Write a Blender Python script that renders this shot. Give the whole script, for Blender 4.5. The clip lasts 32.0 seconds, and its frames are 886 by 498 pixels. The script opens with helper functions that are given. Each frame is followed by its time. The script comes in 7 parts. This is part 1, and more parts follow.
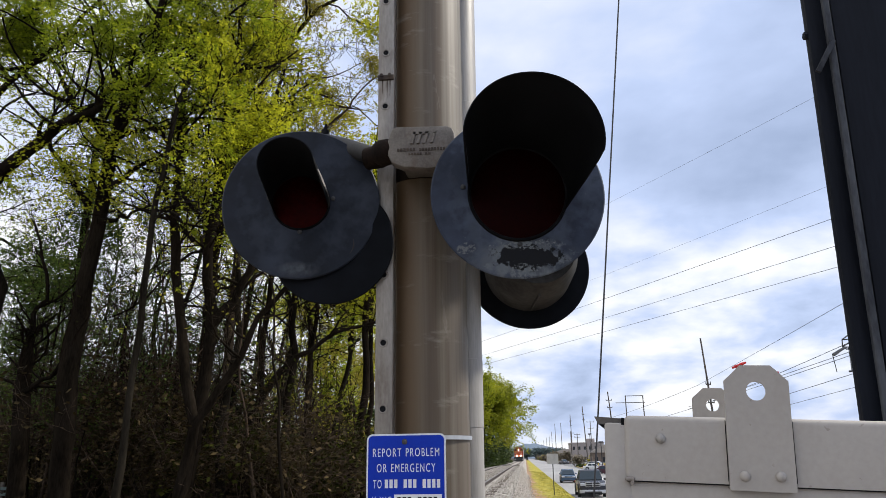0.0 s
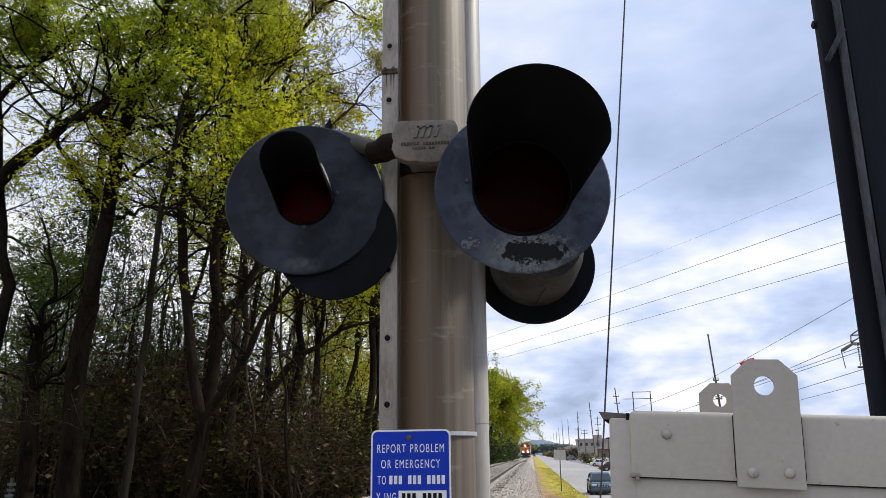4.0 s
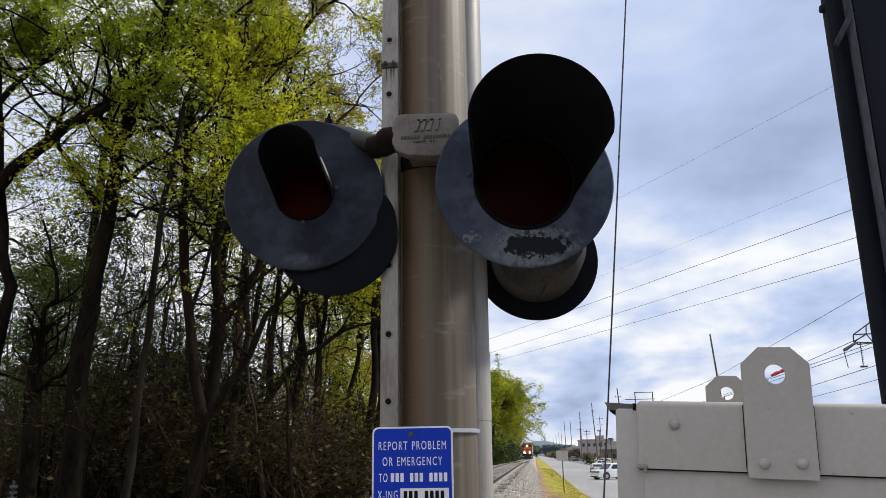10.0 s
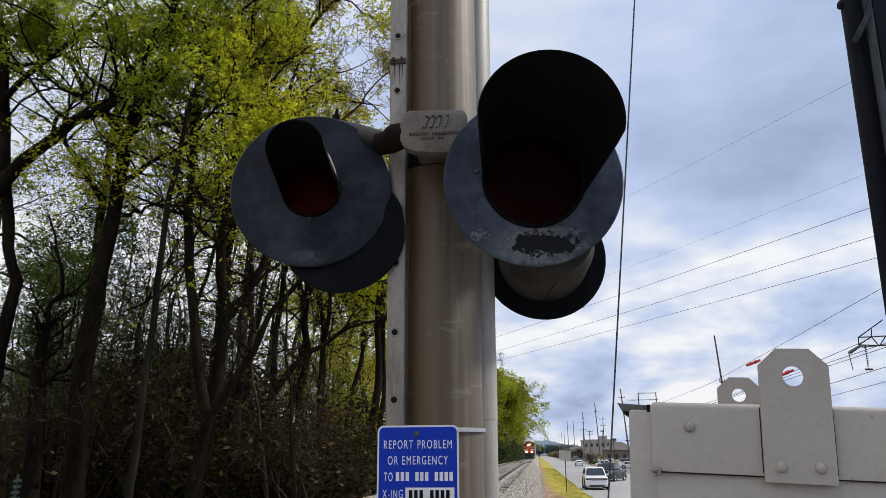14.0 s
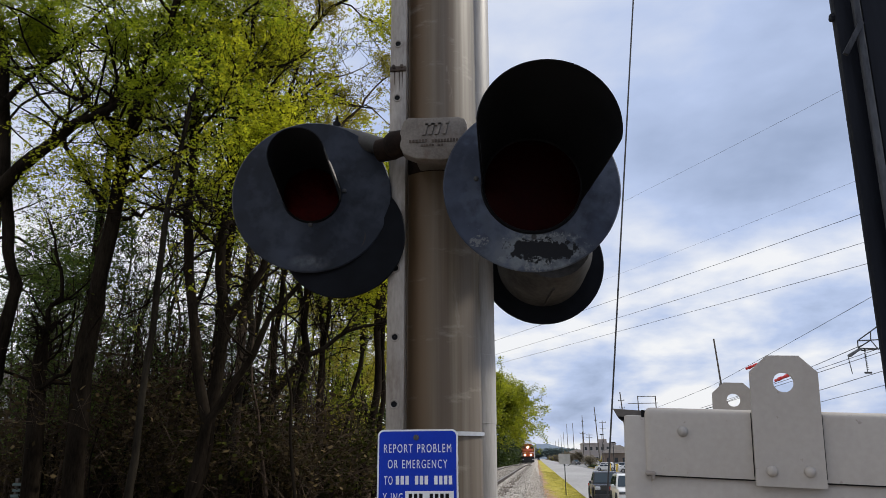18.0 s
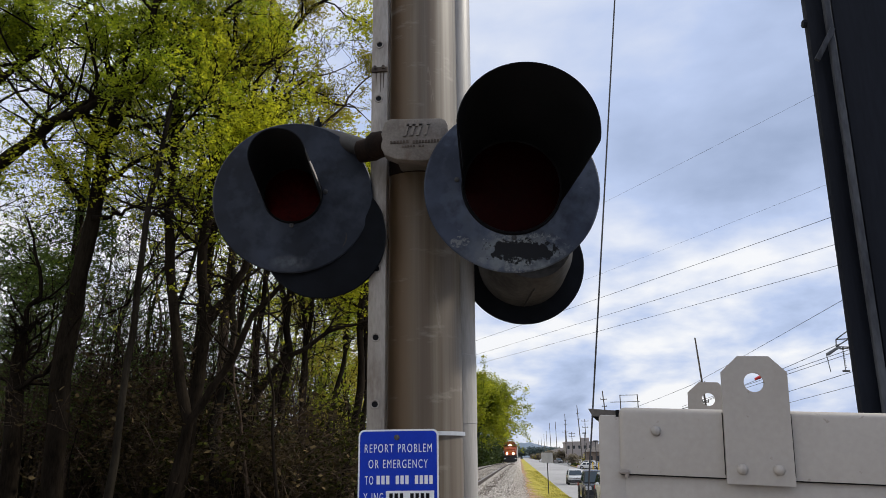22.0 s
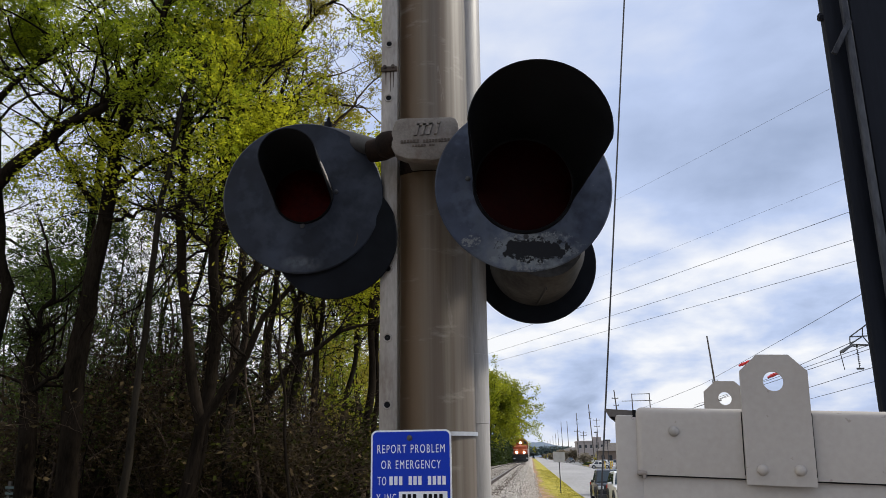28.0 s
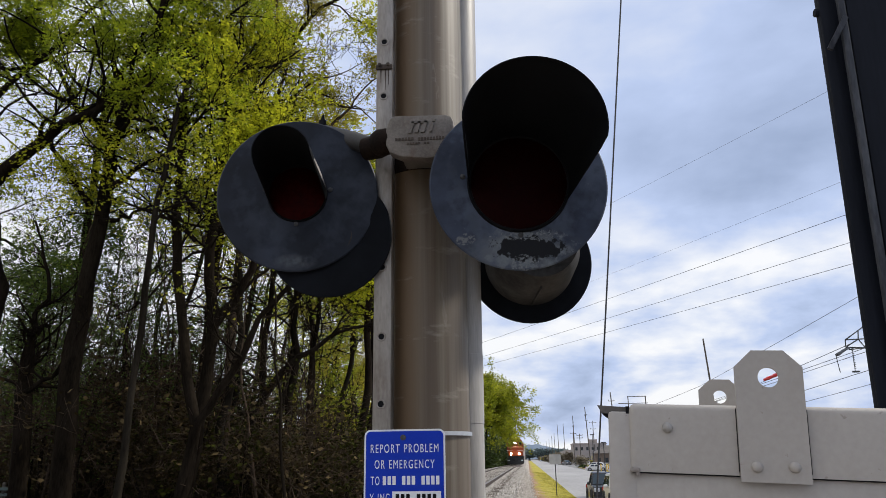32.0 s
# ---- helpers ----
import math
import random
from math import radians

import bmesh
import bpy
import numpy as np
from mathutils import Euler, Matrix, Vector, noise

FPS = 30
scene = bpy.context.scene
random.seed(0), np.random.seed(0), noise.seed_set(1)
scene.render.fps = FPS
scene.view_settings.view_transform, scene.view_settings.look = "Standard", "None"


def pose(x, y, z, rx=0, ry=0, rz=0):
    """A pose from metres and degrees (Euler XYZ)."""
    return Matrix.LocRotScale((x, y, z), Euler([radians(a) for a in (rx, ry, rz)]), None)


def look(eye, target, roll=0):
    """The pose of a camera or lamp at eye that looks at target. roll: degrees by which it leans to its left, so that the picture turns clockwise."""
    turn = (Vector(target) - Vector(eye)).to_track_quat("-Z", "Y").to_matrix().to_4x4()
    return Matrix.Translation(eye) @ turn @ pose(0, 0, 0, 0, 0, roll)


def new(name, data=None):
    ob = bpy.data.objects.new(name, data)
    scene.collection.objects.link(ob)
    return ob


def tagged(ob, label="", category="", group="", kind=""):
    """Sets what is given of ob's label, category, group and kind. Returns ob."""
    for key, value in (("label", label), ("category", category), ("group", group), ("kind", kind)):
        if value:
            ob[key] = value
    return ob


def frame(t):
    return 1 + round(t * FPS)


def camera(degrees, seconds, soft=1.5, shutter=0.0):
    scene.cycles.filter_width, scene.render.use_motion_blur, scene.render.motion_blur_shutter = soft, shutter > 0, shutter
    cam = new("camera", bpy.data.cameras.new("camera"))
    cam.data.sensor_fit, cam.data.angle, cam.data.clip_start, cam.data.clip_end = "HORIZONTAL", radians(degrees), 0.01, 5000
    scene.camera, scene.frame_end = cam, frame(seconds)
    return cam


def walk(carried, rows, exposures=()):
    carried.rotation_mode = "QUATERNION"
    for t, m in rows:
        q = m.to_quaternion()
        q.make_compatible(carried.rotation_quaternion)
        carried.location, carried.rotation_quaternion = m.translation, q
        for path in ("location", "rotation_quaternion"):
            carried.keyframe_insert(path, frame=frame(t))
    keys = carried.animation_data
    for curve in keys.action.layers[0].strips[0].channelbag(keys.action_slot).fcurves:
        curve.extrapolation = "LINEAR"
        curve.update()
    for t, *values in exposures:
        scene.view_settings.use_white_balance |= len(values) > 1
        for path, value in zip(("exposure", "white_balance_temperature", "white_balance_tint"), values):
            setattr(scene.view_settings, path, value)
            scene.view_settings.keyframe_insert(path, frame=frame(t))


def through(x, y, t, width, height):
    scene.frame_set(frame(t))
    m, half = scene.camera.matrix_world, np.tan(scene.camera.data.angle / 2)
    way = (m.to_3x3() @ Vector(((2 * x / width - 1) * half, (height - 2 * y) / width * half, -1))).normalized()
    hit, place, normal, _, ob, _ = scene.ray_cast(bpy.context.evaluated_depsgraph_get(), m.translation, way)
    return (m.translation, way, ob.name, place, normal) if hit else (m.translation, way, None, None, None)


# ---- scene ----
# the camera and its walk
cam = camera(61.5, 32.0, soft=0.6)
PATH = [
    (0, (0.001, 0.0, 1.622), (-0.196, 1.915, 2.164), -0.8),
    (0.5, (0.002, 0.004, 1.621), (-0.185, 1.919, 2.167), -0.4),
    (1, (0.003, 0.008, 1.621), (-0.188, 1.925, 2.156), -0.5),
    (1.5, (0.003, 0.016, 1.622), (-0.199, 1.929, 2.169), -0.8),
    (2, (0.006, 0.021, 1.621), (-0.197, 1.932, 2.173), -1.0),
    (2.5, (0.004, 0.019, 1.619), (-0.198, 1.93, 2.173), -0.6),
    (3, (0.004, 0.014, 1.623), (-0.202, 1.924, 2.179), -0.9),
    (3.5, (0.007, 0.017, 1.622), (-0.206, 1.93, 2.165), -0.9),
    (5.5, (0.002, 0.021, 1.621), (-0.212, 1.938, 2.146), -0.5),
    (6, (0.003, 0.026, 1.62), (-0.215, 1.941, 2.153), -0.4),
    (6.5, (0.002, 0.025, 1.619), (-0.219, 1.942, 2.147), -0.4),
    (7, (-0.001, 0.026, 1.618), (-0.224, 1.941, 2.15), -0.4),
    (7.5, (0.0, 0.036, 1.617), (-0.217, 1.951, 2.151), -0.8),
    (8, (-0.002, 0.048, 1.613), (-0.217, 1.961, 2.153), -1.0),
    (8.5, (0.001, 0.056, 1.611), (-0.216, 1.97, 2.147), -1.0),
    (9, (0.003, 0.057, 1.612), (-0.216, 1.969, 2.159), -1.1),
    (9.5, (0.003, 0.049, 1.611), (-0.212, 1.962, 2.151), -1.1),
    (10, (0.003, 0.049, 1.61), (-0.216, 1.963, 2.146), -1.0),
    (10.5, (0.004, 0.044, 1.614), (-0.216, 1.956, 2.157), -1.0),
    (11, (0.003, 0.046, 1.612), (-0.221, 1.961, 2.145), -1.0),
    (11.5, (0.0, 0.049, 1.612), (-0.229, 1.962, 2.149), -1.0),
    (12, (-0.002, 0.055, 1.61), (-0.233, 1.969, 2.143), -1.0),
    (12.5, (-0.006, 0.055, 1.614), (-0.241, 1.966, 2.155), -0.9),
    (13, (-0.008, 0.057, 1.612), (-0.241, 1.969, 2.151), -0.7),
    (13.5, (-0.007, 0.059, 1.612), (-0.243, 1.973, 2.141), -0.8),
    (14, (-0.008, 0.066, 1.612), (-0.239, 1.98, 2.145), -0.4),
    (14.5, (-0.003, 0.064, 1.612), (-0.237, 1.977, 2.148), -0.4),
    (16.5, (0.003, 0.069, 1.613), (-0.238, 1.978, 2.159), -0.7),
    (17, (0.001, 0.06, 1.61), (-0.233, 1.973, 2.147), -0.8),
    (17.5, (-0.002, 0.051, 1.614), (-0.231, 1.96, 2.162), -0.6),
    (18, (-0.005, 0.04, 1.613), (-0.234, 1.951, 2.154), -0.4),
    (18.5, (-0.008, 0.036, 1.614), (-0.231, 1.949, 2.15), -0.4),
    (19, (-0.011, 0.033, 1.612), (-0.237, 1.946, 2.15), -0.2),
    (19.5, (-0.013, 0.036, 1.612), (-0.234, 1.948, 2.153), -0.2),
    (20, (-0.01, 0.037, 1.612), (-0.224, 1.952, 2.148), -0.3),
    (20.5, (-0.005, 0.038, 1.615), (-0.214, 1.952, 2.156), -0.7),
    (21, (-0.002, 0.035, 1.616), (-0.195, 1.949, 2.162), -0.7),
    (21.5, (0.0, 0.03, 1.615), (-0.191, 1.946, 2.158), -0.6),
    (22, (0.004, 0.03, 1.614), (-0.181, 1.947, 2.153), -0.7),
    (22.5, (0.009, 0.03, 1.615), (-0.176, 1.945, 2.159), -0.9),
    (23, (0.012, 0.033, 1.614), (-0.172, 1.948, 2.16), -1.0),
    (23.5, (0.008, 0.031, 1.614), (-0.185, 1.945, 2.161), -1.1),
    (24, (0.004, 0.032, 1.616), (-0.174, 1.948, 2.164), -1.1),
    (24.5, (0.004, 0.027, 1.617), (-0.176, 1.942, 2.167), -1.1),
    (25, (0.003, 0.028, 1.618), (-0.184, 1.941, 2.173), -1.0),
    (25.5, (0.001, 0.031, 1.618), (-0.192, 1.945, 2.166), -0.8),
    (27.5, (-0.003, 0.036, 1.617), (-0.209, 1.951, 2.156), -0.9),
    (28, (-0.001, 0.04, 1.616), (-0.213, 1.955, 2.155), -0.9),
    (28.5, (-0.001, 0.046, 1.615), (-0.206, 1.961, 2.153), -0.8),
    (29, (0.001, 0.053, 1.615), (-0.202, 1.969, 2.152), -0.8),
    (29.5, (0.002, 0.056, 1.615), (-0.203, 1.971, 2.156), -0.7),
    (30, (0.002, 0.056, 1.615), (-0.201, 1.97, 2.158), -0.6),
    (30.5, (0.003, 0.054, 1.617), (-0.199, 1.969, 2.157), -0.7),
    (31, (0.004, 0.053, 1.618), (-0.2, 1.967, 2.163), -0.8),
    (31.5, (0.003, 0.056, 1.615), (-0.204, 1.969, 2.16), -0.8),
    (32, (0.004, 0.055, 1.609), (-0.199, 1.969, 2.153), -0.8),
]
walk(cam, [(t, look(eye, target, roll)) for t, eye, target, roll in PATH],
     [(0, 0.16), (6, 0.10), (13, -0.05), (19, -0.09), (23, -0.02), (32, 0.0)])

# world and sun: a broken overcast sky, the sun veiled, high to the right, a little ahead of the camera
SUN_TO = Vector((0.80, 0.22, 0.80)).normalized()
world = bpy.data.worlds.new("sky")
scene.world = world
world.use_nodes = True
wn, wl = world.node_tree.nodes, world.node_tree.links
wn.clear()


def wnode(kind, **inputs):
    n = wn.new(kind)
    for k, v in inputs.items():
        n.inputs[k.replace("_", " ")].default_value = v
    return n


sky = wn.new("ShaderNodeTexSky")
sky.sky_type, sky.sun_disc = "NISHITA", False
sky.sun_elevation = math.asin(SUN_TO.z)
sky.sun_rotation = math.atan2(SUN_TO.x, SUN_TO.y)
sky.air_density, sky.dust_density, sky.ozone_density = 1.2, 2.0, 1.0
co = wn.new("ShaderNodeTexCoord")
sep = wn.new("ShaderNodeSeparateXYZ")
wl.new(co.outputs["Generated"], sep.inputs[0])
# clouds lie on a flat deck, so they crowd together towards the horizon
zc = wn.new("ShaderNodeMath"); zc.operation = "MAXIMUM"; zc.inputs[1].default_value = 0.0
wl.new(sep.outputs["Z"], zc.inputs[0])
za = wn.new("ShaderNodeMath"); za.operation = "ADD"; za.inputs[1].default_value = 0.30
wl.new(zc.outputs[0], za.inputs[0])
dx = wn.new("ShaderNodeMath"); dx.operation = "DIVIDE"
dy = wn.new("ShaderNodeMath"); dy.operation = "DIVIDE"
wl.new(sep.outputs["X"], dx.inputs[0]); wl.new(za.outputs[0], dx.inputs[1])
wl.new(sep.outputs["Y"], dy.inputs[0]); wl.new(za.outputs[0], dy.inputs[1])
deck = wn.new("ShaderNodeCombineXYZ")
wl.new(dx.outputs[0], deck.inputs[0]); wl.new(dy.outputs[0], deck.inputs[1])
big = wnode("ShaderNodeTexNoise", Scale=1.15, Detail=7.0, Roughness=0.5, Distortion=0.25)
small = wnode("ShaderNodeTexNoise", Scale=8.0, Detail=6.0, Roughness=0.50, Distortion=0.12)
soft_map = wn.new("ShaderNodeMapping"); soft_map.inputs["Scale"].default_value = (1.0, 1.0, 2.3)
wl.new(co.outputs["Generated"], soft_map.inputs[0])
shift = wn.new("ShaderNodeVectorMath"); shift.operation = "ADD"; shift.inputs[1].default_value = (3.1, 1.7, 0.0)
wl.new(deck.outputs[0], shift.inputs[0])
wl.new(shift.outputs[0], big.inputs["Vector"]); wl.new(soft_map.outputs[0], small.inputs["Vector"])
mixn = wn.new("ShaderNodeMix"); mixn.data_type = "FLOAT"; mixn.inputs[0].default_value = 0.24
puff = wn.new("ShaderNodeMapRange"); puff.inputs[1].default_value = 0.12; puff.inputs[2].default_value = 0.34; puff.inputs[3].default_value = 0.93; puff.inputs[4].default_value = 0.22
wl.new(zc.outputs[0], puff.inputs[0]); wl.new(puff.outputs[0], mixn.inputs[0])
wl.new(big.outputs[0], mixn.inputs[2]); wl.new(small.outputs[0], mixn.inputs[3])
ramp = wn.new("ShaderNodeValToRGB")
ramp.color_ramp.elements[0].position, ramp.color_ramp.elements[0].color = 0.30, (0.27, 0.35, 0.53, 1)
ramp.color_ramp.elements[1].position, ramp.color_ramp.elements[1].color = 0.67, (1.02, 1.03, 1.06, 1)
mid = ramp.color_ramp.elements.new(0.49); mid.color = (0.55, 0.66, 0.93, 1)
# a darker grey bank hangs at middle height all round, with brighter breaks beneath it
bank = wn.new("ShaderNodeValToRGB")
bank.color_ramp.interpolation = "B_SPLINE"
for k, (pos, val) in enumerate(((0.0, 0.62), (0.10, 0.625), (0.20, 0.63), (0.27, 0.66), (0.335, 0.435), (0.46, 0.45), (0.56, 0.57), (0.75, 0.62))):
    e = bank.color_ramp.elements[k] if k < 2 else bank.color_ramp.elements.new(pos)
    e.position, e.color = pos, (val, val, val, 1)
wl.new(zc.outputs[0], bank.inputs[0])
lift = wn.new("ShaderNodeMath"); lift.operation = "MULTIPLY_ADD"; lift.inputs[1].default_value = 0.55; lift.inputs[2].default_value = -0.29
wl.new(bank.outputs[0], lift.inputs[0])
cloud = wn.new("ShaderNodeMath"); cloud.operation = "ADD"
level = wn.new("ShaderNodeMath"); level.operation = "SUBTRACT"; level.inputs[1].default_value = 0.5
wl.new(mixn.outputs[0], level.inputs[0])
calm = wn.new("ShaderNodeMapRange"); calm.inputs[1].default_value = 0.24; calm.inputs[2].default_value = 0.40; calm.inputs[3].default_value = 1.1; calm.inputs[4].default_value = 0.75
wl.new(zc.outputs[0], calm.inputs[0])
gain = wn.new("ShaderNodeMath"); gain.operation = "MULTIPLY_ADD"; gain.inputs[2].default_value = 0.5
wl.new(level.outputs[0], gain.inputs[0]); wl.new(calm.outputs[0], gain.inputs[1])
west = wn.new("ShaderNodeMapRange"); west.inputs[1].default_value = -0.12; west.inputs[2].default_value = -0.42; west.inputs[3].default_value = 0.0; west.inputs[4].default_value = 0.20
wl.new(sep.outputs["X"], west.inputs[0])
thin_cloud = wn.new("ShaderNodeMath"); thin_cloud.operation = "ADD"
wl.new(lift.outputs[0], thin_cloud.inputs[0]); wl.new(west.outputs[0], thin_cloud.inputs[1])
wl.new(thin_cloud.outputs[0], cloud.inputs[0]); wl.new(gain.outputs[0], cloud.inputs[1])
wl.new(cloud.outputs[0], ramp.inputs[0])
scaled = wn.new("ShaderNodeVectorMath"); scaled.operation = "SCALE"; scaled.inputs["Scale"].default_value = 0.08
wl.new(sky.outputs[0], scaled.inputs[0])
over = wn.new("ShaderNodeMix"); over.data_type = "RGBA"; over.inputs[0].default_value = 0.9
wl.new(scaled.outputs[0], over.inputs[6]); wl.new(ramp.outputs[0], over.inputs[7])
bg = wnode("ShaderNodeBackground", Strength=1.0)
wl.new(over.outputs[2], bg.inputs["Color"])
wo = wn.new("ShaderNodeOutputWorld")
wl.new(bg.outputs[0], wo.inputs[0])

sun = new("sun", bpy.data.lights.new("sun", "SUN"))
sun.data.energy, sun.data.angle, sun.data.color = 3.8, radians(6), (1.0, 0.95, 0.86)
sun.matrix_world = look(SUN_TO * 50, (0, 0, 0))


# materials
def mat(name, a, b, rough=0.6, metal=0.0, scale=6.0, fine=60.0, bump=0.15, stretch=(1, 1, 1), spread=(0.35, 0.65), spec=0.5, rough_var=0.15, per_object=0.0):
    """Two colours mixed by a coarse and a fine grain, with roughness and relief that follow them."""
    m = bpy.data.materials.new(name)
    m.use_nodes = True
    n, l = m.node_tree.nodes, m.node_tree.links
    p = n["Principled BSDF"]
    tc = n.new("ShaderNodeTexCoord")
    mp = n.new("ShaderNodeMapping"); mp.inputs["Scale"].default_value = stretch
    l.new(tc.outputs["Object"], mp.inputs[0])
    n1 = n.new("ShaderNodeTexNoise"); n1.inputs["Scale"].default_value = scale; n1.inputs["Detail"].default_value = 5
    n2 = n.new("ShaderNodeTexNoise"); n2.inputs["Scale"].default_value = fine; n2.inputs["Detail"].default_value = 3
    l.new(mp.outputs[0], n1.inputs["Vector"]); l.new(mp.outputs[0], n2.inputs["Vector"])
    mx = n.new("ShaderNodeMix"); mx.data_type = "FLOAT"; mx.inputs[0].default_value = 0.35
    l.new(n1.outputs[0], mx.inputs[2]); l.new(n2.outputs[0], mx.inputs[3])
    r = n.new("ShaderNodeValToRGB")
    r.color_ramp.elements[0].position, r.color_ramp.elements[0].color = spread[0], (*a, 1)
    r.color_ramp.elements[1].position, r.color_ramp.elements[1].color = spread[1], (*b, 1)
    l.new(mx.outputs[0], r.inputs[0])
    out = r.outputs[0]
    if per_object:
        oi = n.new("ShaderNodeObjectInfo")
        mr = n.new("ShaderNodeMapRange"); mr.inputs[3].default_value = 1 - per_object; mr.inputs[4].default_value = 1 + per_object
        l.new(oi.outputs["Random"], mr.inputs[0])
        hv = n.new("ShaderNodeHueSaturation")
        l.new(mr.outputs[0], hv.inputs["Value"]); l.new(out, hv.inputs["Color"])
        out = hv.outputs[0]
    l.new(out, p.inputs["Base Color"])
    rr = n.new("ShaderNodeMapRange"); rr.inputs[3].default_value = max(0.02, rough - rough_var); rr.inputs[4].default_value = min(1, rough + rough_var)
    l.new(mx.outputs[0], rr.inputs[0]); l.new(rr.outputs[0], p.inputs["Roughness"])
    p.inputs["Metallic"].default_value = metal
    p.inputs["Specular IOR Level"].default_value = spec
    if bump:
        bp = n.new("ShaderNodeBump"); bp.inputs["Strength"].default_value = bump; bp.inputs["Distance"].default_value = 0.01
        l.new(mx.outputs[0], bp.inputs["Height"]); l.new(bp.outputs[0], p.inputs["Normal"])
    return m


def leaf_mat(name, a, b, c, through=0.45, spec=0.2, clump=2.4):
    """Thin leaves: each spray and each leaf its own tone, light passing through them."""
    m = bpy.data.materials.new(name)
    m.use_nodes = True
    n, l = m.node_tree.nodes, m.node_tree.links
    p = n["Principled BSDF"]
    g = n.new("ShaderNodeNewGeometry")
    r = n.new("ShaderNodeValToRGB")
    r.color_ramp.elements[0].position, r.color_ramp.elements[0].color = 0.0, (*a, 1)
    r.color_ramp.elements[1].position, r.color_ramp.elements[1].color = 1.0, (*c, 1)
    e = r.color_ramp.elements.new(0.5); e.color = (*b, 1)
    tc = n.new("ShaderNodeTexCoord")
    cl = n.new("ShaderNodeTexNoise"); cl.inputs["Scale"].default_value = clump; cl.inputs["Detail"].default_value = 2
    l.new(tc.outputs["Object"], cl.inputs["Vector"])
    cr = n.new("ShaderNodeMapRange"); cr.inputs[1].default_value = 0.32; cr.inputs[2].default_value = 0.68
    l.new(cl.outputs[0], cr.inputs[0])
    own = n.new("ShaderNodeMix"); own.data_type = "FLOAT"; own.inputs[0].default_value = 0.45
    l.new(cr.outputs[0], own.inputs[2]); l.new(g.outputs["Random Per Island"], own.inputs[3])
    l.new(own.outputs[0], r.inputs[0])
    nz = n.new("ShaderNodeTexNoise"); nz.inputs["Scale"].default_value = 0.6; nz.inputs["Detail"].default_value = 3
    l.new(tc.outputs["Object"], nz.inputs["Vector"])
    mr = n.new("ShaderNodeMapRange"); mr.inputs[1].default_value = 0.3; mr.inputs[2].default_value = 0.7; mr.inputs[3].default_value = 0.75; mr.inputs[4].default_value = 1.25
    l.new(nz.outputs[0], mr.inputs[0])
    hv = n.new("ShaderNodeHueSaturation")
    l.new(r.outputs[0], hv.inputs["Color"]); l.new(mr.outputs[0], hv.inputs["Value"])
    l.new(hv.outputs[0], p.inputs["Base Color"])
    p.inputs["Roughness"].default_value = 0.55
    p.inputs["Specular IOR Level"].default_value = spec
    t = n.new("ShaderNodeBsdfTranslucent")
    l.new(hv.outputs[0], t.inputs["Color"])
    ms = n.new("ShaderNodeMixShader"); ms.inputs[0].default_value = through
    l.new(p.outputs[0], ms.inputs[1]); l.new(t.outputs[0], ms.inputs[2])
    l.new(ms.outputs[0], n["Material Output"].inputs["Surface"])
    return m


def glow_mat(name, colour, strength):
    m = bpy.data.materials.new(name)
    m.use_nodes = True
    p = m.node_tree.nodes["Principled BSDF"]
    p.inputs["Base Color"].default_value = (*colour, 1)
    p.inputs["Emission Color"].default_value = (*colour, 1)
    p.inputs["Emission Strength"].default_value = strength
    return m


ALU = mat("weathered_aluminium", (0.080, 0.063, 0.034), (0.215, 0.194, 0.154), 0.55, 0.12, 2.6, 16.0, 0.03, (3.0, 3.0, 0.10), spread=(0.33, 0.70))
ALU_LIGHT = mat("plain_aluminium", (0.25, 0.235, 0.215), (0.38, 0.36, 0.335), 0.5, 0.2, 4.0, 40.0, 0.05, (5, 5, 0.5))
ALU_DULL = mat("dull_aluminium", (0.20, 0.175, 0.15), (0.36, 0.33, 0.295), 0.5, 0.4, 7.0, 70.0, 0.08, (2, 2, 0.5))
CAST = mat("cast_aluminium", (0.10, 0.084, 0.070), (0.19, 0.168, 0.146), 0.6, 0.3, 14.0, 160.0, 0.25)
BARREL = mat("dirty_grey_barrel", (0.018, 0.017, 0.016), (0.062, 0.058, 0.053), 0.7, 0.0, 8.0, 60.0, 0.1, spec=0.1)
RUST_CAST = mat("rusty_casting", (0.028, 0.018, 0.013), (0.10, 0.075, 0.055), 0.75, 0.2, 18.0, 120.0, 0.35)
DARK_RUST = mat("dark_rusty_fitting", (0.004, 0.0025, 0.0018), (0.020, 0.012, 0.008), 0.8, 0.0, 18.0, 120.0, 0.35, spec=0.1)
ARM_METAL = mat("stained_arm", (0.012, 0.0115, 0.0115), (0.042, 0.040, 0.039), 0.65, 0.1, 12.0, 90.0, 0.15)
BLACK = mat("black_paint", (0.003, 0.0033, 0.004), (0.008, 0.0085, 0.010), 0.6, 0.0, 10.0, 90.0, 0.08, spec=0.10)
# Darker copy of the disc paint, with the rear discs' shade in it.
SHADED_DISC = mat("shaded_black_disc", (0.002, 0.0024, 0.0035), (0.008, 0.0095, 0.013), 0.6, 0.0, 5.0, 18.0, 0.03, spec=0.08, spread=(0.34, 0.68))
WORN = mat("rubbed_paint", (0.022, 0.027, 0.035), (0.07, 0.08, 0.095), 0.55, 0.0, 22.0, 80.0, 0.15)
# The hood's shade is put into both lens colours.
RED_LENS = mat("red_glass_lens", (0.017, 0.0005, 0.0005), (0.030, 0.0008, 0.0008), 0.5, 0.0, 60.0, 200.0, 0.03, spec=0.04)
DRIP = mat("stained_drip_plate", (0.05, 0.042, 0.036), (0.16, 0.145, 0.13), 0.6, 0.3, 20.0, 90.0, 0.2)
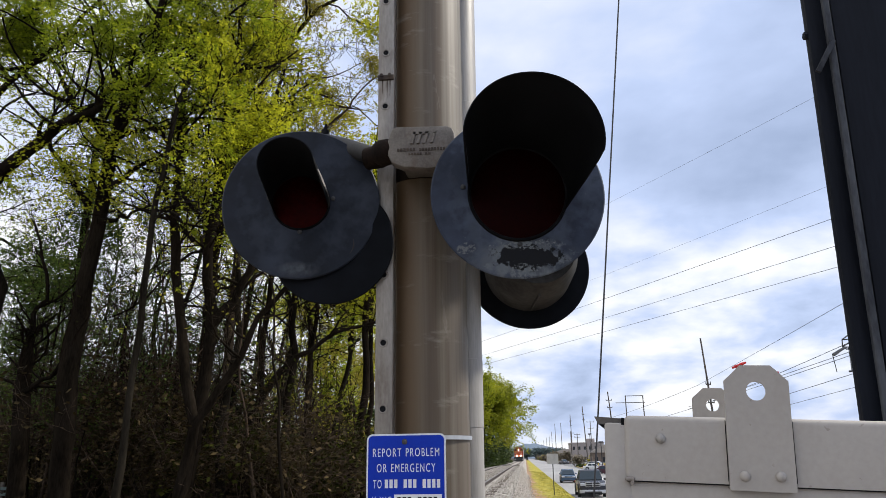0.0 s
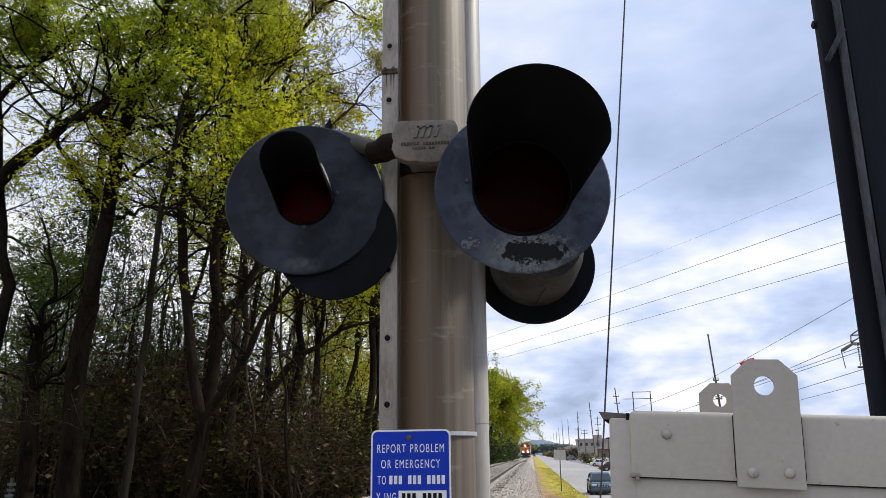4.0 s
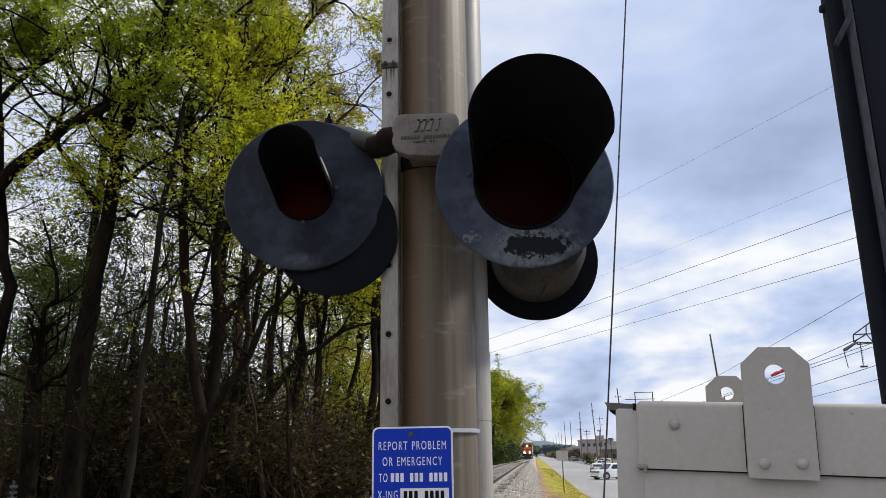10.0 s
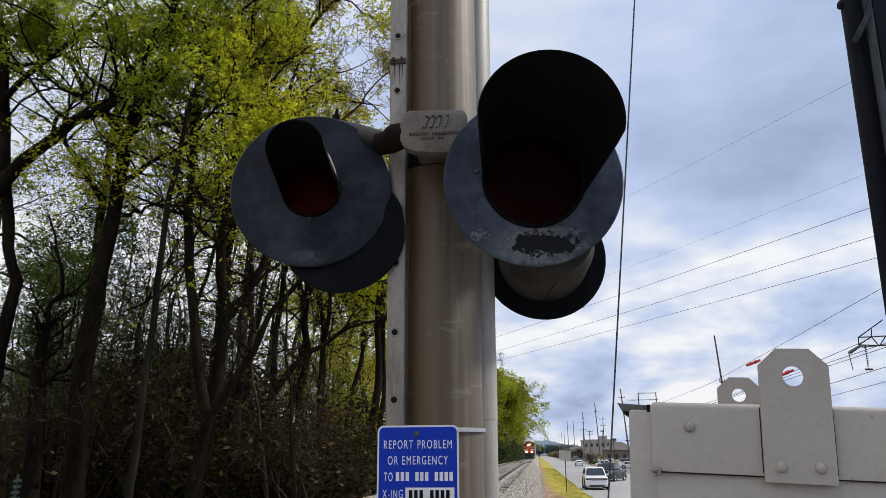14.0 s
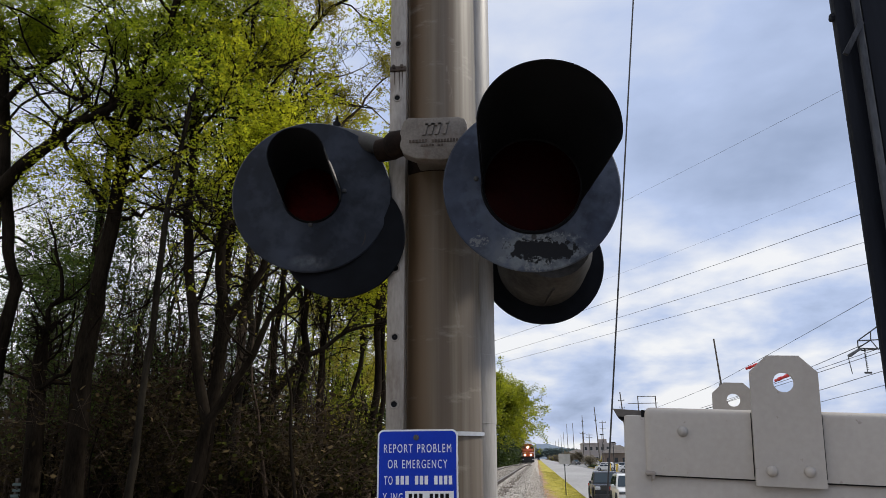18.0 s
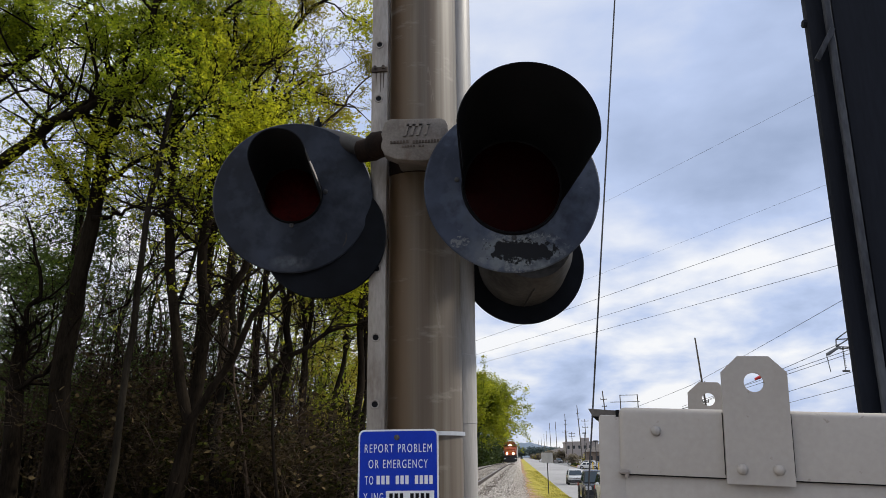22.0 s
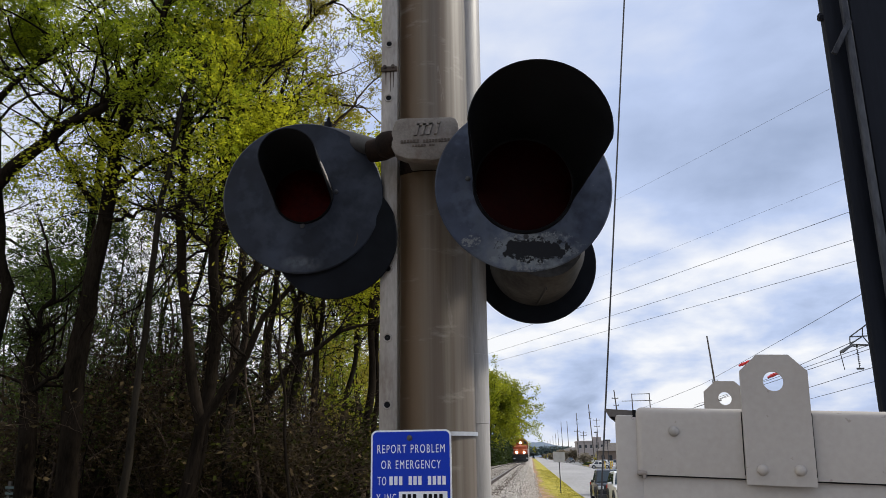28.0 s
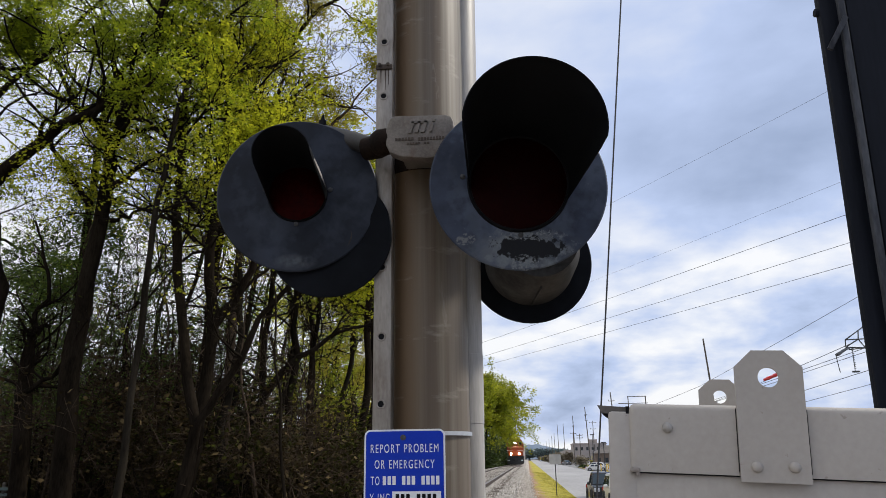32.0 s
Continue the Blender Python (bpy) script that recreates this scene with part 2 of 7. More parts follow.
# Darker copy of the lens red, for the shade under the deeper hood.
SHADED_LENS = mat("shaded_red_lens", (0.0065, 0.0003, 0.0003), (0.0115, 0.0004, 0.0004), 0.5, 0.0, 60.0, 200.0, 0.03, spec=0.03)
GREY_PAINT = mat("pale_grey_paint", (0.32, 0.292, 0.262), (0.40, 0.368, 0.334), 0.5, 0.0, 3.0, 140.0, 0.015, spread=(0.3, 0.7))
DARK_STEEL = mat("dark_steel", (0.003, 0.004, 0.007), (0.009, 0.011, 0.017), 0.6, 0.0, 6.0, 60.0, 0.1, (3, 3, 0.4), spec=0.12)
LAMP_GREY = mat("weathered_lamp_grey", (0.10, 0.105, 0.11), (0.18, 0.185, 0.19), 0.6, 0.2, 4.0, 40.0, 0.05)
ARM_EDGE = mat("scuffed_dark_edge", (0.018, 0.020, 0.026), (0.075, 0.080, 0.090), 0.6, 0.1, 16.0, 90.0, 0.2, (2, 2, 0.5), spec=0.2)
GREY_STEEL = mat("galvanised_edge", (0.035, 0.035, 0.035), (0.10, 0.10, 0.098), 0.65, 0.3, 16.0, 90.0, 0.3, (2, 2, 0.5))
RUST_SHEET = mat("stained_sheet", (0.16, 0.13, 0.11), (0.36, 0.33, 0.30), 0.6, 0.3, 20.0, 90.0, 0.2)
SIGN_BLUE = mat("sign_blue", (0.005, 0.032, 0.40), (0.008, 0.045, 0.48), 0.45, 0.0, 3.0, 200.0, 0.02, spec=0.15)
SIGN_WHITE = mat("sign_white", (0.74, 0.76, 0.78), (0.84, 0.85, 0.86), 0.4, 0.0, 8.0, 90.0, 0.03)
SIGN_BACK = mat("bare_sign_back", (0.42, 0.41, 0.40), (0.55, 0.54, 0.53), 0.5, 0.4, 3.0, 40.0, 0.05)
STEEL = mat("bright_steel", (0.48, 0.48, 0.47), (0.66, 0.66, 0.65), 0.3, 0.9, 10.0, 60.0, 0.04)
BARK = mat("bark", (0.0050, 0.0037, 0.0025), (0.022, 0.0168, 0.0118), 0.95, 0.0, 3.0, 24.0, 0.8, (1, 1, 0.25), spec=0.02)
BARK_PALE = mat("pale_bark", (0.009, 0.0075, 0.0055), (0.030, 0.025, 0.018), 0.95, 0.0, 3.0, 24.0, 0.7, (1, 1, 0.25), spec=0.02)
TWIG = mat("bare_twig", (0.016, 0.011, 0.008), (0.095, 0.069, 0.049), 0.95, 0.0, 2.0, 20.0, 0.2, spec=0.02)
LEAF_BRIGHT = leaf_mat("spring_leaf", (0.13, 0.15, 0.012), (0.42, 0.44, 0.02), (0.70, 0.68, 0.035), 0.58)
LEAF_MID = leaf_mat("fresh_leaf", (0.068, 0.10, 0.010), (0.25, 0.31, 0.016), (0.53, 0.57, 0.028), 0.60)
LEAF_UNDER = leaf_mat("understory_leaf", (0.02, 0.038, 0.008), (0.06, 0.10, 0.014), (0.17, 0.22, 0.03), 0.5)
LEAF_OLIVE = leaf_mat("olive_leaf", (0.11, 0.10, 0.012), (0.32, 0.285, 0.025), (0.52, 0.46, 0.05))
# Leaf colour near black: the shade deep in the wood is in it.
LEAF_DARK = leaf_mat("shaded_undergrowth_leaf", (0.012, 0.014, 0.003), (0.028, 0.031, 0.006), (0.075, 0.078, 0.014), 0.2, 0.02)
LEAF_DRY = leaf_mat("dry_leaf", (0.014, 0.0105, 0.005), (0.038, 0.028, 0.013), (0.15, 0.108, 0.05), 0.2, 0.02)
SOIL = mat("leaf_litter", (0.022, 0.016, 0.010), (0.075, 0.055, 0.036), 0.95, 0.0, 0.8, 9.0, 0.6, spec=0.1)
GRASS = mat("spring_grass", (0.20, 0.185, 0.03), (0.44, 0.38, 0.07), 0.95, 0.0, 0.9, 6.0, 0.5, spec=0.1)
BALLAST = mat("ballast", (0.15, 0.132, 0.114), (0.48, 0.44, 0.395), 0.9, 0.0, 2.5, 9.0, 0.9, spread=(0.38, 0.62), spec=0.2)
STONE = mat("ballast_stone", (0.17, 0.15, 0.13), (0.53, 0.495, 0.45), 0.9, 0.0, 6.0, 30.0, 0.5, spec=0.2, per_object=0.2)
ROAD = mat("worn_asphalt", (0.24, 0.235, 0.235), (0.34, 0.335, 0.335), 0.85, 0.0, 0.15, 3.0, 0.2, (1, 0.25, 1), spec=0.3)
LOT = mat("parking_asphalt", (0.13, 0.13, 0.135), (0.22, 0.22, 0.22), 0.85, 0.0, 0.2, 3.0, 0.2, spec=0.3)
CONCRETE = mat("concrete_kerb", (0.38, 0.37, 0.34), (0.55, 0.53, 0.5), 0.85, 0.0, 2.0, 20.0, 0.3)
KERB_YELLOW = mat("faded_yellow_kerb", (0.30, 0.22, 0.06), (0.46, 0.36, 0.12), 0.85, 0.0, 1.5, 14.0, 0.2)
YELLOW = mat("yellow_paint", (0.55, 0.36, 0.02), (0.68, 0.46, 0.04), 0.6, 0.0, 4.0, 40.0, 0.1)
RAIL = mat("rail_steel", (0.028, 0.019, 0.014), (0.075, 0.053, 0.041), 0.75, 0.2, 5.0, 40.0, 0.2)
RAIL_TOP = mat("polished_rail_head", (0.14, 0.125, 0.115), (0.26, 0.245, 0.235), 0.45, 0.8, 5.0, 60.0, 0.03)
TIE = mat("creosoted_tie", (0.07, 0.055, 0.045), (0.17, 0.14, 0.115), 0.9, 0.0, 3.0, 25.0, 0.5, (1, 4, 4), per_object=0.25)
POLE_WOOD = mat("grey_pole_wood", (0.06, 0.05, 0.042), (0.14, 0.12, 0.10), 0.9, 0.0, 2.0, 30.0, 0.4, (3, 3, 0.3))
WIRE = mat("wire_black", (0.02, 0.02, 0.022), (0.05, 0.05, 0.055), 0.6, 0.2, 2.0, 30.0, 0.0)
ORANGE = mat("locomotive_orange", (0.23, 0.034, 0.006), (0.32, 0.052, 0.008), 0.5, 0.0, 1.5, 20.0, 0.05)
LOCO_BLACK = mat("locomotive_black", (0.012, 0.012, 0.013), (0.035, 0.034, 0.034), 0.6, 0.1, 3.0, 30.0, 0.1)
WAGON_GREY = mat("freight_car_grey", (0.42, 0.42, 0.42), (0.62, 0.61, 0.60), 0.6, 0.1, 1.0, 15.0, 0.1, (1, 1, 0.3))
RED_MARK = mat("red_marker_plastic", (0.62, 0.015, 0.02), (0.75, 0.03, 0.03), 0.5, 0.0, 5.0, 50.0, 0.05)
BRICK_TAN = mat("tan_masonry", (0.29, 0.255, 0.24), (0.38, 0.34, 0.32), 0.85, 0.0, 0.3, 5.0, 0.2)
BRICK_BROWN = mat("brown_masonry", (0.13, 0.095, 0.075), (0.22, 0.17, 0.135), 0.85, 0.0, 0.4, 6.0, 0.3)
ROOF = mat("brown_shingle", (0.075, 0.066, 0.062), (0.135, 0.12, 0.11), 0.9, 0.0, 0.8, 8.0, 0.3)
PALE_WALL = mat("pale_siding", (0.42, 0.40, 0.38), (0.58, 0.56, 0.53), 0.75, 0.0, 0.5, 9.0, 0.2, (1, 1, 4))
PALE_BOARD = mat("pale_green_board", (0.055, 0.08, 0.075), (0.11, 0.15, 0.14), 0.8, 0.0, 3.0, 30.0, 0.2, (1, 4, 4))
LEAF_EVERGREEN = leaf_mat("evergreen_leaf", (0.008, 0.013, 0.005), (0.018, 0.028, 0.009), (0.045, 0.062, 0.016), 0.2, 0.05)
# Far green paled and greyed: distance haze is mixed into the colour.
HAZED_GREEN = leaf_mat("hazed_evergreen", (0.085, 0.115, 0.12), (0.115, 0.155, 0.155), (0.155, 0.195, 0.18), 0.2, 0.02)
# The hill's blue is distance haze put into its colour.
HILL = mat("hazed_hill", (0.13, 0.165, 0.215), (0.175, 0.215, 0.27), 1.0, 0.0, 0.01, 0.08, 0.0, spec=0.0)
RUBBER = mat("tyre_rubber", (0.012, 0.012, 0.012), (0.03, 0.03, 0.03), 0.85, 0.0, 8.0, 60.0, 0.2)
RIM = mat("alloy_rim", (0.35, 0.35, 0.36), (0.55, 0.55, 0.56), 0.35, 0.8, 8.0, 60.0, 0.05)
CHROME = mat("chrome_trim", (0.42, 0.42, 0.42), (0.6, 0.6, 0.6), 0.35, 0.6, 5.0, 40.0, 0.0)
BUMPER = mat("dark_plastic", (0.02, 0.02, 0.021), (0.045, 0.045, 0.047), 0.7, 0.0, 4.0, 60.0, 0.1)
TAIL = mat("red_tail_lamp", (0.35, 0.008, 0.006), (0.5, 0.015, 0.01), 0.25, 0.0, 20.0, 90.0, 0.0)
HEAD_DARK = mat("smoked_headlamp", (0.05, 0.052, 0.056), (0.16, 0.165, 0.17), 0.15, 0.2, 20.0, 90.0, 0.0)
HEAD_OFF = mat("clear_headlamp", (0.45, 0.46, 0.48), (0.65, 0.66, 0.68), 0.12, 0.3, 20.0, 90.0, 0.0)
LOCO_LAMP = glow_mat("lit_locomotive_lamp", (1.0, 0.82, 0.50), 22.0)


def verge_mat():
    """Grass with ragged bare dirt patches, thicker towards the ballast."""
    m = mat("patchy_verge", (0.19, 0.17, 0.028), (0.44, 0.375, 0.07), 0.95, 0.0, 0.9, 6.0, 0.5, spec=0.1)
    n, l = m.node_tree.nodes, m.node_tree.links
    tc = n.new("ShaderNodeTexCoord")
    sp = n.new("ShaderNodeSeparateXYZ"); l.new(tc.outputs["Object"], sp.inputs[0])
    nz = n.new("ShaderNodeTexNoise"); nz.inputs["Scale"].default_value = 0.55; nz.inputs["Detail"].default_value = 7; nz.inputs["Roughness"].default_value = 0.65
    mp = n.new("ShaderNodeMapping"); mp.inputs["Scale"].default_value = (1.6, 0.35, 1)
    l.new(tc.outputs["Object"], mp.inputs[0]); l.new(mp.outputs[0], nz.inputs["Vector"])
    near = n.new("ShaderNodeMapRange"); near.inputs[1].default_value = 30; near.inputs[2].default_value = 48; near.inputs[3].default_value = 1.06; near.inputs[4].default_value = 0.52
    l.new(sp.outputs["Y"], near.inputs[0])
    edge = n.new("ShaderNodeMath"); edge.operation = "MULTIPLY_ADD"; edge.inputs[1].default_value = -0.34
    l.new(sp.outputs["X"], edge.inputs[0]); l.new(near.outputs[0], edge.inputs[2])
    sm = n.new("ShaderNodeMath"); sm.operation = "ADD"; l.new(edge.outputs[0], sm.inputs[0]); l.new(nz.outputs[0], sm.inputs[1])
    rp = n.new("ShaderNodeMapRange"); rp.inputs[1].default_value = 0.72; rp.inputs[2].default_value = 0.86
    l.new(sm.outputs[0], rp.inputs[0])
    dirt = n.new("ShaderNodeValToRGB")
    dirt.color_ramp.elements[0].color = (0.17, 0.095, 0.055, 1); dirt.color_ramp.elements[1].color = (0.36, 0.24, 0.16, 1)
    dirt.color_ramp.elements[0].position, dirt.color_ramp.elements[1].position = 0.35, 0.65
    l.new(nz.outputs[0], dirt.inputs[0])
    mx = n.new("ShaderNodeMix"); mx.data_type = "RGBA"
    p = n["Principled BSDF"]
    src = p.inputs["Base Color"].links[0].from_socket
    l.new(rp.outputs[0], mx.inputs[0]); l.new(src, mx.inputs[6]); l.new(dirt.outputs[0], mx.inputs[7])
    l.new(mx.outputs[2], p.inputs["Base Color"])
    return m


VERGE = verge_mat()


def patches(m, colour, scale, stretch, lo, hi, k):
    """Stains or scuffs laid over a material in ragged patches."""
    n, l = m.node_tree.nodes, m.node_tree.links
    p = n["Principled BSDF"]
    tc = n.new("ShaderNodeTexCoord")
    mp = n.new("ShaderNodeMapping"); mp.inputs["Scale"].default_value = stretch
    l.new(tc.outputs["Object"], mp.inputs[0])
    z = n.new("ShaderNodeTexNoise"); z.inputs["Scale"].default_value = scale; z.inputs["Detail"].default_value = 6; z.inputs["Roughness"].default_value = 0.62
    l.new(mp.outputs[0], z.inputs["Vector"])
    r = n.new("ShaderNodeMapRange"); r.inputs[1].default_value = lo; r.inputs[2].default_value = hi; r.inputs[4].default_value = k
    l.new(z.outputs[0], r.inputs[0])
    mx = n.new("ShaderNodeMix"); mx.data_type = "RGBA"; mx.inputs[7].default_value = (*colour, 1)
    src = p.inputs["Base Color"].links[0].from_socket
    l.new(r.outputs[0], mx.inputs[0]); l.new(src, mx.inputs[6]); l.new(mx.outputs[2], p.inputs["Base Color"])


patches(ALU, (0.060, 0.033, 0.014), 2.2, (5, 5, 0.12), 0.46, 0.60, 0.8)
patches(ALU, (0.26, 0.24, 0.21), 1.2, (5, 5, 0.06), 0.52, 0.70, 0.45)
patches(ALU, (0.050, 0.031, 0.017), 3.0, (5, 5, 0.05), 0.54, 0.70, 0.6)
patches(ALU, (0.42, 0.40, 0.36), 9.0, (6, 6, 0.35), 0.69, 0.73, 0.5)
def side_brown(m, colour, x0, x1, ragged, k):
    """Browns one side of an upright, with a streaky edge."""
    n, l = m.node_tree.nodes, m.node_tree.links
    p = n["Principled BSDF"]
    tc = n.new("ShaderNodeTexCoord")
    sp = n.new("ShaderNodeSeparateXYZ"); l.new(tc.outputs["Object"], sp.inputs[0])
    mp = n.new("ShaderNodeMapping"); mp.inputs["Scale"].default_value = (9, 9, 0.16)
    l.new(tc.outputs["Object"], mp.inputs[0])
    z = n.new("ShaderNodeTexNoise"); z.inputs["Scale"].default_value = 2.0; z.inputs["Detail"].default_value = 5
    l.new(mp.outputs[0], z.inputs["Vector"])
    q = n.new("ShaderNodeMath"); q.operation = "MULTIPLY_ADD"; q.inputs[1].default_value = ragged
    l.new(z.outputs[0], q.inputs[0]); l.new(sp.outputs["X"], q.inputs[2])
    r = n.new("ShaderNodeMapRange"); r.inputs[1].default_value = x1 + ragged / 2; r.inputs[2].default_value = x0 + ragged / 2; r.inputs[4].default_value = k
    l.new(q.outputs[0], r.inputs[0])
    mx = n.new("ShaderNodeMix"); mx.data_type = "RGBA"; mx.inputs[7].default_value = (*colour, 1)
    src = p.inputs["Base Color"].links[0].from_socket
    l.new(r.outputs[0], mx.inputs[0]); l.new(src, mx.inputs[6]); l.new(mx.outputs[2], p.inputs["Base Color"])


side_brown(ALU, (0.105, 0.062, 0.028), -0.05, 0.085, 0.10, 0.9)
patches(ALU, (0.34, 0.31, 0.27), 5.0, (1.2, 1.2, 4.0), 0.60, 0.72, 0.35)
patches(ALU, (0.40, 0.37, 0.33), 22.0, (0.5, 0.5, 0.12), 0.64, 0.72, 0.4)
patches(GREY_PAINT, (0.24, 0.20, 0.165), 7.0, (1.5, 1.5, 0.6), 0.56, 0.75, 0.35)
patches(GREY_PAINT, (0.15, 0.12, 0.10), 60.0, (1, 1, 1), 0.66, 0.70, 0.45)
patches(CAST, (0.09, 0.055, 0.035), 16.0, (1, 1, 0.6), 0.52, 0.66, 0.6)
patches(ALU_DULL, (0.11, 0.07, 0.045), 9.0, (1.5, 1.5, 0.5), 0.55, 0.70, 0.6)


def worn_disc(name, centre, reach, chip, tone=1.0):
    """Faded black paint, rubbed pale in cloudy patches; about one place it has chipped and smeared."""
    m = mat(name, tuple(v * tone for v in (0.0095, 0.0125, 0.0215)), tuple(v * tone for v in (0.044, 0.056, 0.088)), 0.5, 0.0, 5.0, 18.0, 0.03, spec=0.2, spread=(0.34, 0.68))
    n, l = m.node_tree.nodes, m.node_tree.links
    p = n["Principled BSDF"]
    tc = n.new("ShaderNodeTexCoord")

    def noise(scale, detail, lo, hi):
        z = n.new("ShaderNodeTexNoise"); z.inputs["Scale"].default_value = scale; z.inputs["Detail"].default_value = detail; z.inputs["Roughness"].default_value = 0.6
        l.new(tc.outputs["Object"], z.inputs["Vector"])
        r = n.new("ShaderNodeMapRange"); r.inputs[1].default_value = lo; r.inputs[2].default_value = hi
        l.new(z.outputs[0], r.inputs[0])
        return r.outputs[0]

    def times(a, b):
        q = n.new("ShaderNodeMath"); q.operation = "MULTIPLY"
        l.new(a, q.inputs[0])
        if isinstance(b, float):
            q.inputs[1].default_value = b
        else:
            l.new(b, q.inputs[1])
        return q.outputs[0]

    def near(cx, cz, sx, sz):
        mp = n.new("ShaderNodeMapping"); mp.vector_type = "POINT"
        mp.inputs["Location"].default_value = (-cx / sx, 0, -cz / sz); mp.inputs["Scale"].default_value = (1 / sx, 0, 1 / sz)
        l.new(tc.outputs["Object"], mp.inputs[0])
        ln = n.new("ShaderNodeVectorMath"); ln.operation = "LENGTH"; l.new(mp.outputs[0], ln.inputs[0])
        r = n.new("ShaderNodeMapRange"); r.inputs[1].default_value = 1.0; r.inputs[2].default_value = 0.3
        l.new(ln.outputs["Value"], r.inputs[0])
        return r.outputs[0]

    def over(mask, colour):
        mx = n.new("ShaderNodeMix"); mx.data_type = "RGBA"
        src = p.inputs["Base Color"].links[0].from_socket
        l.new(mask, mx.inputs[0]); l.new(src, mx.inputs[6]); mx.inputs[7].default_value = (*colour, 1)
        l.new(mx.outputs[2], p.inputs["Base Color"])

    def blob(cx, cz, sx, sz, scale, ragged):
        """A patch with a ragged, sharp outline."""
        z = n.new("ShaderNodeTexNoise"); z.inputs["Scale"].default_value = scale; z.inputs["Detail"].default_value = 7; z.inputs["Roughness"].default_value = 0.65
        l.new(tc.outputs["Object"], z.inputs["Vector"])
        q = n.new("ShaderNodeMath"); q.operation = "MULTIPLY_ADD"; q.inputs[1].default_value = ragged
        l.new(z.outputs[0], q.inputs[0]); l.new(near(cx, cz, sx, sz), q.inputs[2])
        r = n.new("ShaderNodeMapRange"); r.inputs[1].default_value = 0.40 + ragged / 2; r.inputs[2].default_value = 0.52 + ragged / 2
        l.new(q.outputs[0], r.inputs[0])
        return r.outputs[0]

    over(times(noise(7, 6, 0.47, 0.70), 0.7 * tone), (0.115, 0.138, 0.188))
    over(times(noise(14, 5, 0.55, 0.70), 0.5), (0.014, 0.017, 0.025))
    zone = near(*centre, *reach)
    over(times(times(noise(16, 6, 0.36, 0.60), zone), 0.75), (0.11, 0.12, 0.13))
    if chip:
        over(times(blob(0.012, -0.196, 0.175, 0.085, 24, 1.6), noise(30, 6, 0.34, 0.62)), (0.14, 0.155, 0.17))
        over(blob(0.018, -0.192, 0.140, 0.052, 38, 2.0), (0.004, 0.004, 0.005))
        over(times(blob(0.008, -0.234, 0.065, 0.032, 60, 1.6), noise(130, 4, 0.46, 0.60)), (0.16, 0.17, 0.175))
        over(times(blob(-0.155, -0.165, 0.040, 0.022, 60, 1.6), noise(120, 4, 0.44, 0.56)), (0.13, 0.135, 0.14))
        over(times(blob(0.02, -0.155, 0.12, 0.022, 80, 2.4), noise(150, 4, 0.48, 0.60)), (0.17, 0.18, 0.185))
    return m


DISC_CHIPPED = worn_disc("chipped_black_disc", (0.0, -0.20), (0.22, 0.075), True)
DISC_SMEARED = worn_disc("smeared_black_disc", (0.0, -0.222), (0.075, 0.028), False, 0.36)


def car_paint(name, a):
    return mat(name, tuple(v * 0.9 for v in a), tuple(min(1, v * 1.05) for v in a), 0.25, 0.15, 2.0, 40.0, 0.0, rough_var=0.05)


def glass_mat(name, tint, rough=0.05):
    m = bpy.data.materials.new(name)
    m.use_nodes = True
    p = m.node_tree.nodes["Principled BSDF"]
    p.inputs["Base Color"].default_value = (*tint, 1)
    p.inputs["Roughness"].default_value = rough
    p.inputs["Specular IOR Level"].default_value = 0.38
    return m


AUTO_GLASS = glass_mat("tinted_car_glass", (0.020, 0.034, 0.048), 0.06)
WINDOW_GLASS = glass_mat("dark_window_glass", (0.03, 0.035, 0.04), 0.08)


# helpers for meshes


def part(name, bm, material, parent=None, label="", m=None, smooth=True):
    """One mesh object from a bmesh, under a thing or a part."""
    me = bpy.data.meshes.new(name)
    if smooth:
        for f in bm.faces:
            f.smooth = True
        for e in bm.edges:
            if len(e.link_faces) == 2 and e.calc_face_angle(0) > 0.7:
                e.smooth = False
    bm.to_mesh(me)
    bm.free()
    me.materials.append(material)
    ob = new(name, me)
    if parent is not None:
        ob.parent = parent
    if m is not None:
        ob.matrix_basis = m
    if label:
        tagged(ob, label)
    return ob


def thing(name, label, category, at=(0, 0, 0), rz=0, group="", kind=""):
    ob = new(name)
    ob.empty_display_size = 0.2
    ob.matrix_basis = pose(*at, 0, 0, rz)
    return tagged(ob, label, category, group, kind)


def box(bm, size, at=(0, 0, 0), rot=(0, 0, 0), bevel=0.0, seg=2):
    r = bmesh.ops.create_cube(bm, size=1.0, matrix=pose(*at, *rot) @ Matrix.Diagonal((*size, 1)))
    if bevel:
        es = {e for v in r["verts"] for e in v.link_edges}
        bmesh.ops.bevel(bm, geom=list(es), offset=bevel, segments=seg, profile=0.5, affect="EDGES")
    return bm


def tube(bm, p0, p1, r0, r1=None, seg=16, cap=True):
    p0, p1 = Vector(p0), Vector(p1)
    d = p1 - p0
    m = Matrix.Translation((p0 + p1) / 2) @ d.to_track_quat("Z", "Y").to_matrix().to_4x4()
    bmesh.ops.create_cone(bm, cap_ends=cap, segments=seg, radius1=r0, radius2=r0 if r1 is None else r1, depth=d.length, matrix=m)
    return bm


